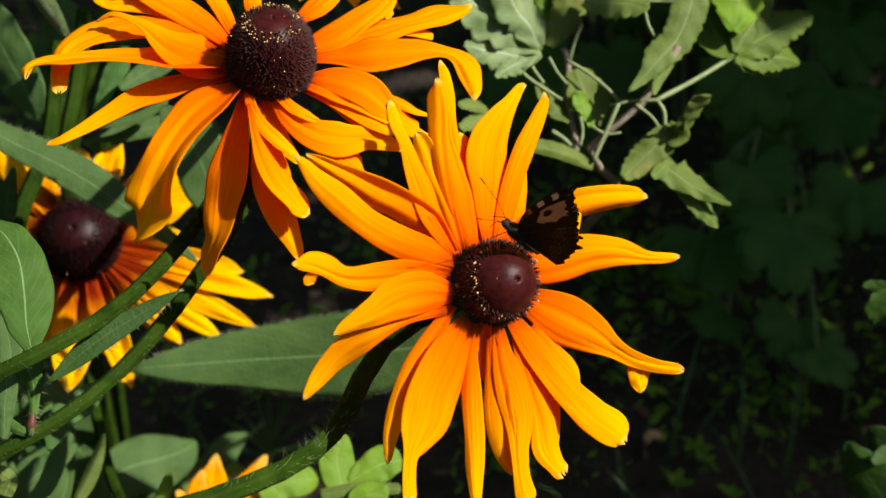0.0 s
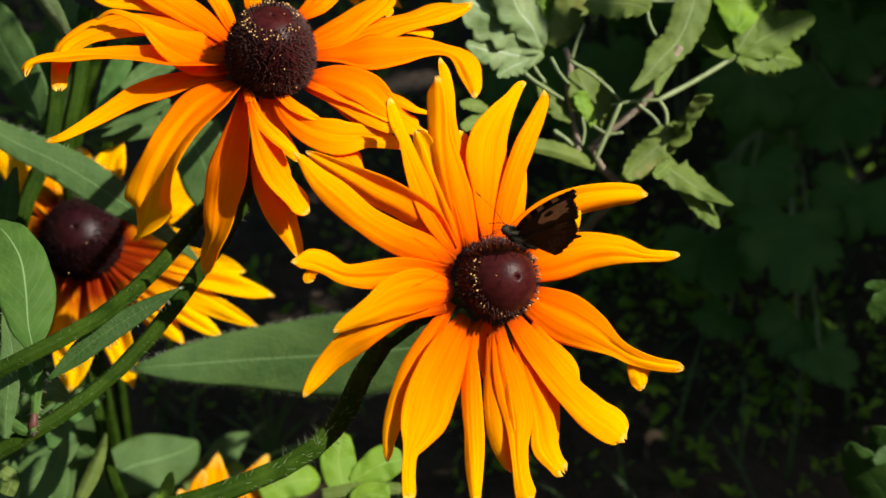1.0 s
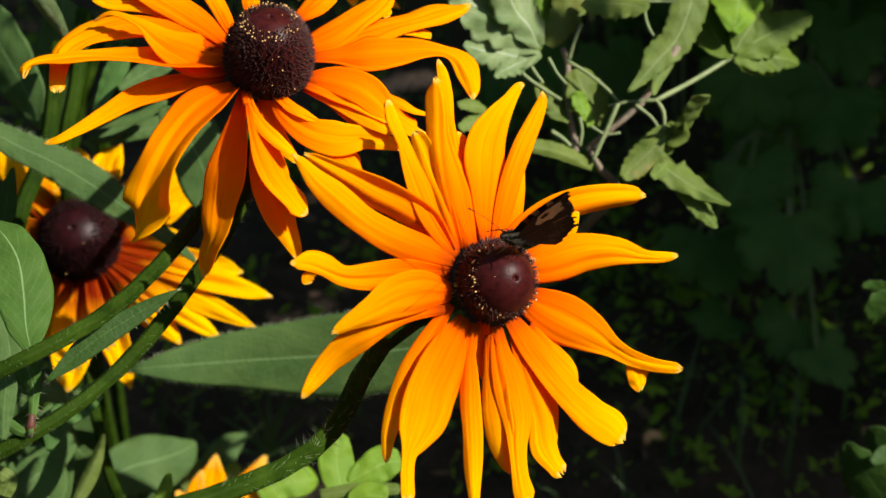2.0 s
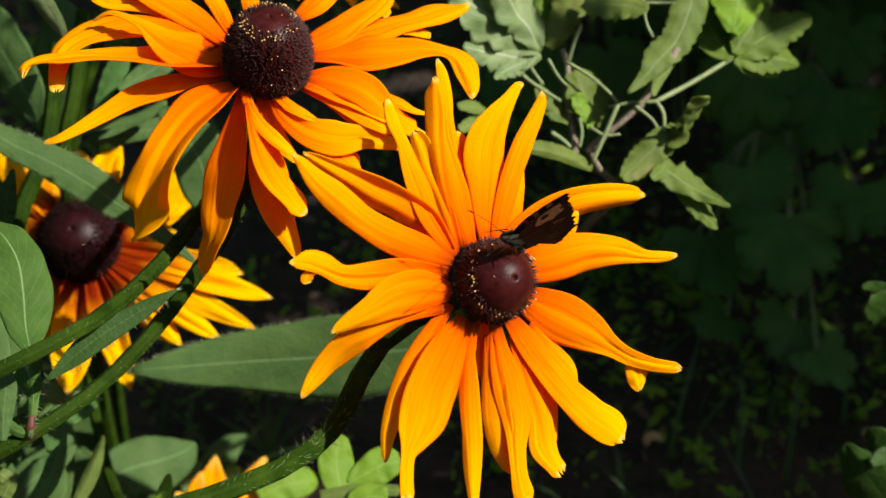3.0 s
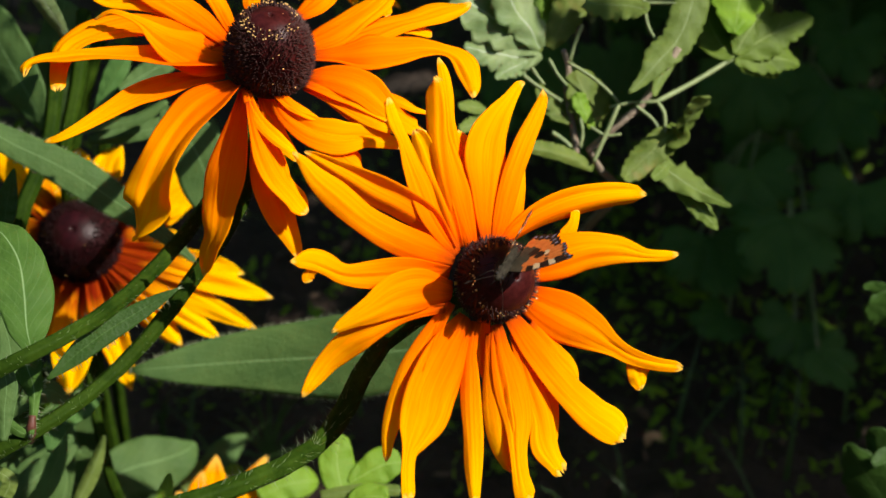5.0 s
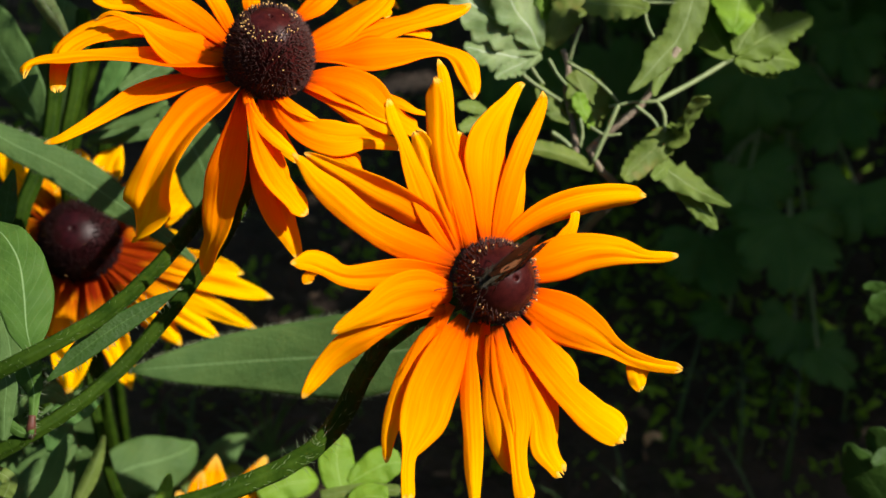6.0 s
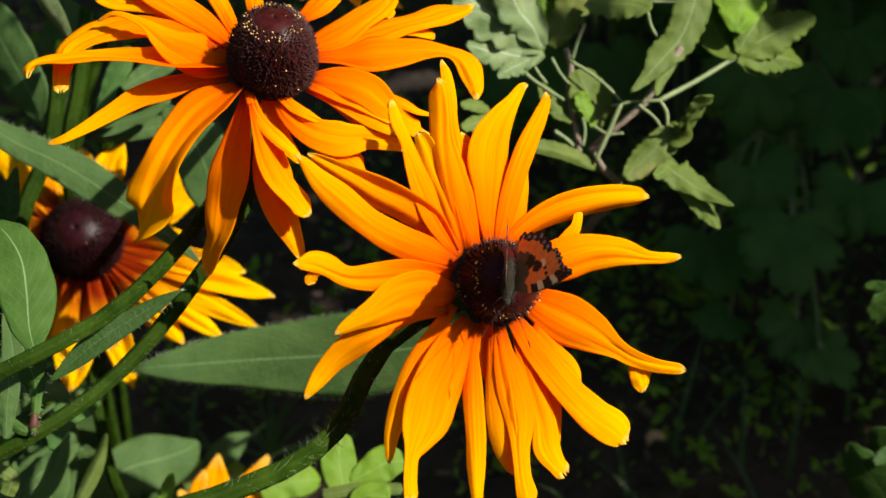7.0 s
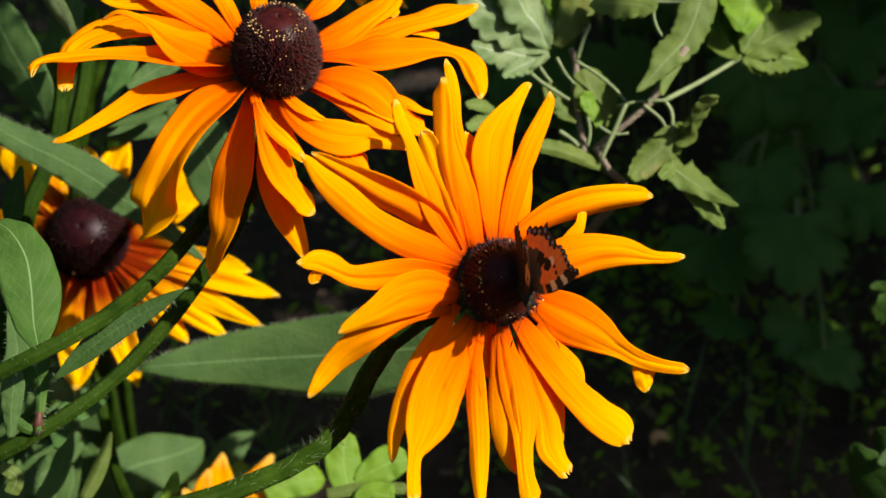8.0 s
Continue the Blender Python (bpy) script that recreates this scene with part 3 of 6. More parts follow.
ray(head, [(-4.1, 7, -0.4, 1.2, 1.7), (-6.7, 12.8, -0.3, 2.1, 3.8), (-9.7, 20.4, -0.1, 3, 5.8), (-11.6, 27.8, -0, 3.3, 4.6), (-12.3, 34.6, 0.1, 4.2, 2.1), (-12.5, 40.7, 0.2, 4.3, 1.4), (-13.5, 46.1, 0.4, 3.7, 1.5), (-14.9, 48.8, 0.5, 1.3, 1.7)], (58, 10))
ray(head, [(-8.3, 6.1, -0.2, 1.1, 1.7), (-12.5, 10.7, 0, 2.2, 3), (-16.1, 15.9, 0.2, 3.1, 3.7), (-18.8, 21.8, 0.4, 3.1, 4.3), (-21.2, 27, 0.6, 2.4, 3.4), (-23.7, 32.2, 0.9, 1.3, 2.6), (-25.9, 36.8, 1.1, 1.8, 2.1), (-27.4, 40.7, 1.3, 1.1, 1.7), (-27.9, 42.2, 1.5, 0.4, 1.3)], (14, 31))
ray(head, [(2, 9.3, -0.2, 1.1, 1.2), (3.6, 14.9, -0, 2.1, 2.3), (5.1, 20.5, 0.1, 2.5, 2.8), (7.2, 27.6, 0.3, 2.5, 2.8), (10.1, 34.8, 0.5, 2.5, 2.8), (13.4, 41.4, 0.7, 1.8, 2.2), (15.3, 45.7, 0.8, 1.3, 1.4), (15.1, 48, 1, 0.7, 0.8)], (31, 0))
ray(head, [(15.6, 7.1, -0.8, 1.4, 1.6), (22.7, 12, -0.9, 1.9, 2.3), (25.1, 15.4, -0.9, 1.4, 1.9), (25.7, 19, -1, 1.2, 1.8)], (24, 24))
ray(head, [(3.6, 8.7, -0.2, 1.2, 2.4), (7.9, 12.7, -0, 2.1, 4.8), (14.2, 16.5, 0.1, 3.2, 5.7), (21.5, 19.7, 0.3, 3.6, 6.4), (29.8, 22, 0.5, 3.4, 6.1), (38.2, 23.1, 0.7, 2.9, 4.7), (43.3, 23.5, 0.8, 2.1, 3.6), (46, 23.5, 1, 1, 2)], (-7, 68))
ray(head, [(9.6, 4.1, -0.4, 3.4, 3.8), (16, 4.9, -0.3, 5, 5.5), (22.6, 6.7, -0.1, 5.9, 6.4), (30, 8.7, -0, 4.8, 5.9), (38.4, 9, 0.1, 3.5, 4.1), (46.1, 8, 0.2, 1.7, 2), (52.2, 8.1, 0.4, 1.4, 1.7), (56.2, 8.7, 0.5, 0.6, 1.1)], (10, 40))
ray(head, [(9.5, -3.1, -0.3, 2.8, 3.1), (15.9, -6.2, -0.2, 5.4, 5), (22.4, -8.9, -0.1, 6.5, 6.4), (29.8, -12.2, 0, 5.1, 4.9), (36.4, -15.7, 0.1, 2.6, 2.7), (41.5, -18.2, 0.2, 2.2, 2.1), (48.3, -19.7, 0.3, 1.8, 1.9), (54.9, -20.4, 0.4, 1.5, 1.6), (57.1, -20.7, 0.5, 1.2, 1.3)], (-24, 36))
ray(head, [(43.6, -19, -0.9, 4.7, 2.6), (44.4, -21.3, -1.6, 6.1, 3.1), (45.4, -24.2, -2.3, 7.5, 2.5), (46.5, -26.3, -3, 2.1, 1.3)], (34, 34), start=0.6)
ray(head, [(6.3, -8.5, -0.2, 2, 2), (10.9, -14.6, 0.1, 3.6, 2.9), (16.8, -21.4, 0.4, 3.9, 3.4), (22.6, -27.4, 0.7, 4.5, 3.7), (29, -32.5, 0.9, 5, 4.3), (34.6, -36, 1.2, 5.1, 4.1), (38.1, -39, 1.5, 3.2, 2.6)], (10, 17))
ray(head, [(-3, -10, -0.5, 1.3, 1.2), (-4.2, -16.8, -0.4, 1, 2.1), (-4.5, -22.3, -0.3, 2, 2.7), (-4.6, -29, -0.3, 2.9, 3), (-4.3, -37.1, -0.2, 2.9, 2.6), (-4.1, -45.1, -0.1, 2.4, 2.3), (-4, -53.4, 0, 1.5, 1.3)], (7, 60))
ray(head, [(2.3, -10.6, -0.2, 1.7, 1.4), (3.3, -16.7, -0.1, 3, 2.5), (4.6, -21.5, 0.1, 4.3, 3.6), (6.4, -27.6, 0.2, 5.2, 4.3), (7.8, -33.1, 0.3, 4.5, 3.8), (7.7, -39.9, 0.4, 2.9, 2.5), (8.3, -46.7, 0.6, 2.5, 2.1), (9.7, -52.1, 0.7, 3.2, 2.5), (10.7, -54.4, 0.8, 1.7, 1.3)], (8, 37), fray=0.4)
ray(head, [(-5.8, -9, -0.2, 2.7, 2.2), (-10.9, -17, 0.4, 7.8, 5.2), (-15.8, -26.3, 0.7, 9.1, 6.4), (-18, -32.9, 1, 8, 6.1), (-20.2, -37.5, 1.3, 4.9, 4.4), (-22, -41, 1.5, 2.6, 2), (-22.7, -46, 1.8, 2.2, 1.7), (-22.6, -52.4, 2, 2.5, 1.8)], (27, 10))
ray(head, [(-11.8, -6.9, 0, 1.3, 1.1), (-22, -9.1, -0.5, 1.6, 2), (-30.4, -13, -1.5, 3, 2.8), (-34.7, -15.3, -4, 4.3, 3.7), (-38, -18.7, -7, 4.1, 3.1), (-40.5, -22.7, -9.5, 3.2, 2.5), (-42.7, -26.3, -11, 1.9, 1.4), (-43.5, -28.2, -12, 0.9, 0.6)], (34, -17))
ray(head, [(-9.9, -3.2, 0.2, 2.1, 2.6), (-18.4, -3, 2.5, 5.8, 5), (-26, -4.4, 3, 6.1, 5), (-32.3, -8, 2.5, 4.4, 3.5), (-37.1, -10.7, 1, 2.2, 2.1), (-41.1, -13.3, -1, 0.9, 0.8)], (37, 8))
ray(head, [(-9.3, 4.4, 0, 1.9, 2), (-15.7, 6.2, 0.3, 3.9, 4), (-25.6, 9.2, 0.6, 4, 4.4), (-33.1, 12.6, 0.9, 3.5, 4.2), (-40.4, 17.5, 1.1, 3.6, 4.5), (-46.3, 21.9, 1.4, 2.4, 3.2), (-49.9, 25.6, 1.7, 1.2, 1.6), (-52.3, 27.5, 2, 0.5, 0.6)], (44, 20))
stem(head, [(0.0042, 0.0001, -0.0068), (0.0041, -0.0037, -0.0266), (-0.0000, -0.0076, -0.0394), (-0.0057, -0.0122, -0.0429), (-0.0123, -0.0195, -0.0426), (-0.0177, -0.0276, -0.0395), (-0.0245, -0.0340, -0.0335), (-0.0341, -0.0400, -0.0255), (-0.0454, -0.0447, -0.0195), (-0.0572, -0.0481, -0.0147), (-0.0690, -0.0516, -0.0123), (-0.0841, -0.0571, -0.0140), (-0.0484, -0.1540, -0.1135), (0.0008, -0.2689, -0.2172)], 0.0025, 0.0026, 800, 11, bristle=0.0028)

head = flower_head((-0.0434, 0.3551, 0.3404), (0.0995, -0.1385, 0.9854), "golden rudbeckia flower facing the sky with bristly stem")
SWAYING.append(head)
cone(head, 0.0106, 0.0168, 2.8, 3000, 0.88, 2, open_h=0.93)
ray(head, [(-15.2, 14.1, -2, 1.6, 2.2), (-27.7, 23, -2.5, 2.4, 4.7), (-36.9, 25.5, -3, 2.5, 6), (-43.5, 25.6, -3.5, 1.7, 2.8), (-48.6, 28.4, -4, 1, 1.3)], (24, 24))
ray(head, [(-5.6, 21, -1, 1.5, 1.5), (-6.7, 28.7, -1.5, 2.4, 2.5), (-7.6, 36.6, -2, 1.9, 2.1)], (24, 24))
ray(head, [(-10.1, 13.5, -1, 1.2, 1.6), (-13.7, 21.5, -0.3, 2.1, 2.6), (-17.3, 28.6, 0.3, 2.1, 2.9), (-19.3, 33.5, 1, 0.9, 1.3)], (24, 24))
ray(head, [(6, 22.5, -1, 1.9, 1.7), (10.4, 28.8, -1.3, 4.3, 3.2), (14, 36.5, -1.7, 4.6, 3), (15.5, 44.7, -2, 1.8, 1.3)], (24, 24))
ray(head, [(-11.1, 9.2, -1, 1.3, 1.9), (-16.8, 15.6, -0.6, 2.9, 4.1), (-23.1, 20.6, -0.2, 4.1, 6.2), (-30.2, 25.4, 0.2, 4.2, 6.8), (-37.4, 30.4, 0.6, 3.2, 6.8), (-42.8, 32.8, 1, 1, 1.6)], (24, 24))
ray(head, [(-14.6, 7.8, -1.5, 2.6, 3.3), (-26.8, 15, -1.5, 4, 7.4), (-36.8, 14.7, -1.5, 4.4, 8.6), (-45.6, 10.7, -2, 3.6, 7.3), (-51, 5.8, -3, 3.2, 4.5), (-52.3, -1.1, -4, 2.5, 2.5), (-51.3, -9.3, -5, 1.9, 2)], (8, 26))
ray(head, [(-12.1, 4.1, -0.6, 10.6, 7.2), (-22.7, 3.8, -0.3, 12.9, 8), (-32.5, 3.1, 0, 11.2, 7.2), (-42.1, 1.9, 0, 10.1, 5.6), (-50.3, 0.4, -0.5, 8.7, 3.6), (-56.4, -1.2, -1.2, 4.4, 3.2), (-59.5, -3.3, -2, 2.6, 2.5), (-59.6, -7.3, -3, 0.9, 1.1)], (-34, 48))
ray(head, [(-10.5, 1.8, 0, 4.4, 11.2), (-17.1, 1.3, 0.8, 6.5, 14.4), (-22.9, 3.2, 2, 6.1, 11.9), (-27.8, 5.8, 3, 3.8, 6.8), (-32.3, 8.5, 4, 1.6, 3.4), (-36.9, 11.4, 4, 1.2, 1.6), (-41.5, 13.7, 3, 1.2, 1.2), (-45.5, 13.5, 0, 1, 1.2)], (14, 27))
ray(head, [(-10.9, -1.6, -2, 1.3, 1.3), (-19.2, -2.7, -3.4, 2.2, 2.3), (-26, -4.6, -4.9, 3.4, 3.2), (-32.7, -7.4, -6.3, 3, 3.1), (-39.1, -12.5, -7.7, 2.1, 2.1), (-44.7, -17.2, -9.1, 1.5, 1.5), (-49.8, -20.3, -10.6, 1, 1.1), (-53.3, -20.3, -12, 0.6, 0.7)], (34, -27))
ray(head, [(11.2, 8.1, -1, 3.1, 2), (22.6, 15.2, -1, 7.3, 3.3), (31.2, 21.4, -1, 7, 2.7), (37.9, 25.4, -1, 6.5, 2.7), (43.9, 29.3, -1, 6.3, 3), (49.5, 32.4, -1, 2.4, 1.8), (51.5, 34.4, -1, 1, 0.8)], (24, 24))
ray(head, [(33.5, 22, -2, 2, 1.6), (38.1, 24, -3.3, 3.7, 2.2), (40.8, 24.8, -4.7, 2.2, 1.9), (41.5, 24.7, -6, 1.1, 0.8)], (17, 17), start=0.6)
ray(head, [(8.2, 10.1, -0.5, 3.6, 2.3), (15.2, 14.7, 0.1, 6.6, 3.9), (22.2, 21.9, 0.8, 6.2, 3.1), (27.9, 29.5, 1.4, 4.8, 3), (30.7, 33.9, 2, 2.5, 1.2)], (24, 24))
ray(head, [(26.8, 29.2, 0, 2.6, 1.7), (28.7, 28.9, -1.5, 2.8, 1.7), (29.7, 28.1, -3, 1.5, 1)], (17, 17), start=0.6)
ray(head, [(9.6, 1.4, -4, 1.5, 1.5), (17.8, -2.9, -6.7, 2.5, 2.5), (25.3, -7, -9.3, 2.7, 2.8), (31.3, -9.8, -12, 1.2, 1.2)], (-34, 30))
ray(head, [(3.6, -5.8, -5, 1.2, 1.2), (10.4, -10.2, -8, 2.7, 2.7), (18.6, -15.9, -11, 3, 3), (24.5, -16.8, -14, 1.3, 1.3)], (-34, 30))
ray(head, [(-1.4, -5.3, -4, 1.2, 1.2), (0.9, -10.6, -6.7, 2.1, 2), (4.5, -16.7, -9.3, 2.3, 2.3), (9, -20.6, -12, 0.9, 0.9)], (-42, 35))
ray(head, [(1.5, -7.4, -1, 1.8, 1), (6, -11.1, -2, 2.7, 1.5), (10.4, -13.3, -3, 2.5, 1.3), (13.5, -13.5, -4, 1.2, 0.5)], (24, 24))
ray(head, [(10, -1, -1, 1.5, 1.5), (17.4, -1.6, -1, 4.2, 3.6), (24, -3.6, -2, 5.1, 4.1), (29.2, -6.8, -4, 3.8, 3.4), (34, -8.6, -7, 3.4, 2.6), (39, -9.2, -10, 4, 1.7), (41.3, -7.9, -11, 0.9, 0.8)], (-52, 0, 52, 17))
ray(head, [(25.4, -1.9, -3, 2.7, 1.3), (32, -3.9, -4.3, 3.1, 1.3), (37.1, -5.3, -5.7, 3, 1), (40.6, -4.5, -7, 0.8, 0.7)], (24, 24))
ray(head, [(9.7, -3.1, -1.5, 3.5, 1.7), (17.7, -4.7, -3, 4.2, 2.5), (25, -7.1, -4.5, 4.5, 2), (31.1, -10.1, -6, 1.7, 1)], (30, 0))
ray(head, [(9.1, -3.1, -2.5, 1.6, 1.2), (16.4, -6, -3.9, 2, 1.5), (23.7, -9.4, -5.3, 2.8, 1.8), (30.2, -11.2, -6.6, 3, 2.1), (32.7, -11.5, -8, 1.6, 0.9)], (0, 42))
ray(head, [(12.1, -15.3, -8, 2.9, 1.6), (19.8, -18.8, -10.7, 4, 2.2), (24.6, -20.6, -13.3, 4.7, 1.6), (27, -20.2, -16, 0.9, 0.7)], (24, 24))
ray(head, [(1.1, -6.3, -2, 1.2, 1.2), (5, -12.5, -3.7, 2.3, 2.6), (11.3, -16.6, -5.3, 3.9, 3.8), (18.4, -16.3, -7, 4.9, 4.6), (25.4, -13.7, -8.7, 3.3, 3), (31.9, -13.2, -10.3, 1.9, 1.8), (35.1, -13, -12, 0.8, 0.8)], (-40, 48))
ray(head, [(-5.9, -7.1, -2, 0.9, 1), (-6.5, -12.3, -5, 2.1, 2.2), (-7.4, -17.3, -10, 4, 4.2), (-8.8, -23.3, -16, 5.4, 5.8), (-9.7, -27.3, -22, 4.7, 5.3), (-10.5, -31.4, -28, 3.5, 4.1), (-11.9, -33.6, -34, 2.6, 3.6), (-13.1, -35.5, -40, 1.2, 2)], (-17, 27))
ray(head, [(-3.1, -9.9, -3, 1.1, 1.2), (-1.9, -15.8, -7, 2, 1.7), (1, -19.3, -13, 4.4, 4.3), (2.7, -24.1, -18, 4.9, 4.8), (5.3, -27.8, -24, 4.4, 4.1), (8.3, -30.6, -29, 2.6, 2.4), (10.9, -33.8, -33, 1.1, 1)], (-8, 27))
ray(head, [(-3.8, -12.3, -1, 1.3, 1.1), (-1.2, -20.1, -4, 3.1, 2.1), (1.8, -24.6, -8, 4.8, 4), (5.4, -28.1, -12, 4.5, 4.5), (9.5, -29.5, -17, 4.8, 3.9), (12.2, -30.9, -20, 2.2, 1.8)], (20, 0))
ray(head, [(-5.3, -8.3, 0, 1.2, 1.2), (-3.3, -13.9, -1.4, 1.6, 1.4), (-0.7, -17.9, -2.8, 2.2, 1.7), (3.3, -21.4, -4.2, 2.4, 1.7), (6.9, -23.6, -5.6, 1.9, 1.2), (8.9, -24.1, -7, 1.1, 0.6)], (14, 34))
ray(head, [(-7.9, -6.9, -0.5, 2.8, 2.6), (-14.5, -13.1, -1, 9, 6.3), (-20.3, -21.1, -3, 8, 5.4), (-24.1, -28.5, -7, 7.3, 5.1), (-26.4, -33.3, -13, 9.4, 5.9), (-27.3, -36.1, -18, 8.7, 5.7), (-28.7, -37.1, -23, 5.9, 2.8), (-29.4, -37.3, -26, 1.2, 1)], (-40, -40, 10, 10))
ray(head, [(9.6, 6.1, -0.5, 2.1, 1.4), (17, 7.1, 0, 3.8, 2.5), (24.1, 7.4, 1, 8.9, 5.2), (31.3, 9.2, 1, 10.2, 4.6), (38.6, 12, 0, 7.8, 2.6), (44.6, 12.8, -1, 4.2, 1.4), (48.1, 11.7, -2, 6.3, 2.3), (50.5, 7.3, -3, 4.5, 2.7), (52, 2.4, -4, 2.1, 1.9), (52, -0.8, -4.5, 0.6, 0.6)], (10, 34, 17, 34))
stem(head, [(-0.0011, 0.0023, -0.0077), (-0.0024, -0.0058, -0.0199), (-0.0056, -0.0184, -0.0324), (-0.0148, -0.0321, -0.0424), (-0.0252, -0.0447, -0.0529), (-0.0362, -0.0592, -0.0569), (-0.0505, -0.0739, -0.0586), (-0.0632, -0.0806, -0.0636), (-0.1124, -0.0524, -0.3493)], 0.0019, 0.0021, 1400, 12)

head = flower_head((-0.0371, 0.5062, 0.2983), (0.0995, -0.0347, 0.9944), "golden rudbeckia flower mostly hidden behind another")
SWAYING.append(head)
cone(head, 0.010, 0.015, 2.6, 500, 0.7, 3)
petal(head, [(6.3, -2.4, -0.4), (20.4, -6.1, -1), (32.6, -7.3, -3), (41, -5.3, -6)], 9.67742)
petal(head, [(3.9, -6.7, -0.4), (12.3, -19.5, -1), (19.4, -28.4, -3), (24.2, -31.5, -6)], 9.67742)
petal(head, [(1.5, -6.9, -0.4), (4.8, -20.2, -1), (7.6, -29.5, -3), (9.4, -32.8, -6)], 9.67742)
petal(head, [(-1.4, -6.7, -0.4), (-4.5, -19.6, -1), (-7.2, -28.5, -3), (-9.1, -31.6, -6)], 9.67742)
petal(head, [(-4.2, -4.3, -0.4), (-13.5, -11.9, -1), (-21.5, -16.5, -3), (-27, -16.7, -6)], 9.67742)
petal(head, [(-5.8, -1.6, -0.4), (-18.8, -3.5, -1), (-30.2, -3.1, -3), (-38.1, 0, -6)], 9.67742)
petal(head, [(6.1, 3.5, -0.4), (19.9, 13.1, -1), (32.4, 23.8, -3), (41.2, 34.2, -6)], 9.67742)
petal(head, [(2.7, 6.5, -0.4), (8.8, 23.2, -1), (14.4, 40.4, -3), (18.3, 55.5, -6)], 9.67742)
petal(head, [(-3.3, 5.4, -0.4), (-10.8, 19.6, -1), (-17.6, 34.4, -3), (-22.6, 47.7, -6)], 9.67742)
stem(head, [(0.0002, 0.002, -0.0055), (-0.0103, -0.0337, -0.0179), (-0.0197, -0.0957, -0.015), (-0.0256, -0.1431, -0.0019), (-0.0335, -0.172, 0.0017), (-0.0444, -0.195, 0.0027), (-0.0546, -0.2134, 0.0078), (-0.0642, -0.2215, 0.0066), (-0.0737, -0.2242, 0.0024), (-0.143, -0.1865, -0.3078)], 0.0019, 0.0021, 1400, 13)
leaf_part(head, [(-0.0577, -0.2121, -0.0065), (-0.0474, -0.2029, -0.0007), (-0.0381, -0.1957, 0.0026), (-0.029, -0.1897, 0.0059)], 0.0062, LEAF_DEEP, label="narrow dark green stem leaf", hairs=80, seed=5, up=(-0.064, -0.766, 0.640))

head = flower_head((-0.1217, 0.4423, 0.2166), (0.02, -0.5591, 0.8289), "rudbeckia flower with petals flushed mahogany near the cone")
cone(head, 0.0133, 0.0165, 2.3, 2800, 2.0, 4, open_h=0.90, skin=CONE_DARK, bristle=FLORET_DARK, reach=0.0021)
petal(head, [(7.2, -1.8, -0.4), (29.5, -8.5, 0), (48.9, -13.5, -2), (64.8, -17, -6)], 8.81226, PETAL_FLUSHED)
petal(head, [(6.8, -3, -0.4), (27.1, -13.3, 0), (44.8, -21.6, -2), (59.3, -27.8, -6)], 7.66284, PETAL_FLUSHED)
petal(head, [(6.3, -3.8, -0.4), (21.9, -15, 0), (36.1, -24.3, -2), (47.6, -31.4, -6)], 8.81226, PETAL_FLUSHED)
petal(head, [(5.4, -4.8, -0.4), (16.1, -16.1, 0), (26.4, -26.1, -2), (34.6, -33.8, -6)], 9.57854, PETAL_FLUSHED)
petal(head, [(2.8, -6.5, -0.4), (9, -23.2, -0), (14.5, -37.9, -2), (18.7, -49.4, -6)], 10.3448, PETAL_FLUSHED)
petal(head, [(-0.3, -6.8, -0.4), (-0.6, -23.8, 0), (-1.4, -38.8, -2), (-2.6, -50.7, -6)], 14.1762, PETAL_FLUSHED)
petal(head, [(-2.5, -6.3, -0.4), (-5.6, -16, 0), (-9.7, -26, -2), (-13.6, -33.7, -6)], 11.4943, PETAL_FLUSHED)
petal(head, [(-5.8, -3.9, -0.4), (-10.4, -8, 0), (-17.7, -12.7, -2), (-24.5, -15.9, -6)], 11.4943, PETAL_FLUSHED)
petal(head, [(-7.3, 1.1, -0.4), (-16.3, 2.8, 0), (-27.8, 5.3, -2), (-38, 8.3, -6)], 11.4943, PETAL_FLUSHED)
petal(head, [(-5.2, 5.2, -0.4), (-13.8, 15.4, 0), (-23.7, 26.6, -2), (-32.6, 37, -6)], 12.6437, PETAL_FLUSHED)
petal(head, [(-4.7, 5.5, -0.4), (-8.1, 10.6, -0), (-14.1, 18.5, -2), (-19.6, 26, -6)], 10.728, PETAL_FLUSHED)
petal(head, [(-0.8, 6.9, -0.4), (-1.7, 15.5, 0), (-3.3, 26.8, -2), (-5.2, 37.2, -6)], 9.96169, PETAL_FLUSHED)
petal(head, [(1.9, 6.6, -0.4), (4, 15.9, -0), (6.2, 27.5, -2), (7.7, 38.2, -6)], 11.4943, PETAL_FLUSHED)
petal(head, [(5, 4.8, -0.4), (12.2, 13.5, -0), (20.2, 23.4, -2), (26.5, 32.6, -6)], 11.4943, PETAL_FLUSHED)
petal(head, [(6.4, 3.1, -0.4), (17.3, 9.4, 0), (28.7, 16.5, -2), (37.9, 23.3, -6)], 13.41, PETAL_FLUSHED)
petal(head, [(7.3, 0.5, -0.4), (15.6, 1.2, 0), (25.6, 2.6, -2), (33.8, 4.6, -6)], 13.41, PETAL_FLUSHED)
petal(head, [(7.3, -1.2, -0.4), (25, -4.5, 0), (41.3, -6.9, -2), (54.8, -8.2, -6)], 9.57854, PETAL_FLUSHED)
ray(head, [(-4.8, 6.5, 0, 1.9, 2.1), (-15.8, 14.5, -1, 2.8, 3.3), (-21.8, 22.4, -2, 4, 4.4), (-27.4, 29, -3, 5.2, 5.1), (-34.5, 36.2, -4, 2.9, 3.2)], (24, 24), material=PETAL_FLUSHED)
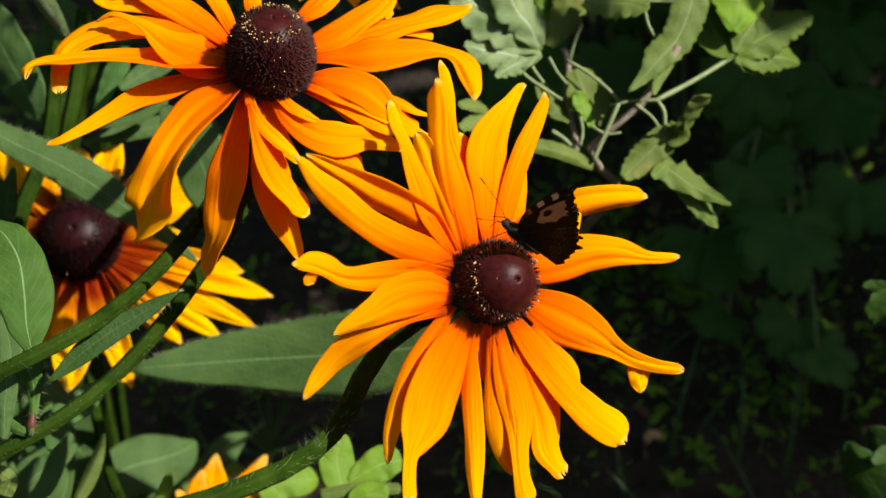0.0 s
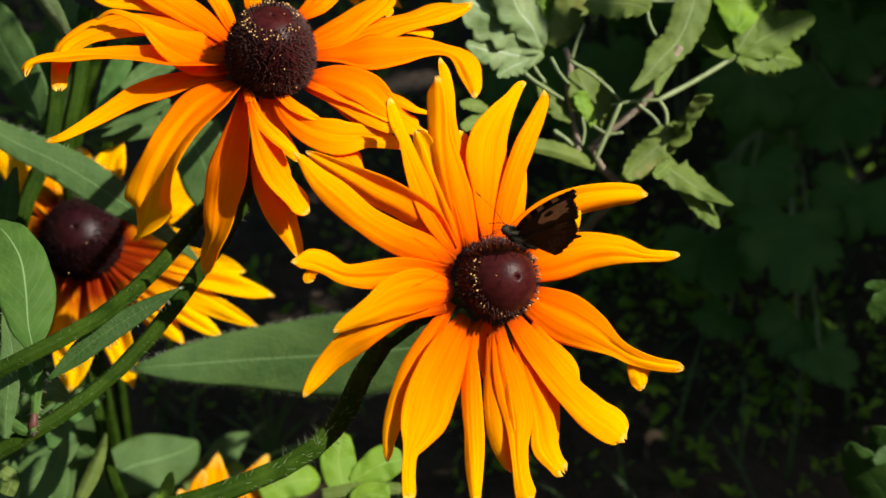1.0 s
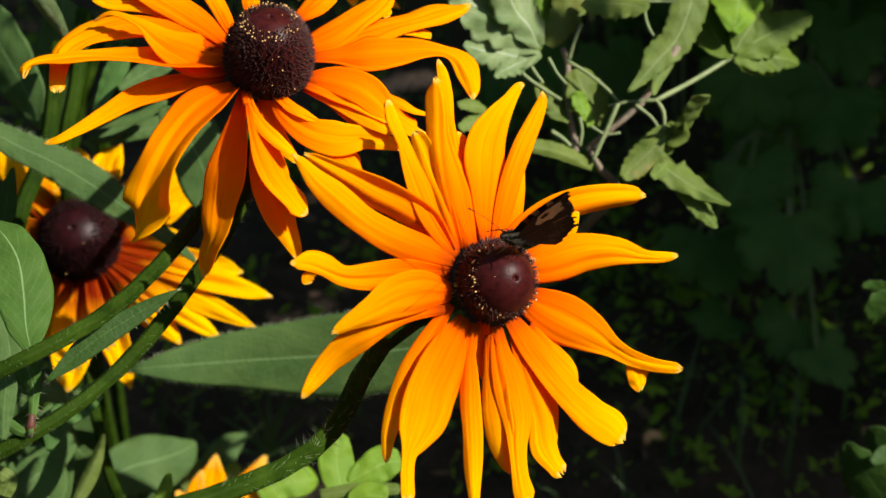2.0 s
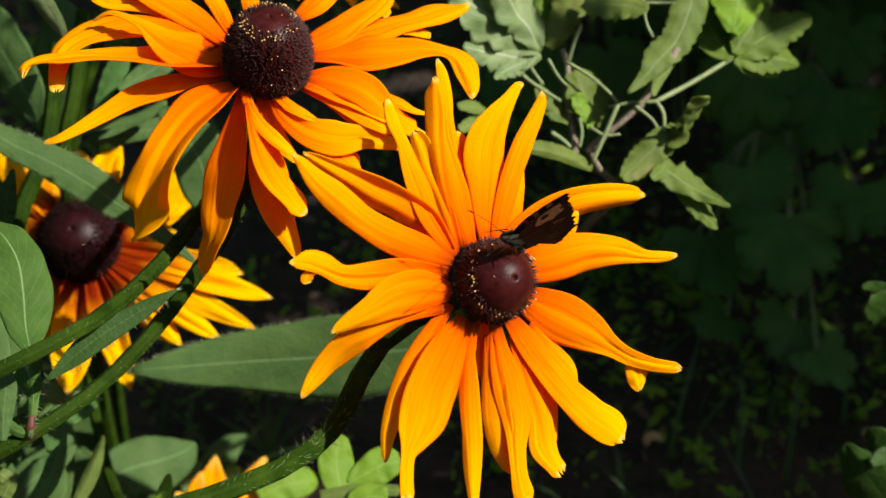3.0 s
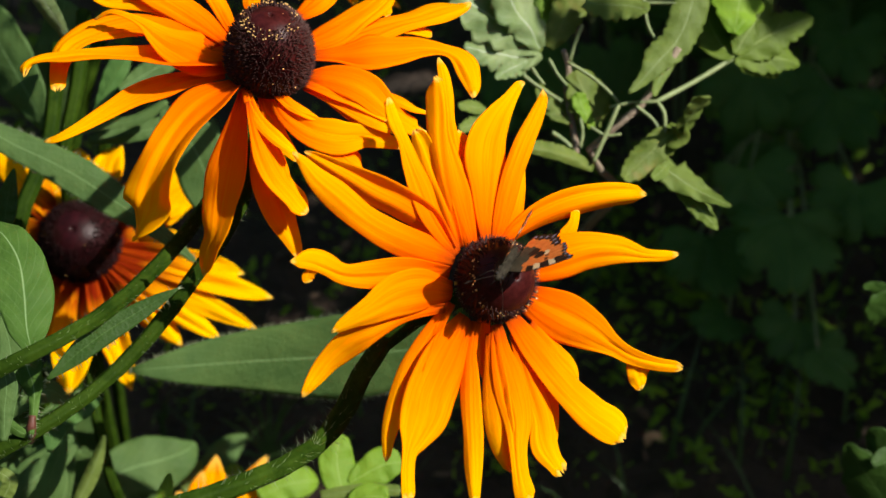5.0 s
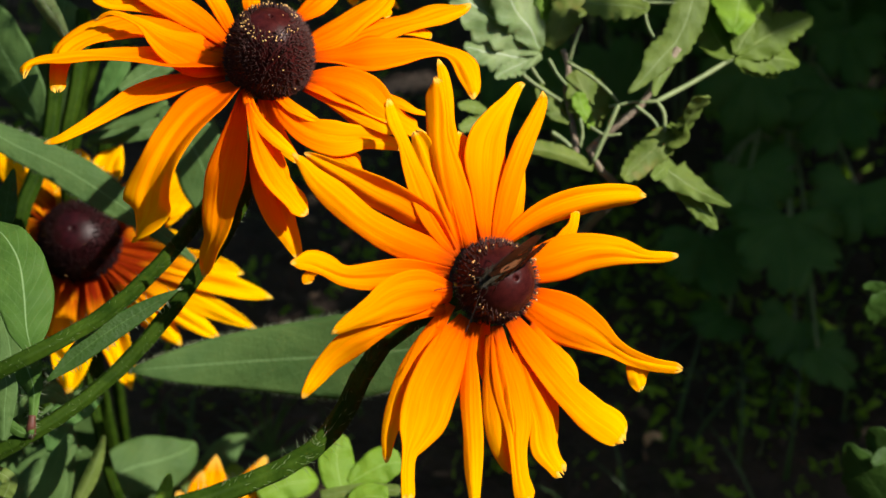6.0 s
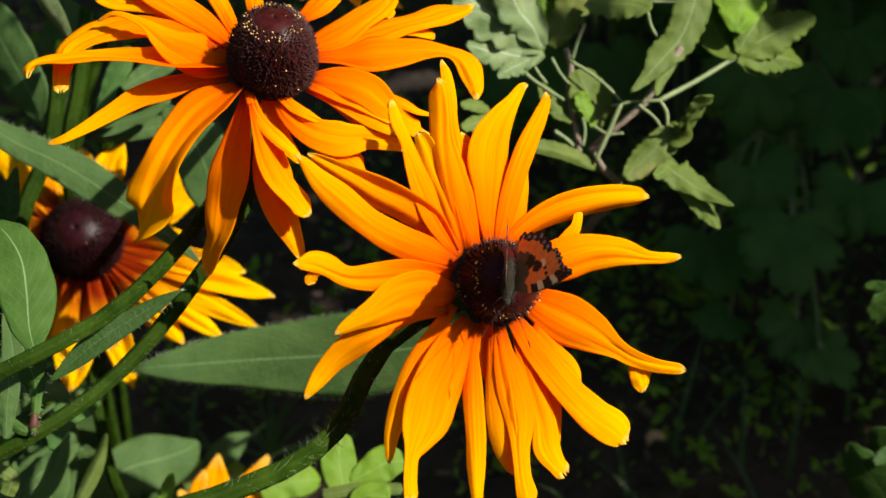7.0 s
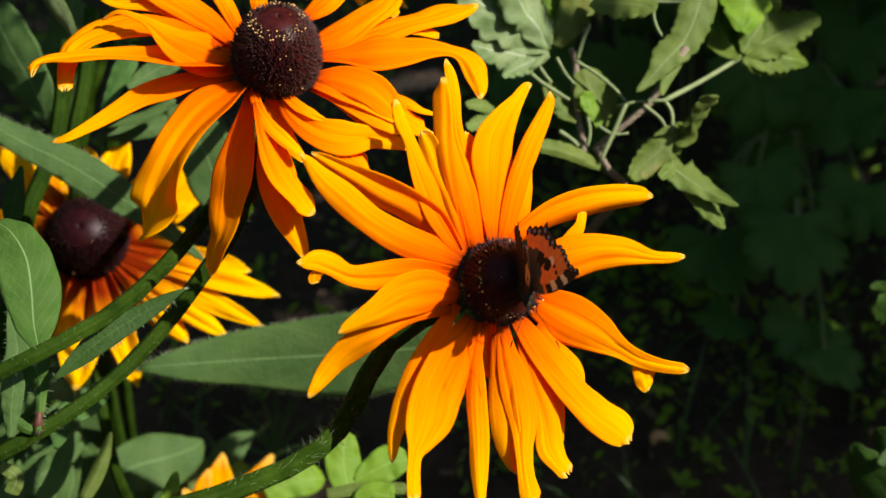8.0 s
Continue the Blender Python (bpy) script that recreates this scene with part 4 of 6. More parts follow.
ray(head, [(-0.2, 8.5, 0, 2.7, 2.8), (-6.6, 14.9, -1, 3.5, 3.6), (-10.2, 20.2, -2, 2.4, 2.5)], (17, 17), start=0.3)
ray(head, [(-7.3, 5.4, 0, 1.9, 2), (-13.1, 12, -1, 2.9, 3.1), (-18, 15.2, -2, 1.7, 2)], (17, 17), start=0.3)
ray(head, [(4.6, 9, 0, 2.6, 2.3), (7.8, 15.5, -1, 3.9, 3.3), (11.6, 20, -2, 2.2, 1.8)], (17, 17), start=0.3)
ray(head, [(-2.1, 8.9, 0, 2.5, 2.3), (-0.9, 16.6, -1, 3.7, 3.2), (0.4, 22.4, -2, 2.1, 1.7)], (17, 17), start=0.3)
ray(head, [(2.7, 8.5, 0, 2.7, 2.3), (6.5, 21.2, -1, 4.6, 3.8), (8.7, 29.9, -2, 4, 3.5), (10.8, 37.5, -3, 0.8, 0.6)], (24, 24), material=PETAL_FLUSHED)
ray(head, [(10.7, 2.5, 0, 2.9, 2.3), (21, 11.4, -0.8, 6.2, 5.1), (29.4, 18.5, -1.5, 9.9, 7.4), (35.6, 23.5, -2.3, 6.5, 6.1), (38.7, 22.6, -3, 1.9, 1.6)], (24, 24), material=PETAL_FLUSHED)
stem(head, [(-0.0015, -0.0039, -0.0118), (-0.001, -0.0259, -0.0274), (-0.0001, -0.0424, -0.0348), (0.0032, -0.0594, -0.0403), (0.0076, -0.0755, -0.0507), (0.0255, -0.1065, -0.189)], 0.0018, 0.0020, 300, 14)

head = flower_head((-0.075, 0.4241, 0.0958), (0.0517, -0.5106, 0.8583), "partly opened golden rudbeckia flower low among leaves")
cone(head, 0.010, 0.012, 2.4, 500, 0.5, 5)
ray(head, [(-12.3, 2, 0, 5.2, 5.1), (-11.2, 15.7, 1.5, 6.1, 5.5), (-10.4, 27.3, 3, 0.7, 0.6)], (8, 8), start=0.85)
ray(head, [(-17.9, 1.7, 1, 3.4, 3.4), (-16.9, 12.8, 2.5, 3.9, 3.8), (-15.1, 20.7, 4, 0.7, 0.6)], (8, 8), start=0.85)
ray(head, [(-7.5, 2.1, 0, 4.9, 4.7), (1.2, 13.7, 1.5, 5.8, 5.1), (8.6, 26.9, 3, 0.9, 0.9)], (8, 8), start=0.85)
ray(head, [(-19.5, 1.9, 0, 2.5, 2.5), (-21, 8.1, 1, 2.9, 2.9), (-24.6, 13.2, 2, 0.8, 0.8)], (8, 8), start=0.85)
ray(head, [(-1.2, 2.1, 0, 4, 3.8), (7, 10.6, 1, 4.5, 4.3), (11.2, 18, 2, 1.8, 1.7)], (8, 8), start=0.85)
stem(head, [(-0.0006, -0.001, -0.0112), (-0.0032, -0.0132, -0.0268), (0.0086, -0.0697, -0.0696)], 0.0018, 0.0020, 100, 15)

plant = thing("rudbeckia_foliage", (-0.13, 0.36, 0), "felted grey-green rudbeckia leaves on bristly stalks", "plant", "rudbeckia foliage")
foil(plant, [[(-10.0, 57.3, 281.9, 3.3, 3.1), (0.9, 54.3, 276.3, 4.9, 4.3), (10.9, 52.3, 271.9, 5.7, 5.0), (20.9, 49.7, 266.7, 6.2, 5.7), (31.0, 46.4, 260.6, 5.2, 4.7), (39.8, 43.5, 255.1, 3.2, 3.1), (47.9, 40.6, 249.4, 2.1, 1.9), (55.0, 37.5, 243.7, 0.7, 0.7)]], (12, 8), (0.02, -0.6, 0.8), LEAF, hairs=420)
foil(plant, [[(-3.2, 105.6, 246.3, 1.2, 1.1), (-10.9, 116.6, 255.1, 8.5, 7.1), (-19.9, 128.2, 264.4, 12.2, 9.4), (-28.2, 139.7, 273.7, 10.0, 7.4)]], (14, 14), (-0.45, -0.68, 0.58), LEAF)
foil(plant, [[(-5.5, 128.0, 226.3, 6.1, 5.1), (-7.5, 136.4, 242.4, 10.8, 9.1), (-4.8, 145.2, 259.1, 9.2, 7.7), (-1.6, 150.9, 271.8, 5.6, 4.9)]], (8, 8), (-0.41, -0.82, 0.41), LEAF)
foil(plant, [[(12.3, 90.6, 292.1, 1.3, 1.1), (10.2, 88.7, 300.5, 3.0, 2.4), (7.4, 86.8, 308.9, 3.1, 2.8), (4.9, 84.1, 316.3, 1.5, 1.4)]], (25, 5), (0.0, -0.79, 0.62), LEAF_SILVER)
foil(plant, [[(5.7, 12.9, 273.9, 1.3, 1.3), (6.3, 17.2, 279.4, 3.4, 3.1), (7.3, 20.8, 284.1, 2.5, 2.2), (8.6, 24.5, 288.7, 0.5, 0.5)]], (10, 10), (0.0, -0.79, 0.62), LEAF_DEEP)
foil(plant, [[(14.6, 99.6, 254.9, 1.3, 1.2), (17.7, 108.2, 260.5, 3.1, 2.8), (21.2, 116.3, 265.4, 4.6, 3.9), (23.6, 123.2, 268.9, 2.6, 2.0)]], (12, 12), (-0.21, -0.74, 0.64), LEAF_DARK)
foil(plant, [[(25.0, 97.5, 268.4, 1.0, 0.9), (30.8, 102.8, 269.8, 3.4, 3.3), (37.7, 108.3, 271.4, 3.9, 3.7), (44.7, 113.4, 272.6, 1.6, 1.5)]], (10, 20), (0.0, -0.79, 0.62), LEAF)
foil(plant, [[(48.2, 125.6, 206.9, 1.2, 1.2), (46.4, 132.7, 211.9, 6.2, 5.7), (43.4, 140.4, 217.8, 7.4, 7.7), (39.9, 147.6, 223.0, 5.7, 6.3), (36.4, 152.9, 225.7, 2.1, 2.4)]], (8, 8), (0.2, -0.61, 0.76), LEAF)
foil(plant, [[(8.4, 112.3, 238.7, 1.6, 1.6), (19.5, 116.3, 238.4, 3.7, 3.1), (32.6, 120.6, 238.5, 3.8, 3.1), (44.0, 124.6, 238.2, 1.7, 1.6)]], (10, 10), (-0.21, -0.74, 0.64), LEAF)
foil(plant, [[(4.8, 105.4, 246.1, 1.0, 1.0), (16.0, 108.5, 247.3, 1.4, 1.3), (27.2, 111.3, 248.2, 2.1, 1.9), (36.5, 116.3, 251.9, 1.3, 1.2)]], (20, 0), (0.0, -0.79, 0.62), LEAF)
stem(plant, [(0.0090, 0.1309, 0.2787), (0.0090, 0.1172, 0.2693), (0.0071, 0.1013, 0.2571), (0.0048, 0.0961, 0.2504), (0.005, 0.096, -0.02)], 0.0024, 0.0024, 120, 70)
stem(plant, [(0.0029, 0.1152, 0.2749), (0.0026, 0.1017, 0.2657), (0.0019, 0.0878, 0.2560), (-0.0024, 0.0741, 0.2466), (-0.0057, 0.0622, 0.2396), (-0.006, 0.062, -0.02)], 0.0026, 0.0026, 120, 71)
foil(plant, [[(32.3, -64.3, 296.9, 1.1, 1.3), (29.7, -56.5, 298.8, 4.5, 5.4), (27.8, -47.6, 302.0, 7.1, 7.4), (25.2, -38.7, 305.3, 7.5, 6.5), (20.2, -30.9, 307.2, 4.2, 5.1), (14.9, -25.2, 306.3, 1.4, 2.4)]], (10, 8), (0.3, -0.45, 0.84), LEAF_FELT, label="broad felted green leaf")
foil(plant, [[(31.4, -74.5, 280.6, 0.8, 0.7), (31.3, -69.8, 282.3, 1.2, 1.0), (31.0, -65.4, 283.8, 1.6, 1.4), (30.1, -61.4, 284.7, 2.9, 2.4), (28.6, -57.9, 284.9, 4.0, 3.5), (26.9, -54.1, 285.6, 6.1, 4.1)]], (30, 30), (0.0, -0.79, 0.62), LEAF_FELT, hairs=60)
part("node", tube([(0.0293, -0.0704, 0.2753), (0.0311, -0.0725, 0.2807), (0.0314, -0.0706, 0.2831)], 0.0019, 0.0009, 16, 7), STEM_RED, plant)
foil(plant, [[(30.7, -73.7, 279.1, 0.8, 0.7), (28.3, -73.7, 281.0, 1.5, 1.2), (25.9, -73.4, 283.3, 1.3, 1.2), (23.1, -73.4, 285.2, 0.6, 0.5)]], (20, 20), (0.0, -0.79, 0.62), LEAF_FELT)
foil(plant, [[(26.3, -79.1, 282.9, 0.8, 0.8), (26.3, -73.4, 288.5, 2.8, 2.4), (26.4, -69.3, 292.1, 3.1, 2.6), (24.8, -65.3, 295.6, 1.5, 1.3)]], (10, 20), (0.0, -0.79, 0.62), LEAF)
leaf_part(plant, [(0.1436, 0.0356, 0.2136), (0.1037, 0.0405, 0.2037), (0.0665, 0.0429, 0.1986), (0.0298, 0.0375, 0.1998)], 0.0275, LEAF, seed=20, up=(-0, -0.788, 0.616), hairs=900, peak=0.42, blunt=1.35, fold=0.08)
leaf_part(plant, [(0.038, 0.0982, 0.2613), (0.0482, 0.0902, 0.251), (0.0529, 0.0833, 0.2422), (0.0566, 0.0753, 0.232)], 0.019, LEAF, seed=25, up=(-0, -0.788, 0.616), blunt=3)
leaf_part(plant, [(0.0083, -0.0437, 0.2501), (0.0133, -0.0373, 0.2584), (0.0141, -0.027, 0.2634), (0.0103, -0.0162, 0.2691)], 0.008, LEAF, seed=28, up=(-0, -0.788, 0.616), hairs=80)
leaf_part(plant, [(0.0073, -0.0192, 0.2328), (0.0121, -0.0152, 0.2379), (0.0181, -0.0106, 0.2357), (0.0227, -0.0099, 0.2284)], 0.009, LEAF, seed=29, up=(-0, -0.788, 0.616))
leaf_part(plant, [(0.0161, -0.018, 0.2181), (0.0183, -0.0083, 0.2223), (0.0238, -0.0026, 0.2215), (0.0287, 0.0026, 0.2201)], 0.009, LEAF_DARK, seed=30, up=(-0, -0.788, 0.616))
stem(plant, [(0.0103, 0.1423, 0.2609), (0.0032, 0.1331, 0.241), (-0.004, 0.124, 0.2131), (-0.02, 0.11, 0)], 0.0024, 0.0024, 120, 50)
stem(plant, [(-0.0025, 0.1344, 0.2588), (-0.0086, 0.1204, 0.2328), (-0.019, 0.1088, 0.2017), (-0.0271, 0.0926, 0.181), (-0.06, 0.01, 0)], 0.0026, 0.0026, 120, 51)
stem(plant, [(0.0212, 0.1411, 0.2593), (0.0142, 0.1319, 0.2394), (0.0072, 0.1228, 0.2115), (0, 0.12, 0)], 0.0023, 0.0023, 120, 52)

plant = thing("rudbeckia_foliage", (-0.11, 0.47, 0), "broad pale green basal leaves close to the soil", "plant", "rudbeckia foliage")
foil(plant, [[(-18.0, -43.7, 114.8, 4.3, 6.3), (-6.4, -35.7, 116.9, 9.9, 10.4), (4.3, -30.2, 115.8, 10.1, 11.7), (12.6, -24.7, 114.8, 6.1, 7.3), (16.6, -19.0, 113.9, 1.9, 1.8)]], (6, 12), (0.3, -0.5, 0.81), LEAF)
foil(plant, [[(-6.7, -102.4, 169.6, 2.0, 1.8), (-3.0, -98.0, 175.3, 2.7, 2.5), (-0.1, -93.5, 181.0, 2.1, 2.0), (2.0, -89.0, 186.7, 0.6, 0.5)]], (30, 5), (0.3, -0.5, 0.81), LEAF_PALE)
foil(plant, [[(-29.2, -94.6, 163.4, 1.9, 1.9), (-24.4, -88.6, 165.6, 3.8, 3.7), (-18.7, -82.8, 167.6, 3.8, 3.7), (-12.9, -74.7, 172.7, 1.5, 1.5)]], (10, 10), (0.3, -0.5, 0.81), LEAF)
foil(plant, [[(-12.1, -152.2, 235.8, 1.6, 1.5), (-7.5, -154.1, 233.4, 2.1, 2.1), (-9.0, -157.0, 229.7, 2.1, 2.1)]], (10, 10), (0.3, -0.5, 0.81), LEAF_PALE)
foil(plant, [[(-18.7, -109.4, 177.0, 2.2, 2.1), (-15.0, -103.7, 178.7, 2.9, 2.9), (-12.2, -95.9, 183.4, 2.9, 2.9), (-10.6, -87.9, 188.2, 0.9, 0.9)]], (10, 10), (0.3, -0.5, 0.81), LEAF_DARK)
leaf_part(plant, [(-0.0308, -0.118, 0.1984), (-0.0206, -0.1096, 0.2092), (-0.0184, -0.0996, 0.2139), (-0.0162, -0.0916, 0.2159)], 0.012, LEAF, seed=22, up=(-0, -0.788, 0.616))
leaf_part(plant, [(-0.0401, -0.0828, 0.146), (-0.0286, -0.0757, 0.1551), (-0.0182, -0.0663, 0.159), (-0.0174, -0.0579, 0.1616)], 0.011, LEAF, seed=23, up=(-0, -0.788, 0.616))
leaf_part(plant, [(-0.0098, -0.0627, 0.1067), (-0.02, -0.0514, 0.1213), (-0.0314, -0.0428, 0.1241), (-0.0451, -0.0373, 0.123)], 0.021, LEAF, seed=24, up=(-0, -0.788, 0.616))
leaf_part(plant, [(-0.0347, -0.117, 0.1672), (-0.0293, -0.1105, 0.1756), (-0.0271, -0.1026, 0.1775), (-0.0275, -0.0946, 0.1796)], 0.009, LEAF, seed=26, up=(-0, -0.788, 0.616))
leaf_part(plant, [(-0.0252, -0.0831, 0.1294), (-0.0262, -0.0759, 0.1386), (-0.0254, -0.0676, 0.1411), (-0.0236, -0.0568, 0.1468)], 0.012, LEAF, seed=27, up=(-0, -0.788, 0.616))
leaf_part(plant, [(-0.0036, -0.0627, 0.1067), (-0.0118, -0.0551, 0.1164), (-0.017, -0.0466, 0.1193), (-0.0222, -0.0341, 0.1271)], 0.014, LEAF, seed=28, up=(-0, -0.788, 0.616))
leaf_part(plant, [(-0.0224, -0.1351, 0.2252), (-0.0159, -0.1272, 0.2353), (-0.0124, -0.1176, 0.2395), (-0.0088, -0.1088, 0.2426)], 0.011, LEAF, seed=29, up=(-0, -0.788, 0.616), blunt=2.2)
leaf_part(plant, [(-0.0117, -0.1199, 0.2123), (-0.0054, -0.1152, 0.2182), (-0.0006, -0.109, 0.2181), (0.0051, -0.1011, 0.22)], 0.009, LEAF, seed=30, up=(-0, -0.788, 0.616))
leaf_part(plant, [(-0.0093, -0.127, 0.2194), (-0.0137, -0.1209, 0.2271), (-0.0183, -0.1142, 0.2276), (-0.0263, -0.1085, 0.2268)], 0.01, LEAF, seed=31, up=(-0, -0.788, 0.616))
leaf_part(plant, [(-0.0216, -0.069, 0.1312), (-0.0276, -0.0568, 0.1468), (-0.0328, -0.0458, 0.1527), (-0.042, -0.036, 0.1572)], 0.017, LEAF, seed=32, up=(-0, -0.788, 0.616), blunt=2.2)
leaf_part(plant, [(0.0076, -0.0178, 0.0667), (0.0166, -0.0081, 0.0792), (0.0227, 0.0038, 0.0863), (0.0312, 0.0116, 0.0881)], 0.015, LEAF, seed=33, up=(-0, -0.788, 0.616), blunt=2.2)
leaf_part(plant, [(-0.066, -0.0559, 0.0992), (-0.0514, -0.0418, 0.1173), (-0.0401, -0.0267, 0.1285), (-0.0307, -0.0113, 0.1401)], 0.03, LEAF, seed=35, up=(-0, -0.788, 0.616), blunt=2.4)
leaf_part(plant, [(-0.0071, -0.0463, 0.079), (-0.0201, -0.0317, 0.0976), (-0.0298, -0.0162, 0.1094), (-0.0374, -0.0006, 0.1213)], 0.03, LEAF, seed=36, up=(-0, -0.788, 0.616), blunt=2.4)
leaf_part(plant, [(-0.0692, -0.045, 0.1294), (-0.0569, -0.0349, 0.1423), (-0.05, -0.0237, 0.1486), (-0.0451, -0.0097, 0.1583)], 0.026, LEAF, seed=37, up=(-0, -0.788, 0.616), blunt=2.4)
leaf_part(plant, [(0.0107, -0.0356, 0.0765), (0.0019, -0.0275, 0.0869), (-0.0077, -0.0172, 0.0919), (-0.0197, -0.0069, 0.097)], 0.022, LEAF, seed=38, up=(-0, -0.788, 0.616), blunt=2.4)

plant = thing("columbine_plant", (-0.02, 0.44, 0), "fresh green columbine with rounded lobed leaflets", "plant")
foil(plant, [[(-10.9, -74.8, 174.7, 3.6, 4.3), (-12.8, -69.2, 179.2, 5.8, 5.8), (-13.4, -64.1, 182.9, 5.6, 5.8), (-12.2, -58.9, 186.9, 2.5, 2.7)]], (8, 8), (0.3, -0.5, 0.81), LEAF_FRESH, name="leaflet")
foil(plant, [[(-9.5, -70.7, 176.6, 2.5, 2.2), (-3.9, -67.6, 178.0, 4.7, 5.0), (1.9, -64.6, 179.1, 6.1, 5.6), (7.3, -63.0, 178.5, 3.3, 3.1)]], (8, 8), (0.3, -0.5, 0.81), LEAF_FRESH, name="leaflet")
foil(plant, [[(-18.2, -76.7, 177.2, 1.8, 1.8), (-5.7, -75.6, 178.6, 2.2, 2.1), (7.2, -75.6, 178.6, 1.9, 1.8)]], (8, 8), (0.3, -0.5, 0.81), LEAF_PALE, name="leaflet")
foil(plant, [[(-48.2, -8.7, 105.0, 4.3, 4.2), (-38.8, -3.5, 106.2, 6.5, 5.9), (-31.2, -0.4, 104.8, 6.2, 5.5), (-26.9, 2.0, 102.4, 2.6, 2.1)]], (8, 8), (0.3, -0.5, 0.81), LEAF_FRESH, name="leaflet")
foil(plant, [[(-75.2, 18.4, 74.7, 3.1, 3.3), (-79.3, 23.3, 81.0, 4.9, 4.7), (-77.9, 28.3, 87.4, 2.5, 2.5)]], (8, 8), (0.3, -0.5, 0.81), LEAF_PALE, name="leaflet")
foil(plant, [[(-67.1, 19.7, 76.3, 3.2, 3.2), (-63.9, 23.8, 81.7, 4.5, 4.1), (-61.2, 26.9, 85.6, 2.3, 2.3)]], (8, 8), (0.3, -0.5, 0.81), LEAF_FRESH, name="leaflet")
foil(plant, [[(-68.7, -79.9, 176.3, 2.5, 2.5), (-66.4, -76.3, 180.9, 2.1, 2.1), (-65.5, -73.7, 184.3, 0.7, 0.7)]], (8, 8), (0.3, -0.5, 0.81), LEAF_FRESH, name="leaflet")
foil(plant, [[(-7.4, -80.5, 175.6, 3.6, 3.6), (-3.8, -78.3, 178.4, 4.3, 4.2), (3.3, -78.5, 178.1, 3.7, 3.5)]], (8, 8), (0.3, -0.5, 0.81), LEAF_FRESH, name="leaflet")
part("petiole", tube([(-0.0692, 0.0302, 0.0573), (-0.0415, 0.0181, 0.0344), (0, 0, 0)], 0.0007, 0.0009, 12, 6), PETIOLE, plant)
part("petiole", tube([(-0.0206, -0.0747, 0.1668), (-0.0123, -0.0448, 0.1001), (0, 0, 0)], 0.0007, 0.0009, 12, 6), PETIOLE, plant)
part("petiole", tube([(-0.0576, 0.0345, 0.0628), (-0.0346, 0.0207, 0.0377), (0, 0, 0)], 0.0007, 0.0009, 12, 6), PETIOLE, plant)

shrub = thing("gooseberry_shrub", (0.03, 0.7, 0), "gooseberry branch with sunlit lobed leaves and pale twigs", "shrub")
part("branch", tube([(0, 0, -0.01), (0.01, -0.09, 0.06), (0.03, -0.16, 0.15), (0.0247, -0.2667, 0.2505), (0.0200, -0.2664, 0.2541), (0.0153, -0.2660, 0.2578), (0.0206, -0.2635, 0.2627), (0.0254, -0.2616, 0.2668), (0.0306, -0.2597, 0.2709), (0.0360, -0.2568, 0.2745), (0.0398, -0.2545, 0.2823), (0.0448, -0.2513, 0.2897)], 0.0026, 0.0011, 40, 8), BARK, shrub)
part("twig", tube([(0.0137, -0.2644, 0.2567), (0.0127, -0.2599, 0.2624), (0.0113, -0.2555, 0.2681), (0.0102, -0.2510, 0.2738), (0.0109, -0.2466, 0.2795), (0.0091, -0.2430, 0.2841)], 0.0011, 0.000935, 14, 6), BARK, shrub)
part("petiole", tube([(0.0382, -0.2576, 0.2735), (0.0511, -0.2478, 0.2747), (0.0654, -0.2369, 0.2772)], 0.0009, 0.0008, 14, 6), PETIOLE, shrub)
part("petiole", tube([(0.0391, -0.2583, 0.2742), (0.0302, -0.2586, 0.2738), (0.0234, -0.2594, 0.2728)], 0.0006, 0.00051, 14, 6), PETIOLE, shrub)
part("petiole", tube([(0.0262, -0.2590, 0.2734), (0.0227, -0.2640, 0.2669), (0.0182, -0.2702, 0.2590)], 0.0008, 0.00068, 14, 6), PETIOLE, shrub)
part("petiole", tube([(-0.0087, -0.2506, 0.2841), (-0.0003, -0.2550, 0.2785), (0.0083, -0.2583, 0.2742)], 0.0007, 0.000595, 14, 6), PETIOLE, shrub)
part("petiole", tube([(-0.0021, -0.2508, 0.2838), (0.0001, -0.2530, 0.2810), (0.0026, -0.2550, 0.2785)], 0.0006, 0.00051, 14, 6), PETIOLE, shrub)
part("petiole", tube([(0.0108, -0.2504, 0.2844), (0.0126, -0.2467, 0.2890), (0.0148, -0.2434, 0.2933)], 0.0006, 0.00051, 14, 6), PETIOLE, shrub)
part("petiole", tube([(0.0042, -0.2500, 0.2848), (0.0069, -0.2530, 0.2810), (0.0098, -0.2552, 0.2782)], 0.0006, 0.00051, 14, 6), PETIOLE, shrub)
part("petiole", tube([(0.0101, -0.2506, 0.2841), (0.0176, -0.2535, 0.2804), (0.0230, -0.2563, 0.2768), (0.0266, -0.2587, 0.2737)], 0.0006, 0.00051, 14, 6), PETIOLE, shrub)
part("petiole", tube([(0.0316, -0.2592, 0.2731), (0.0370, -0.2618, 0.2697), (0.0398, -0.2647, 0.2660)], 0.0006, 0.00051, 14, 6), PETIOLE, shrub)
part("petiole", tube([(0.0384, -0.2583, 0.2742), (0.0406, -0.2605, 0.2714), (0.0409, -0.2649, 0.2658), (0.0413, -0.2696, 0.2598)], 0.0007, 0.000595, 14, 6), PETIOLE, shrub)
part("petiole", tube([(0.0173, -0.2633, 0.2679), (0.0221, -0.2649, 0.2658), (0.0270, -0.2647, 0.2660)], 0.0005, 0.000425, 14, 6), PETIOLE, shrub)
part("petiole", tube([(0.0341, -0.2374, 0.3010), (0.0355, -0.2434, 0.2933), (0.0384, -0.2467, 0.2890)], 0.0006, 0.00051, 14, 6), PETIOLE, shrub)
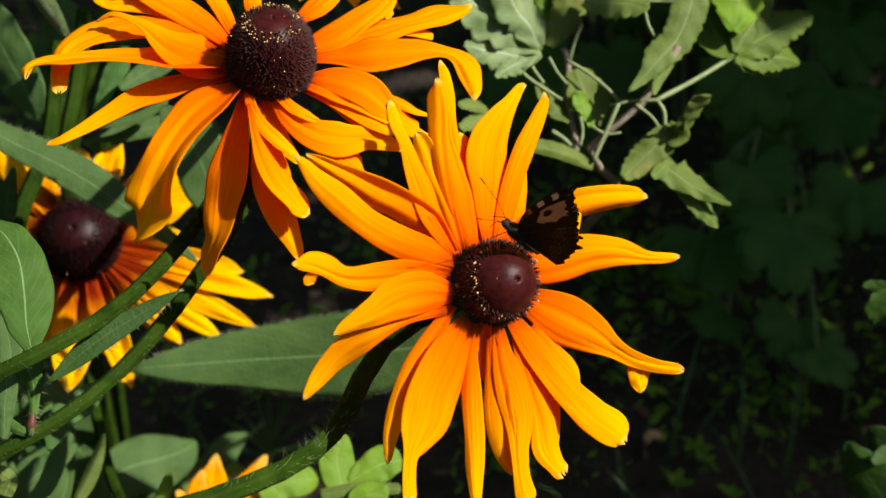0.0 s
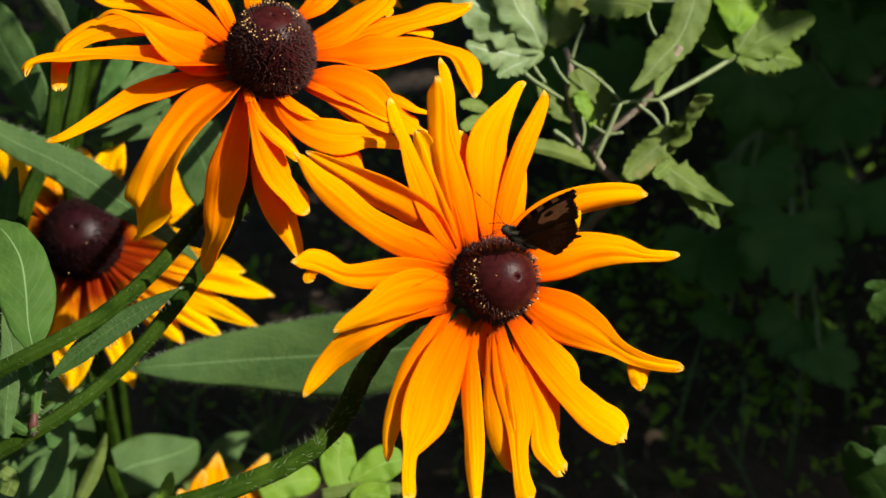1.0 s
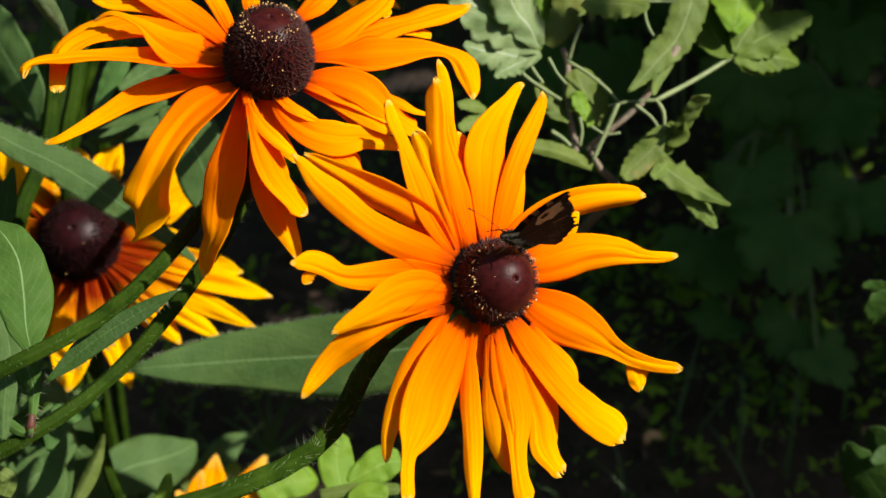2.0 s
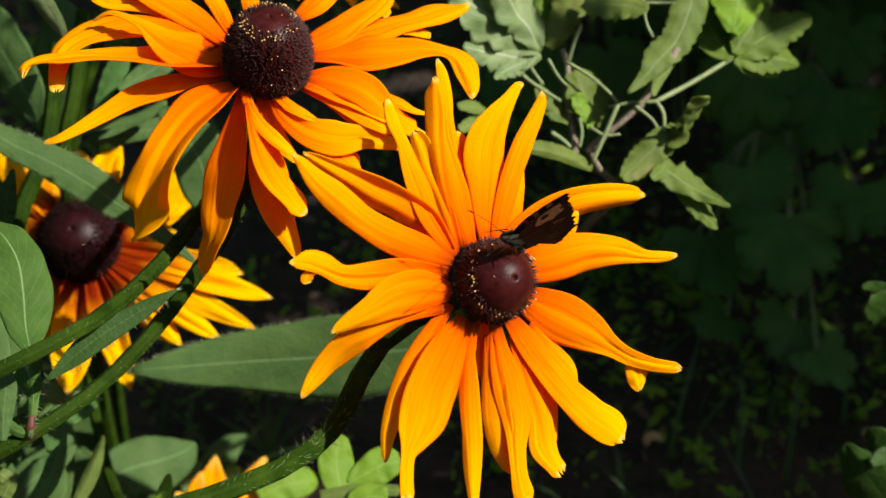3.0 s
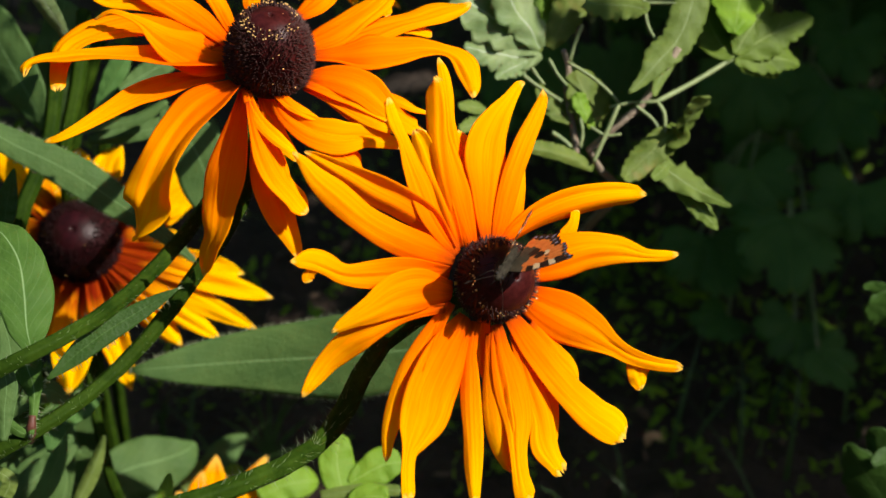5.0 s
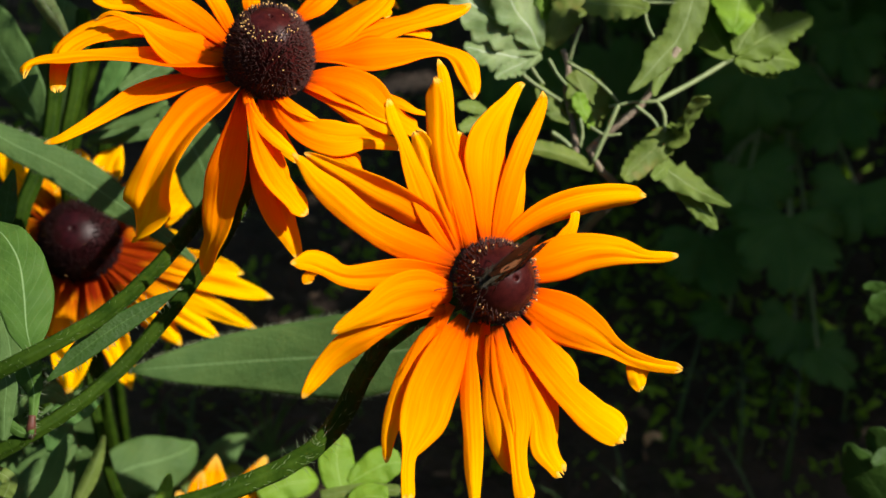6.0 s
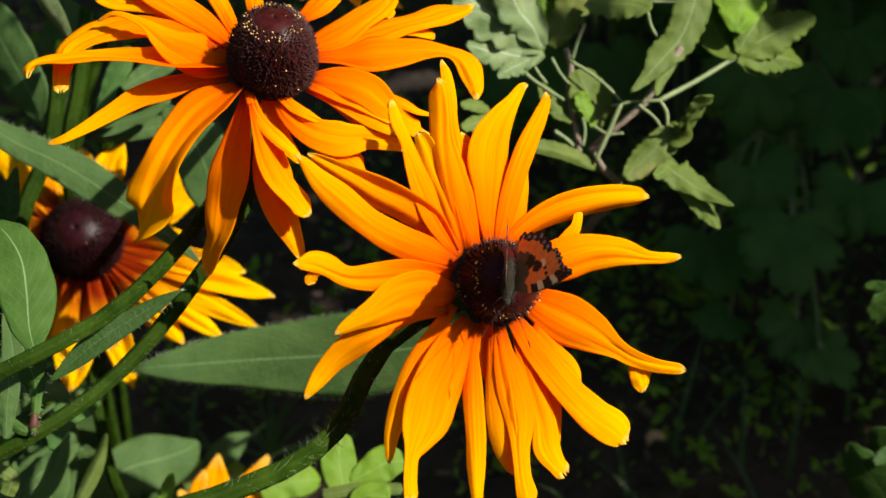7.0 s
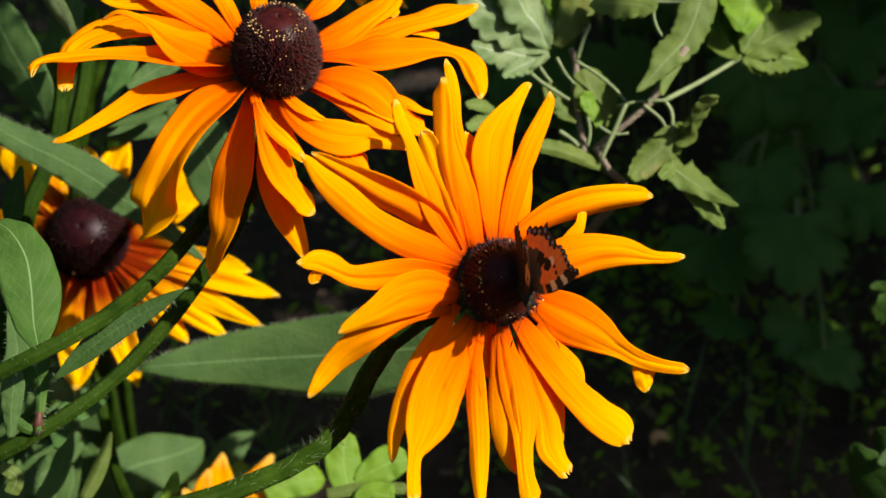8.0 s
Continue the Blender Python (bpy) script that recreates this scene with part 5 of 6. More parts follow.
part("petiole", tube([(0.0212, -0.2393, 0.2985), (0.0320, -0.2391, 0.2988), (0.0454, -0.2391, 0.2988)], 0.0006, 0.00051, 14, 6), PETIOLE, shrub)
part("petiole", tube([(0.0051, -0.2644, 0.2665), (0.0087, -0.2658, 0.2646), (0.0112, -0.2673, 0.2627)], 0.0008, 0.00068, 14, 6), PETIOLE, shrub)
part("petiole", tube([(0.0141, -0.2616, 0.2700), (0.0148, -0.2644, 0.2665), (0.0141, -0.2673, 0.2627)], 0.0006, 0.00051, 14, 6), PETIOLE, shrub)
foil(shrub, [[(65.4, -237.9, 277.6, 1.1, 1.1), (73.3, -232.6, 280.4, 7.3, 7.1), (81.5, -227.9, 282.3, 6.6, 6.3), (87.6, -224.3, 282.8, 5.1, 4.5), (93.2, -221.0, 283.0, 2.0, 1.7)], [(65.4, -238.0, 277.5, 1.2, 1.3), (72.7, -236.0, 276.0, 6.1, 5.5), (79.7, -233.8, 274.7, 6.1, 5.2), (85.2, -232.1, 272.8, 4.9, 3.0), (88.6, -230.7, 270.6, 1.3, 1.2)], [(65.4, -238.1, 277.3, 1.3, 1.5), (69.9, -237.3, 274.3, 3.4, 3.3), (74.1, -236.0, 271.9, 3.9, 2.8), (78.3, -234.2, 270.1, 3.3, 2.5), (81.6, -232.8, 267.9, 2.0, 1.2)], [(64.9, -238.0, 277.5, 2.2, 1.9), (61.6, -233.6, 279.1, 6.6, 6.1), (59.1, -228.6, 281.4, 6.8, 8.2), (57.3, -223.0, 284.5, 5.4, 7.7), (56.7, -216.9, 288.3, 2.4, 3.3)], [(65.2, -237.4, 278.2, 1.1, 1.1), (68.6, -231.9, 281.2, 4.9, 5.1), (72.8, -226.3, 284.3, 5.2, 5.4), (75.9, -220.4, 287.8, 3.7, 4.2), (77.9, -215.7, 289.8, 1.5, 1.8)]], (6, 6), (0.3, -0.5, 0.81), LEAF_BUSH, teeth=0.2, relief=0.09)
foil(shrub, [[(64.2, -238.1, 287.1, 1.9, 1.9), (65.8, -232.4, 290.0, 7.6, 6.2), (67.0, -225.6, 294.5, 9.5, 9.9), (67.1, -219.3, 298.2, 5.6, 7.8)]], (10, 14), (0.2, -0.5, 0.84), LEAF_FRESH, teeth=0.16, relief=0.09)
foil(shrub, [[(51.1, -234.8, 302.7, 5.2, 4.7), (48.1, -242.6, 295.9, 6.4, 6.1), (44.1, -249.3, 290.6, 5.6, 5.5), (38.8, -254.4, 287.3, 4.3, 5.8), (33.8, -259.4, 284.2, 2.6, 2.3), (28.4, -264.4, 281.1, 0.7, 0.7)], [(44.6, -247.5, 286.4, 1.9, 1.8), (41.0, -253.7, 283.9, 2.2, 2.3), (37.7, -259.8, 281.5, 1.7, 1.6), (36.2, -265.0, 280.2, 0.7, 0.7)]], (10, 10), (0.3, -0.5, 0.81), LEAF_PALE, teeth=0.16, relief=0.09)
foil(shrub, [[(44.6, -263.0, 266.6, 2.2, 2.8), (39.8, -267.3, 265.2, 5.5, 4.7), (34.2, -272.6, 262.4, 5.2, 5.1), (29.4, -277.2, 260.6, 4.1, 3.4), (26.7, -280.8, 260.0, 1.4, 1.4)], [(41.1, -265.2, 263.8, 1.9, 1.7), (43.8, -267.7, 265.9, 6.4, 3.6), (45.8, -269.0, 269.8, 2.3, 2.5), (46.2, -270.4, 273.3, 1.1, 1.1)]], (14, 14), (0.3, -0.45, 0.84), LEAF_BERRY, teeth=0.16, relief=0.09)
foil(shrub, [[(44.3, -268.2, 268.0, 1.7, 2.3), (47.2, -268.3, 274.4, 3.1, 4.4), (49.4, -269.5, 279.4, 4.6, 4.6), (51.8, -270.7, 284.3, 3.3, 2.0)]], (8, 8), (0.5, -0.45, 0.74), LEAF_PALE, teeth=0.16, relief=0.09)
foil(shrub, [[(41.1, -268.1, 260.1, 0.8, 0.8), (41.3, -272.4, 257.9, 7.8, 4.7), (45.9, -276.2, 256.2, 5.9, 4.9), (51.8, -280.1, 254.4, 3.8, 3.5), (56.8, -283.5, 253.4, 2.1, 1.9), (60.3, -286.0, 253.3, 0.7, 0.6)], [(44.6, -274.0, 252.5, 2.8, 2.0), (48.2, -278.3, 251.1, 4.0, 3.0), (51.9, -283.0, 249.1, 4.2, 3.5), (54.5, -287.2, 247.8, 2.3, 2.7), (55.4, -290.6, 247.5, 1.1, 1.3)], [(42.0, -269.6, 258.1, 1.0, 0.9), (39.0, -275.4, 258.9, 2.5, 2.5), (35.5, -280.8, 260.0, 1.1, 1.1)]], (14, 8), (0.3, -0.5, 0.81), LEAF_PALE, teeth=0.1, relief=0.09)
foil(shrub, [[(1.6, -248.1, 285.7, 1.8, 2.3), (-4.8, -251.0, 286.0, 4.7, 5.9), (-12.1, -252.5, 288.2, 6.4, 6.3), (-18.3, -254.0, 290.3, 5.0, 4.3), (-23.0, -255.4, 292.6, 1.6, 1.5)], [(0.7, -247.5, 286.4, 2.8, 3.6), (-7.5, -246.4, 291.9, 8.4, 10.7), (-14.7, -245.5, 297.1, 9.6, 10.6), (-20.4, -244.8, 302.0, 8.4, 7.5), (-25.1, -243.8, 307.4, 3.0, 3.1)], [(1.6, -247.3, 286.7, 2.4, 3.0), (-4.0, -244.9, 295.2, 6.9, 8.7), (-8.6, -244.0, 301.7, 7.7, 8.2), (-11.3, -242.1, 309.6, 3.6, 3.9)], [(-1.1, -249.2, 284.3, 1.1, 1.3), (-6.1, -253.5, 284.2, 3.6, 3.1), (-10.7, -257.6, 284.3, 2.8, 2.2), (-13.1, -261.8, 284.4, 0.9, 0.9)]], (8, 8), (0.25, -0.5, 0.83), LEAF_SILVER, teeth=0.22, relief=0.16)
foil(shrub, [[(2.2, -243.4, 283.5, 1.2, 1.4), (-3.2, -241.0, 285.4, 3.2, 3.5), (-6.7, -238.3, 287.6, 4.4, 4.7), (-9.4, -234.3, 291.5, 4.1, 4.5), (-10.7, -229.0, 297.2, 3.3, 3.6)], [(4.6, -242.8, 284.4, 1.5, 1.5), (7.9, -238.1, 288.7, 4.5, 4.7), (11.5, -232.8, 293.9, 6.0, 5.9), (14.4, -227.2, 299.5, 5.2, 5.2)]], (10, 10), (0.15, -0.5, 0.85), LEAF_BERRY, teeth=0.16, relief=0.09)
# Lobe of the same leaf in a brighter green, coloured as if lit through.
foil(shrub, [[(2.9, -236.8, 288.8, 2.0, 2.2), (1.4, -231.3, 291.4, 5.1, 5.8), (-0.4, -224.2, 296.2, 5.8, 8.0), (-1.2, -218.7, 299.0, 2.8, 5.2)]], (10, 25), (0.2, -0.5, 0.84), LEAF_FRESH, teeth=0.16, relief=0.09)
foil(shrub, [[(15.6, -238.0, 298.6, 3.7, 2.5), (21.3, -241.6, 299.4, 6.4, 5.1), (27.8, -244.5, 301.0, 5.7, 6.1), (34.8, -248.3, 301.6, 2.1, 2.4)]], (6, 6), (0.3, -0.5, 0.81), LEAF_PALE, teeth=0.22, relief=0.09)
foil(shrub, [[(20.3, -259.4, 264.7, 1.6, 1.8), (18.5, -255.8, 269.4, 7.1, 8.1), (15.6, -251.9, 274.3, 7.2, 8.4), (12.7, -248.1, 279.2, 3.6, 4.7)], [(11.2, -258.3, 266.1, 1.2, 1.4), (6.5, -255.8, 269.4, 4.1, 4.3), (2.9, -253.2, 272.6, 3.0, 3.3), (0.6, -250.8, 275.8, 1.2, 1.4)]], (8, 8), (0.3, -0.45, 0.84), LEAF_BERRY, teeth=0.16, relief=0.09)
# Vivid inset on the olive leaf above: light coming through it, put into colour.
foil(shrub, [[(17.9, -261.5, 266.1, 1.0, 1.1), (16.1, -258.9, 269.5, 2.0, 2.5), (14.3, -256.4, 272.6, 3.1, 3.3), (14.3, -254.4, 275.1, 1.7, 1.9)]], (8, 8), (0.3, -0.5, 0.81), LEAF_FRESH, teeth=0.16, relief=0.09)
foil(shrub, [[(18.1, -270.7, 256.7, 1.1, 1.4), (12.1, -270.7, 260.8, 2.5, 2.7), (5.7, -271.5, 263.8, 2.5, 3.4), (-0.6, -272.7, 266.3, 2.2, 2.8), (-5.2, -274.3, 268.3, 1.1, 1.2)]], (35, 8), (0.3, -0.5, 0.81), LEAF_BERRY, teeth=0.08, relief=0.09)
foil(shrub, [[(-14.9, -259.9, 270.6, 0.8, 0.8), (-19.2, -262.8, 275.0, 2.5, 2.8), (-24.7, -266.8, 278.0, 1.2, 1.2)], [(-14.9, -260.1, 270.3, 0.7, 0.9), (-19.2, -265.8, 271.1, 3.2, 2.9), (-24.4, -271.3, 272.2, 1.3, 1.3)]], (12, 12), (0.3, -0.5, 0.81), LEAF_PALE, teeth=0.25, relief=0.09)

shrub = thing("gooseberry_shoot", (0.22, 0.5, 0), "sunlit gooseberry shoot with fresh lobed leaves", "shrub", "gooseberry shoots")
foil(shrub, [[(-61.5, -70.7, 191.8, 2.1, 1.6), (-66.7, -69.6, 195.9, 7.8, 4.8), (-71.4, -69.7, 198.5, 6.3, 6.4), (-75.7, -70.4, 200.3, 3.3, 3.6)], [(-62.4, -68.9, 194.0, 1.3, 1.1), (-67.7, -65.5, 201.2, 3.4, 3.1), (-73.3, -65.3, 204.1, 2.0, 2.0), (-77.2, -66.6, 205.1, 0.8, 0.8)]], (8, 8), (-0.45, -0.8, 0.4), LEAF_DEEP, teeth=0.2)
foil(shrub, [[(-60.2, -102.0, 127.3, 4.8, 4.0), (-69.0, -95.0, 139.0, 10.8, 8.9), (-75.3, -91.0, 146.9, 6.1, 5.3), (-78.9, -88.6, 152.6, 1.7, 1.7)], [(-60.2, -96.5, 134.3, 2.2, 2.0), (-64.6, -90.4, 144.9, 5.1, 4.7), (-67.8, -86.1, 153.1, 4.6, 4.9), (-70.4, -85.2, 156.9, 1.7, 1.8)]], (8, 8), (-0.45, -0.8, 0.4), LEAF_DEEP, teeth=0.12)
foil(shrub, [[(-63.0, -93.9, 154.0, 1.9, 1.6), (-67.9, -96.6, 154.5, 3.2, 3.1), (-72.9, -100.1, 154.2, 1.2, 1.1)]], (8, 8), (-0.45, -0.8, 0.4), LEAF_DEEP, teeth=0.12)
part("petiole", tube([(-0.0615, -0.071, 0.1995), (-0.0108, -0.0355, 0.0998), (0, 0, 0)], 0.0007, 0.0010, 12, 6), PETIOLE, shrub)
part("petiole", tube([(-0.0606, -0.0651, 0.1908), (-0.0103, -0.0326, 0.0954), (0, 0, 0)], 0.0007, 0.0010, 12, 6), PETIOLE, shrub)
part("petiole", tube([(-0.0559, -0.0941, 0.1375), (-0.0079, -0.047, 0.0687), (0, 0, 0)], 0.0007, 0.0010, 12, 6), PETIOLE, shrub)
part("petiole", tube([(-0.0529, -0.0832, 0.1433), (-0.0064, -0.0416, 0.0716), (0, 0, 0)], 0.0007, 0.0010, 12, 6), PETIOLE, shrub)
part("petiole", tube([(-0.0571, -0.1059, 0.1386), (-0.0086, -0.0529, 0.0693), (0, 0, 0)], 0.0007, 0.0010, 12, 6), PETIOLE, shrub)

shrub = thing("currant_shoot", (0.21, 0.8, 0), "shaded currant shoot with broad dark lobed leaves", "shrub", "shaded currant shoots")
set_leaf(shrub, (0.1642, 0.6238, 0.0915), (0.1621, 0.5923, 0.0675), (0, -0.6, 0.85), seed=120, material=LEAF_DARK, na=60, nr=5)
part("petiole", tube([(-0.0458, -0.1762, 0.0915), (-0.0229, -0.0581, 0.0658), (0, 0, 0)], 0.0008, 0.0012, 12, 6), PETIOLE, shrub)
set_leaf(shrub, (0.1493, 0.6828, 0.1345), (0.1411, 0.6626, 0.1086), (0.2, -0.6, 0.85), seed=121, material=LEAF_DARK, na=60, nr=5)
part("petiole", tube([(-0.0607, -0.1172, 0.1345), (-0.0304, -0.0286, 0.0872), (0, 0, 0)], 0.0008, 0.0012, 12, 6), PETIOLE, shrub)
set_leaf(shrub, (0.1951, 0.6947, 0.1172), (0.1816, 0.6657, 0.0964), (-0.1, -0.66, 0.77), seed=122, material=LEAF_DARK, na=60, nr=5)
part("petiole", tube([(-0.0149, -0.1053, 0.1172), (-0.0075, -0.0227, 0.0786), (0, 0, 0)], 0.0008, 0.0012, 12, 6), PETIOLE, shrub)
set_leaf(shrub, (0.1493, 0.6541, 0.0979), (0.1582, 0.6293, 0.0824), (0.1, -0.66, 0.77), seed=123, material=LEAF_DARK, na=60, nr=5)
part("petiole", tube([(-0.0607, -0.1459, 0.0979), (-0.0304, -0.0429, 0.0689), (0, 0, 0)], 0.0008, 0.0012, 12, 6), PETIOLE, shrub)
set_leaf(shrub, (0.1334, 0.6498, 0.0598), (0.1373, 0.6214, 0.0397), (0.2, -0.6, 0.85), seed=124, material=LEAF_DARK, na=60, nr=5)
part("petiole", tube([(-0.0766, -0.1502, 0.0598), (-0.0383, -0.0451, 0.0499), (0, 0, 0)], 0.0008, 0.0012, 12, 6), PETIOLE, shrub)
set_leaf(shrub, (0.128, 0.6621, 0.0431), (0.1279, 0.6403, 0.0313), (0.5, -0.59, 0.71), seed=125, material=LEAF_DARK, na=60, nr=5)
part("petiole", tube([(-0.082, -0.1379, 0.0431), (-0.041, -0.0389, 0.0415), (0, 0, 0)], 0.0008, 0.0012, 12, 6), PETIOLE, shrub)
set_leaf(shrub, (0.2012, 0.6491, 0.0914), (0.1906, 0.6244, 0.076), (-0.2, -0.6, 0.85), seed=126, material=LEAF_DARK, na=60, nr=5)
part("petiole", tube([(-0.0088, -0.1509, 0.0914), (-0.0044, -0.0455, 0.0657), (0, 0, 0)], 0.0008, 0.0012, 12, 6), PETIOLE, shrub)
set_leaf(shrub, (0.1754, 0.6239, 0.0267), (0.1622, 0.6044, 0.0179), (0, -0.4, 0.95), seed=127, material=LEAF_DARK, na=60, nr=5)
part("petiole", tube([(-0.0346, -0.1761, 0.0267), (-0.0173, -0.058, 0.0333), (0, 0, 0)], 0.0008, 0.0012, 12, 6), PETIOLE, shrub)
set_leaf(shrub, (0.2056, 0.7293, 0.129), (0.2116, 0.7049, 0.114), (0, -0.6, 0.85), seed=128, material=LEAF_DARK, na=60, nr=5)
part("petiole", tube([(-0.0044, -0.0707, 0.129), (-0.0022, -0.0054, 0.0845), (0, 0, 0)], 0.0008, 0.0012, 12, 6), PETIOLE, shrub)
set_leaf(shrub, (0.1453, 0.6409, 0.0159), (0.1294, 0.6263, 0.0135), (0, -0.26, 0.97), seed=129, material=LEAF_DARK, na=60, nr=5)
part("petiole", tube([(-0.0647, -0.1591, 0.0159), (-0.0324, -0.0496, 0.028), (0, 0, 0)], 0.0008, 0.0012, 12, 6), PETIOLE, shrub)
set_leaf(shrub, (0.1821, 0.6003, 0.0289), (0.196, 0.5811, 0.0206), (0, -0.26, 0.97), seed=130, material=LEAF_DARK, na=60, nr=5)
part("petiole", tube([(-0.0279, -0.1997, 0.0289), (-0.014, -0.0699, 0.0345), (0, 0, 0)], 0.0008, 0.0012, 12, 6), PETIOLE, shrub)
seedling((0.156, 0.6071, -0.006), 0.006, 0)
seedling((0.1698, 0.6021, -0.006), 0.0048, 1)
seedling((0.1531, 0.5875, -0.006), 0.0054, 2)
seedling((0.1475, 0.5808, -0.006), 0.0042, 3)
seedling((0.1526, 0.5664, -0.006), 0.0054, 4)
seedling((0.1218, 0.5558, -0.006), 0.006, 5)
seedling((0.123, 0.5491, -0.006), 0.0048, 6)
seedling((0.1567, 0.6154, -0.006), 0.0042, 7)
seedling((0.1081, 0.5339, -0.006), 0.0066, 8)
seedling((0.1757, 0.5948, -0.006), 0.0048, 9)
seedling((0.1331, 0.5267, -0.006), 0.006, 10)

tuft = thing("grass_tuft", (-0.083, 0.565, -0.008), "small tuft of dark green grass blades on shaded soil", "grass")
foil(tuft, [[(0.9, -4.1, 2.7, 0.6, 0.6), (-1.5, 0.7, 21.1, 1.0, 0.9), (-4.9, 3.5, 36.8, 0.3, 0.3)]], (20, 20), (0.0, -0.79, 0.62), GRASS, name="blade")
foil(tuft, [[(0.9, -4.1, 2.7, 0.6, 0.6), (1.7, 1.6, 22.2, 1.0, 0.9), (1.9, 5.4, 39.3, 0.3, 0.3)]], (20, 20), (0.0, -0.79, 0.62), GRASS, name="blade")
foil(tuft, [[(0.9, -4.1, 2.7, 0.6, 0.6), (5.4, 0.7, 21.1, 1.0, 0.9), (11.0, 3.1, 36.4, 0.3, 0.3)]], (20, 20), (0.0, -0.79, 0.62), GRASS, name="blade")
foil(tuft, [[(0.9, -4.1, 2.7, 0.6, 0.6), (9.2, -3.4, 15.9, 0.9, 0.9), (19.7, -3.4, 28.0, 0.3, 0.3)]], (20, 20), (0.0, -0.79, 0.62), GRASS, name="blade")
foil(tuft, [[(0.9, -4.1, 2.7, 0.7, 0.6), (-9.0, -2.6, 16.9, 1.0, 0.9), (-20.8, -3.1, 28.5, 0.3, 0.3)]], (20, 20), (0.0, -0.79, 0.62), GRASS, name="blade")
foil(tuft, [[(0.9, -4.1, 2.7, 0.7, 0.6), (-5.0, -1.7, 18.0, 1.0, 0.9), (-13.4, -0.1, 32.2, 0.3, 0.3)]], (20, 20), (0.0, -0.79, 0.62), GRASS, name="blade")
foil(tuft, [[(0.9, -4.1, 2.7, 0.6, 0.6), (7.0, 1.6, 22.2, 1.0, 0.9), (15.7, 3.5, 36.8, 0.3, 0.3)]], (20, 20), (0.0, -0.79, 0.62), GRASS, name="blade")
foil(tuft, [[(0.9, -4.1, 2.7, 0.6, 0.6), (-17.0, -6.7, 11.6, 1.0, 0.9), (-34.6, -11.5, 17.6, 0.3, 0.3)]], (20, 20), (0.0, -0.79, 0.62), GRASS, name="blade")
foil(tuft, [[(0.9, -4.1, 2.7, 0.6, 0.6), (17.7, -6.7, 11.6, 0.9, 1.0), (34.3, -11.2, 18.0, 0.3, 0.3)]], (20, 20), (0.0, -0.79, 0.62), GRASS, name="blade")

scrap = thing("dead_leaf", (0.1007, 0.5599, 0.004), "curled pale brown dead leaf on the soil", "leaf")
leaf_part(scrap, [(-0.004, 0, 0), (0, 0.002, 0.003), (0.0045, 0.002, 0.001)], 0.0055, LITTER_PALE, name="blade", seed=3, wave=0.2, cup=0.5)


# ---- unseen shading shrub and hedges, shaded shoots, undergrowth and ground ----
def ground_sheet():
    bm = bmesh.new()
    n = 110
    xs = [(-1.0 + 2.0 * i / n) for i in range(n + 1)]
    ease = [math.copysign(abs(x) ** 5 * 300 + abs(x) * 0.9, x) for x in xs]

    def level(x, y):
        if abs(x) > 3 or abs(y) > 3:
            return -0.012
        return 0.018 * noise.noise((x * 9, y * 9, 0)) + 0.010 * noise.noise((x * 40, y * 40, 3)) - 0.012

    grid = [[bm.verts.new((x, 0.7 + y, level(x, y))) for x in ease] for y in ease]
    for a, b in zip(grid, grid[1:]):
        for i in range(n):
            bm.faces.new((a[i], a[i + 1], b[i + 1], b[i]))
    return bm


soil = part("ground", ground_sheet(), SOIL, None)
tagged(soil, "dark moist garden soil under the plants", "ground", kind="structure")


def add_blades(bm, count, box, size, rng, up=0.6):
    """Many small simple leaves or grass blades, joined."""
    x0, x1, y0, y1, z0, z1 = box
    for _ in range(count):
        p = Vector((rng.uniform(x0, x1), rng.uniform(y0, y1), rng.uniform(z0, z1)))
        yaw, lean = rng.uniform(0, 6.283), rng.uniform(-1, 1)
        d = Vector((math.cos(yaw), math.sin(yaw), up + 0.5 * lean)).normalized()
        s = d.cross(Vector((rng.uniform(-1, 1), rng.uniform(-1, 1), rng.uniform(0.4, 1)))).normalized()
        n = d.cross(s)
        length = size * rng.uniform(0.5, 1.2)
        w = length * rng.uniform(0.25, 0.4)
        mid = bm.verts.new(p + d * length * 0.5 - n * w * 0.2)
        rim = [bm.verts.new(p + d * length * a + s * w * b + n * w * c) for a, b, c in ((0, 0, 0), (0.25, 0.42, 0.1), (0.6, 0.5, 0.05), (1, 0, -0.15), (0.6, -0.5, 0.05), (0.25, -0.42, 0.1))]
        for i in range(6):
            bm.faces.new((rim[i], rim[(i + 1) % 6], mid))


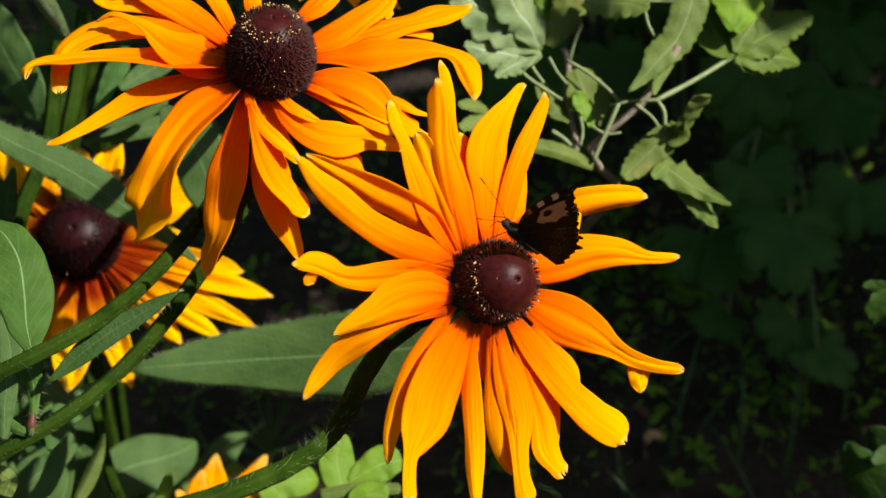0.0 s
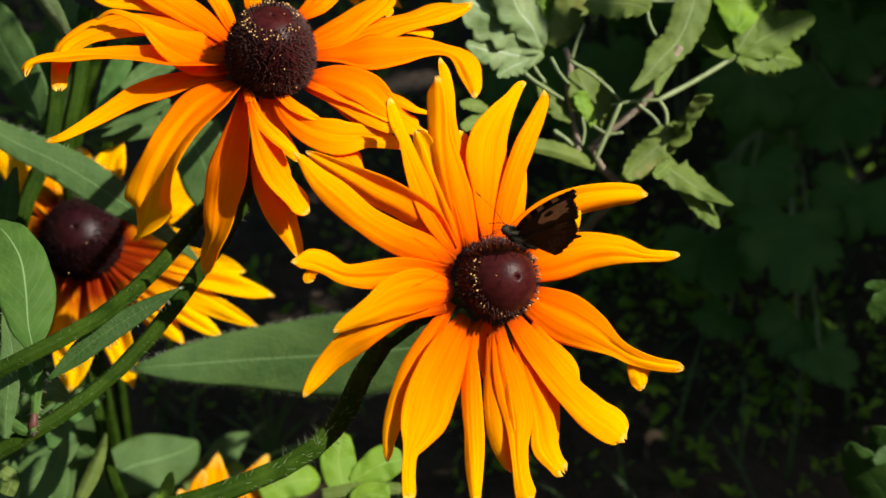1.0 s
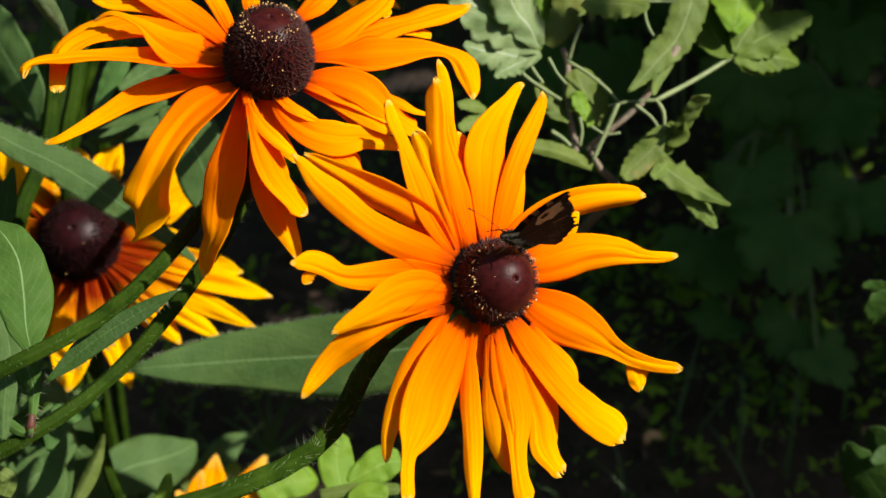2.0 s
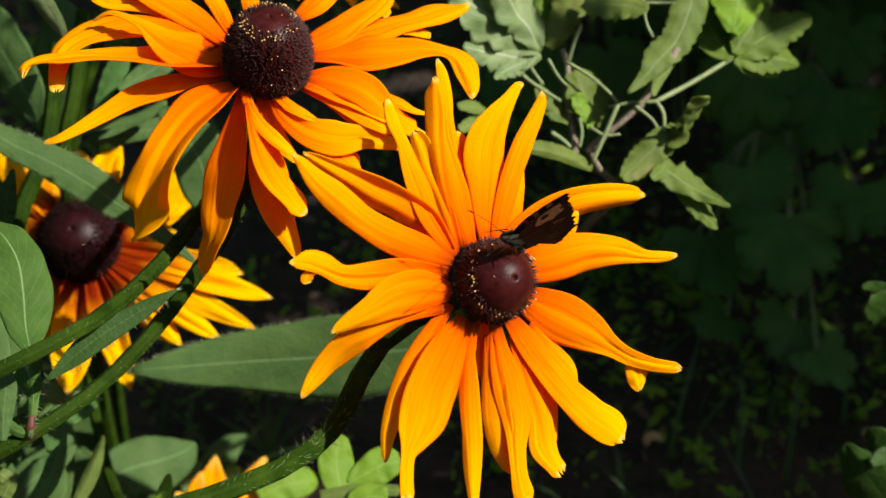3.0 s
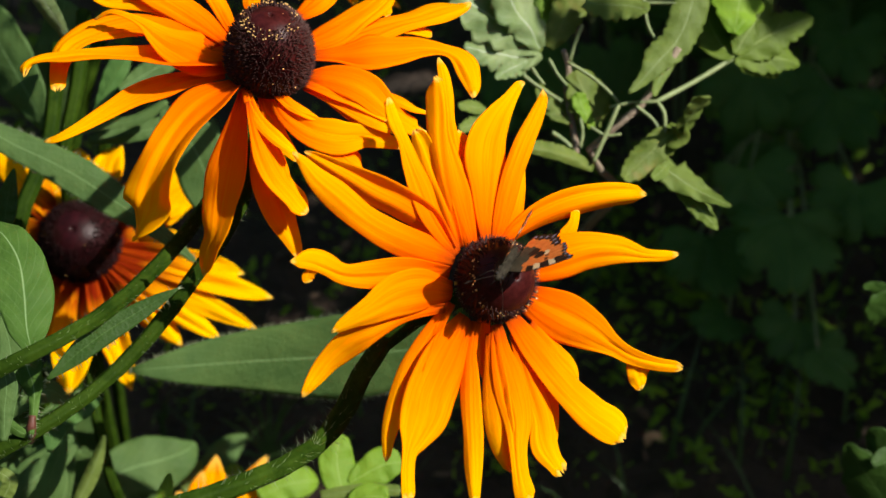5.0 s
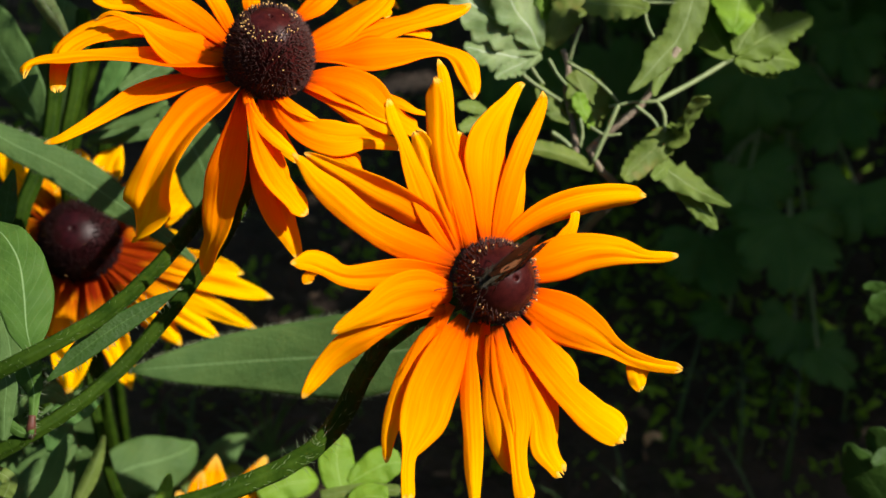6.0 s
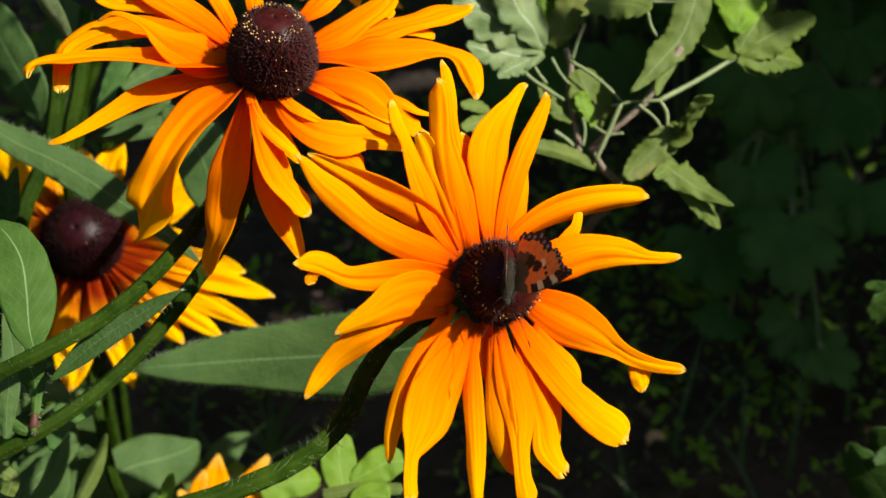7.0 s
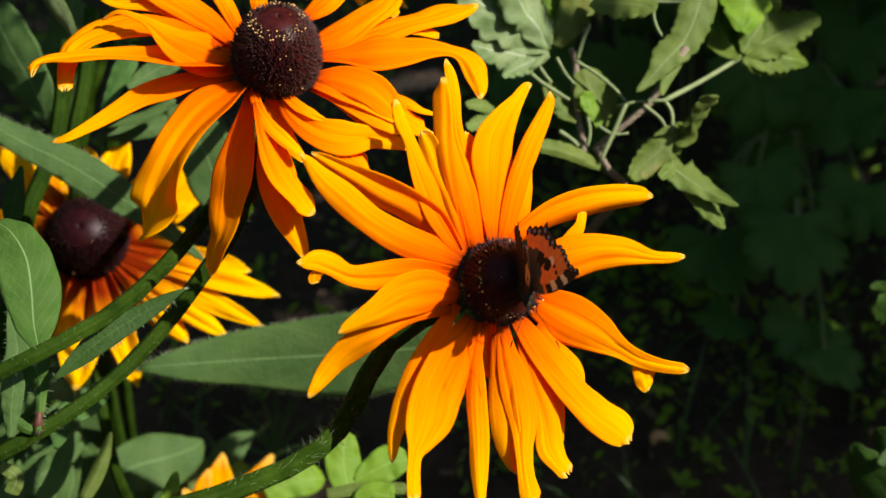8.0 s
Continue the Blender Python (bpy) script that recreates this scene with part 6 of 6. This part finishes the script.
def shading_shrub():
    """An unseen shrub, added to arch over the bed from behind and keep the soil in shade."""
    ob = thing("shade_canopy", (0.35, 1.35, 0), "unseen leafy canopy added to keep the bed in shade", "shrub")
    rng = random.Random(5)
    at = Vector(ob.location)
    for k in range(9):
        end = Vector((-0.05 + 0.13 * k, 0.50 + 0.1 * (k % 3), 0.54 + 0.08 * (k % 2)))
        root = Vector((0.30 + 0.02 * k, 1.33, -0.02))
        mid = root.lerp(end, 0.45) + Vector((0, 0.05, 0.28))
        part("branch", tube([root - at, mid - at, end - at], 0.006, 0.002, 18, 7, seed=k), BARK, ob)
    bm = bmesh.new()
    for k in range(3000):
        x = rng.uniform(-0.05, 1.05)
        z = rng.uniform(0.44, 0.75)
        y = rng.uniform(0.545, 1.55) - 0.233 * z
        # The last leaves only block sun that would reach the nearest soil.
        if k >= 2800:
            x, y = rng.uniform(-0.03, 0.17) + 0.9 * z, rng.uniform(0.535, 0.645) - 0.233 * z
        leaf = palmate(rng.uniform(0.032, 0.052), na=15, nr=2, seed=rng.randrange(999))
        leaf.transform(Matrix.Translation(Vector((x, y, z)) - at) @ Euler((rng.uniform(-0.9, 0.9), rng.uniform(-0.9, 0.9), rng.uniform(0, 6.28))).to_matrix().to_4x4())
        if x > 0.93 + 0.16 * noise.noise((y * 5, z * 3, 1)) or y > 1.22 + 0.25 * noise.noise((x * 5, z * 3, 2)):
            leaf.free()
            continue
        me = bpy.data.meshes.new("tmp")
        leaf.to_mesh(me)
        leaf.free()
        bm.from_mesh(me)
        bpy.data.meshes.remove(me)
    tagged(part("foliage", bm, LEAF_DARK, ob, "dense dark green lobed leaves"), kind="stuff")
    return ob


shading_shrub()


def hedge(base, size, seed):
    """A clipped hedge added out of view to block low sky light: a dark woody core under many leaves."""
    ob = thing("hedge", base, "unseen dark green hedge added to cut low sky light", "hedge", "garden hedges")
    lx, ly, lz = size
    rng = random.Random(seed)
    core = bmesh.new()
    bmesh.ops.create_cube(core, size=1.0, matrix=Matrix.Translation((0, 0, lz * 0.47)) @ Matrix.Diagonal((lx * 0.9, ly * 0.6, lz * 0.94, 1)))
    bmesh.ops.bevel(core, geom=core.edges[:], offset=0.08, segments=2, affect="EDGES")
    part("core", core, LEAF_DARK, ob)
    bm = bmesh.new()
    for k in range(2600):
        p = Vector((rng.uniform(-0.5, 0.5) * lx, rng.choice((-1, 1)) * rng.uniform(0.25, 0.5) * ly, rng.uniform(0, 1.04) * lz))
        q = p + Vector((0.001, 0.001, 0.001))
        add_blades(bm, 1, (p.x, q.x, p.y, q.y, p.z, q.z), 0.11, rng)
    tagged(part("foliage", bm, LEAF_DARK, ob, "small dark green leaves"), kind="stuff")
    return ob


# Unseen on all four sides; they lower the sky's fill on the bed.
hedge((0, -1.7, 0), (4.4, 0.5, 2.0), 31)
hedge((-2.0, 0.6, 0), (4.4, 0.5, 1.9), 32).rotation_euler = (0, 0, math.pi / 2)
hedge((0, 2.9, 0), (4.4, 0.5, 2.0), 33)
hedge((2.3, 0.6, 0), (4.4, 0.5, 1.3), 34).rotation_euler = (0, 0, math.pi / 2)


def shaded_suckers():
    """Low leafy shoots of the bush in deep shade."""
    ob = thing("currant_sucker", (0.20, 0.95, 0), "low leafy currant shoots in deep shade", "shrub")
    at = Vector(ob.location)
    rng = random.Random(9)
    for k in range(46):
        x = rng.uniform(0.02, 0.36)
        y = rng.uniform(0.74, 1.12)
        z = rng.uniform(0.03, 0.05 + 0.16 * max(0, (x + 0.05)) / 0.3)
        p = Vector((x, y, z))
        yaw = rng.uniform(0, 6.28)
        tip = p + Vector((math.cos(yaw), -0.3 + 0.5 * math.sin(yaw), 0.5 * math.sin(yaw))).normalized() * rng.uniform(0.03, 0.055)
        nrm = Vector((rng.uniform(-0.4, 0.4), -0.75, rng.uniform(0.3, 1)))
        set_leaf(ob, p, tip, nrm, material=LEAF_DARK, seed=k, na=48, nr=4)
        root = Vector((x * 0.8 + 0.04, y + 0.03, -0.015))
        part("petiole", tube([root - at, (root + p) / 2 + Vector((0, 0.02, 0.01)) - at, p - at], 0.0012, 0.0007, 8, 5, seed=k), PETIOLE, ob)


shaded_suckers()


def undergrowth():
    rng = random.Random(21)
    weeds = bmesh.new()
    for _ in range(520):
        x, y = rng.uniform(-0.35, 0.42), rng.uniform(0.55, 1.15)
        add_blades(weeds, rng.randint(4, 9), (x, x + 0.012, y, y + 0.012, -0.012, rng.uniform(0.0, 0.03)), rng.uniform(0.005, 0.012), rng)
    for _ in range(190):
        x, y = rng.uniform(0.0, 0.22), rng.uniform(0.53, 0.80)
        add_blades(weeds, rng.randint(4, 9), (x, x + 0.010, y, y + 0.010, -0.012, rng.uniform(0.0, 0.02)), rng.uniform(0.004, 0.009), rng)
    ob = tagged(part("weeds", weeds, LEAF_FRESH, None), "tiny shaded weeds scattered over the soil", "weeds", kind="stuff")
    grass = bmesh.new()
    for _ in range(320):
        x, y = rng.uniform(-0.32, 0.40), rng.uniform(0.50, 1.1)
        p = Vector((x, y, -0.012))
        yaw = rng.uniform(0, 6.28)
        lean = Vector((math.cos(yaw), math.sin(yaw), 0))
        h = rng.uniform(0.03, 0.085)
        w = rng.uniform(0.0008, 0.0016)
        side = Vector((-lean.y, lean.x, 0))
        prev = None
        for q in range(6):
            t = q / 5
            c = p + lean * h * 0.7 * t * t + Vector((0, 0, h * (t - 0.25 * t * t)))
            pair = (grass.verts.new(c - side * w * (1 - t * 0.95)), grass.verts.new(c + lean * w * 0.4), grass.verts.new(c + side * w * (1 - t * 0.95)))
            if prev:
                grass.faces.new((prev[0], prev[1], pair[1], pair[0]))
                grass.faces.new((prev[1], prev[2], pair[2], pair[1]))
            prev = pair
    tagged(part("grass", grass, GRASS, None), "sparse dark green grass blades in shade", "grass", kind="stuff")
    litter = bmesh.new()
    add_blades(litter, 160, (-0.35, 0.42, 0.55, 1.1, -0.012, -0.004), 0.012, rng, up=0.05)
    tagged(part("leaf_litter", litter, LITTER, None), "brown dead leaves lying on the soil", "leaf litter", kind="stuff")


undergrowth()


# ---- butterfly ----
def wing_mesh(lead, trail, bulge, scallop, tails, side, ns, nv, colour_top, colour_under, lift):
    """A wing of two close skins; each small facet takes its scale colour from where it lies on the wing."""
    bm = bmesh.new()

    def curve(pts, s):
        q = [Vector((a, b, 0)) for a, b in pts]
        n = len(q) - 1
        x = min(s * n, n - 1e-6)
        i = int(x)
        u = x - i
        p0, p1, p2, p3 = q[max(i - 1, 0)], q[i], q[i + 1], q[min(i + 2, n)]
        return 0.5 * ((2 * p1) + (p2 - p0) * u + (2 * p0 - 5 * p1 + 4 * p2 - p3) * u * u + (3 * p1 - p0 - 3 * p2 + p3) * u ** 3)

    def place(s, v):
        a, b = curve(lead, s), curve(trail, s)
        p = a.lerp(b, v)
        out = (a + b) * 0.5 - (curve(lead, 0) + curve(trail, 0)) * 0.5
        out.normalize()
        edge = bulge * 4 * v * (1 - v) + scallop * (math.cos(v * 2 * math.pi * 6.5) - 0.5)
        for tv, amp, wd in tails:
            edge += amp * math.exp(-((v - tv) / wd) ** 2)
        p += out * edge * s ** 3
        p.z = lift + 0.35 * math.sin(3.0 * v + 1.0) * s * (1 - s) + 0.04 * math.cos(v * 2 * math.pi * 6.5) * s
        return Vector((p.x * side, p.y, p.z)) / 1000

    for layer, (sign, colour) in enumerate(((1, colour_top), (-1, colour_under))):
        rows = [[bm.verts.new(place(i / ns, j / nv) + Vector((0, 0, sign * 0.00005))) for j in range(nv + 1)] for i in range(ns + 1)]
        for i in range(ns):
            for j in range(nv):
                quad = [rows[i][j], rows[i + 1][j], rows[i + 1][j + 1], rows[i][j + 1]]
                if (sign > 0) == (side > 0):
                    quad.reverse()
                f = bm.faces.new(quad)
                f.material_index = colour((i + 0.5) / ns, (j + 0.5) / nv)
    return bm


def scales(name, light, deep, rough=0.6):
    return plain(name, light, deep, 700, rough, 2500, 0.3, 0.0001, thin=0.12, spec=0.15)


W_ORANGE = scales("wing_orange", (0.82, 0.26, 0.06), (0.66, 0.17, 0.03))
W_BLACK = scales("wing_black", (0.022, 0.016, 0.013), (0.010, 0.008, 0.007))
W_CREAM = scales("wing_cream", (0.85, 0.70, 0.45), (0.72, 0.54, 0.30))
W_BLUE = scales("wing_blue", (0.22, 0.28, 0.44), (0.13, 0.17, 0.30))
W_BROWN = scales("wing_brown", (0.105, 0.092, 0.060), (0.060, 0.050, 0.032), 0.75)
W_FUR = scales("body_fur", (0.050, 0.042, 0.028), (0.022, 0.018, 0.012), 0.8)
W_UNDER = scales("wing_under_dark", (0.020, 0.012, 0.008), (0.009, 0.006, 0.004), 0.75)
W_BUFF = scales("wing_under_buff", (0.60, 0.40, 0.21), (0.40, 0.25, 0.12), 0.7)
W_ALL = [W_ORANGE, W_BLACK, W_CREAM, W_BLUE, W_BROWN, W_UNDER, W_BUFF]


def fore_top(s, v):
    wob = 0.02 * math.sin(v * 31) + 0.012 * math.sin(v * 57 + 1)
    if s > 0.90 + wob:
        return 3 if abs(s - 0.945) < 0.02 and math.cos(v * 2 * math.pi * 6.5) > 0.35 else 1
    if v < 0.34 + 0.03 * math.sin(s * 40):
        if s < 0.30:
            return 4
        if 0.36 < s < 0.47 or 0.56 < s < 0.68 or 0.77 < s < 0.9:
            return 1
        if 0.47 <= s <= 0.56 or 0.68 <= s <= 0.77:
            return 2 if v > 0.05 else 1
        return 0
    if math.hypot((s - 0.52) / 0.10, (v - 0.86) / 0.16) < 1:
        return 1
    if math.hypot((s - 0.66) / 0.035, (v - 0.48) / 0.06) < 1 or math.hypot((s - 0.66) / 0.035, (v - 0.66) / 0.06) < 1:
        return 1
    if math.hypot((s - 0.64) / 0.06, (v - 0.86) / 0.13) < 1:
        return 2
    if s < 0.30 + 0.05 * math.sin(v * 9):
        return 4
    return 0


def hind_top(s, v):
    wob = 0.02 * math.sin(v * 23) + 0.012 * math.sin(v * 47 + 1)
    if s > 0.84 + wob:
        return 3 if abs(s - 0.90) < 0.03 and math.cos(v * 2 * math.pi * 6.5) > 0.2 else 1
    if s > 0.64 + wob - 0.15 * max(0, v - 0.6):
        return 0
    if v < 0.5 and s > 0.44 + wob:
        return 1
    return 4


def fore_under(s, v):
    if math.hypot((s - 0.60) / 0.07, (v - 0.30) / 0.10) < 1 or s > 0.86 + 0.02 * math.sin(v * 31):
        return 5
    if 0.46 + 0.05 * math.sin(v * 11) < s and 0.10 < v < 0.62 + 0.05 * math.sin(s * 22):
        return 6
    return 5


def hind_under(s, v):
    if 0.60 + 0.03 * math.sin(v * 17) < s < 0.80 + 0.02 * math.sin(v * 29):
        return 4 if math.sin(s * 90 + v * 60) + math.sin(v * 140) > 0.9 else 5
    return 5


def butterfly():
    ob = thing("butterfly", (0, 0, 0), "small tortoiseshell butterfly with orange black-barred wings feeding", "butterfly")
    k = 0.95
    fl = [(1.2, 1.4), (6.5, 4.6), (13, 6.2), (18.9, 6.1)]
    ft = [(1.2, -0.6), (5.5, -2.0), (10, -2.9), (14.2, -3.6)]
    hl = [(1.0, 0.4), (5, -0.6), (9.5, -2.0), (13.2, -3.4)]
    ht = [(0.8, -2.0), (1.2, -6.0), (1.5, -10), (1.9, -13.2)]
    wings = []
    for side in (1, -1):
        shift = Matrix.Translation((-side * 0.0012, 0, 0))
        f = wing_mesh(fl, ft, 0.4, 0.25, ((0.10, 0.9, 0.10), (0.45, -0.7, 0.16)), side, 64, 46, fore_top, fore_under, 0.12)
        h = wing_mesh(hl, ht, 2.4, 0.28, ((0.48, 1.3, 0.05), (0.93, 0.5, 0.06)), side, 54, 46, hind_top, hind_under, -0.12)
        for name, bm in (("forewing", f), ("hindwing", h)):
            bm.transform(Matrix.Scale(1.08, 4) @ shift)
            w = part(name, bm, W_ALL, ob, "orange wing with black bars" if name == "forewing" else "orange wing with dark furry base")
            wings.append((w, side))
    prof = [(-10.2, 0.15), (-9.5, 0.7), (-7, 1.25), (-4, 1.35), (-2.4, 1.0), (-1.2, 1.6), (0.6, 1.95), (2.2, 1.7), (3.2, 0.95), (3.8, 0.95), (4.6, 1.15), (5.4, 0.75), (5.7, 0.1)]
    bm = bmesh.new()
    rings = [[bm.verts.new((r * math.cos(a) * k / 1000, y * k / 1000, (r * math.sin(a) * 0.95 + 0.6 - 0.04 * abs(y)) * k / 1000)) for a in (2 * math.pi * i / 14 for i in range(14))] for y, r in prof]
    for a, b in zip(rings, rings[1:]):
        for i in range(14):
            bm.faces.new((a[i], b[i], b[(i + 1) % 14], a[(i + 1) % 14]))
    bm.faces.new(rings[0])
    bm.faces.new(list(reversed(rings[-1])))
    body = part("body", bm, W_FUR, ob, "dark brown furry body")
    rng = random.Random(4)
    fur = bmesh.new()
    for _ in range(900):
        y = rng.uniform(-8, 4.5)
        a = rng.uniform(0, 2 * math.pi)
        r = np.interp(y, [q[0] for q in prof], [q[1] for q in prof])
        out = Vector((math.cos(a), -0.9, math.sin(a)))
        spike(fur, Vector((r * math.cos(a) * k, y * k, (r * math.sin(a) * 0.95 + 0.6) * k)) / 1000, out, 0.0011 * rng.uniform(0.5, 1.2), 0.00005)
    tagged(part("fur", fur, W_FUR, body, "fine brown hairs"), kind="stuff")
    for side in (1, -1):
        part("eye", ball((side * 0.0008, 0.0042, 0.0008), 0.0006), W_BLACK, body, "round dark eye")
        pts = [(side * 0.0004, 0.0049, 0.0011), (side * 0.0028, 0.0095, 0.0016), (side * 0.0052, 0.0140, 0.0012)]
        ant = part("antenna", tube(pts, 0.00008, 0.00006, 14, 5), W_UNDER, ob, "thin dark clubbed antenna")
        part("club", tube([pts[2], (side * 0.0056, 0.0149, 0.0011), (side * 0.0059, 0.0157, 0.0010)], 0.00017, 0.00012, 6, 6), W_UNDER, ant)
        for q, (y0, dx, dy) in enumerate(((2.4, 3.2, 2.6), (0.8, 3.8, 0.2), (-0.6, 3.4, -2.6))):
            part("leg", tube([(side * 0.0008, y0 / 1000, -0.0006), (side * dx * 0.6 / 1000, (y0 + dy * 0.5) / 1000, 0.0002), (side * dx / 1000, (y0 + dy) / 1000, -0.0032)], 0.00016, 0.00008, 8, 5), W_UNDER, ob)
    part("proboscis", tube([(0, 0.0050, 0.0004), (0, 0.0060, -0.0012), (0, 0.0052, -0.0034)], 0.0001, 0.00007, 8, 5), W_UNDER, ob)
    return ob, wings


def ball(at, r):
    bm = bmesh.new()
    bmesh.ops.create_icosphere(bm, subdivisions=2, radius=r, matrix=Matrix.Translation(at))
    return bm


INSECT, WINGS = butterfly()


def motions():
    """The butterfly walks over the flower and beats its wings; the flowers sway a little in the air."""
    # seconds, place in metres, turn in degrees, how far the wings are raised
    flight = [
        (0, (0.01741, 0.30853, 0.32308), (52.9, -16.3, 85.0), 89.2),
        (0.5, (0.01785, 0.30568, 0.32599), (48.1, -23.3, 105.4), 86.0),
        (1, (0.01672, 0.30689, 0.32352), (49.3, -23.9, 99.5), 91.5),
        (1.5, (0.01690, 0.30468, 0.32432), (40.3, -28.0, 111.3), 92.0),
        (3, (0.01699, 0.30499, 0.32455), (37.9, -30.6, 112.2), 92.0),
        (3.5, (0.01660, 0.30503, 0.32451), (35.5, -31.5, 113.6), 92.0),
        (4, (0.01666, 0.30498, 0.32438), (35.1, -33.6, 118.2), 92.0),
        (4.2, (0.01859, 0.30397, 0.32362), (15.1, -30.8, 149.0), 92.0),
        (4.3, (0.01751, 0.30324, 0.32177), (5.9, -30.0, 154.5), 86.5),
        (4.4, (0.01580, 0.30213, 0.32138), (11.0, -27.1, 162.4), 79.9),
        (4.5, (0.01490, 0.30135, 0.31901), (0.9, -30.2, 160.6), 47.3),
        (4.6, (0.01491, 0.30139, 0.31910), (1.9, -31.3, 160.3), 44.0),
        (4.7, (0.01493, 0.30152, 0.31937), (4.6, -34.6, 159.3), 64.8),
        (5.8, (0.01173, 0.29975, 0.31708), (7.0, -40.1, 139.7), 81.9),
        (6, (0.01188, 0.29970, 0.31790), (-6.5, -42.9, 142.8), 92.0),
        (6.5, (0.01104, 0.29994, 0.31763), (-4.9, -48.3, 134.4), 92.0),
        (6.6, (0.01140, 0.29935, 0.31674), (-9.9, -39.4, 148.4), 84.6),
        (6.7, (0.01294, 0.29890, 0.31680), (-30.7, -32.9, 159.5), 77.6),
        (6.8, (0.01454, 0.29848, 0.31639), (-23.8, -24.5, 176.4), 52.2),
        (6.9, (0.01462, 0.29753, 0.31525), (-21.3, -16.8, -180.5), 54.3),
        (7, (0.01500, 0.29816, 0.31517), (-16.5, -20.0, -178.3), 69.6),
        (7.2, (0.01599, 0.29822, 0.31481), (-19.1, -17.2, -173.6), 54.0),
        (7.5, (0.01697, 0.29827, 0.31445), (-21.7, -14.5, -168.8), 66.7),
        (7.8, (0.01742, 0.29811, 0.31472), (-27.0, -12.0, -168.0), 76.5),
        (8, (0.01804, 0.29871, 0.31465), (-25.6, -10.3, -168.4), 76.8),
    ]
    walk(INSECT, [(t, pose(*at, *turn)) for t, at, turn, up in flight])
    for wing, side in WINGS:
        walk(wing, [(t, pose(side * 0.0012, 0, 0.0015, 0, -side * up, 0)) for t, at, turn, up in flight])
    sway = [
        (0, 0.000547, -0.000564, -0.000722),
        (0.5, 0.000137, 0.000143, 0.000183),
        (1, 6.8e-05, -0.000252, -0.000323),
        (1.5, 0.000246, -0.000421, -0.000539),
        (3, 0.000109, -0.000126, -0.000162),
        (3.5, 0, 0, 0),
        (4, 0, -0.000194, -0.000248),
        (4.5, 0.000137, 4.2e-05, 5.4e-05),
        (6, 0.000219, -0.000194, -0.000248),
        (6.5, 6.8e-05, -0.000446, -0.000571),
        (7, 0.000342, -0.000471, -0.000603),
        (7.5, 9.6e-05, -0.000278, -0.000356),
        (8, 9.6e-05, -0.000421, -0.000539),
    ]
    for head in SWAYING:
        rest = head.matrix_world.copy()
        walk(head, [(t, Matrix.Translation((x, y, z)) @ rest) for t, x, y, z in sway])


motions()
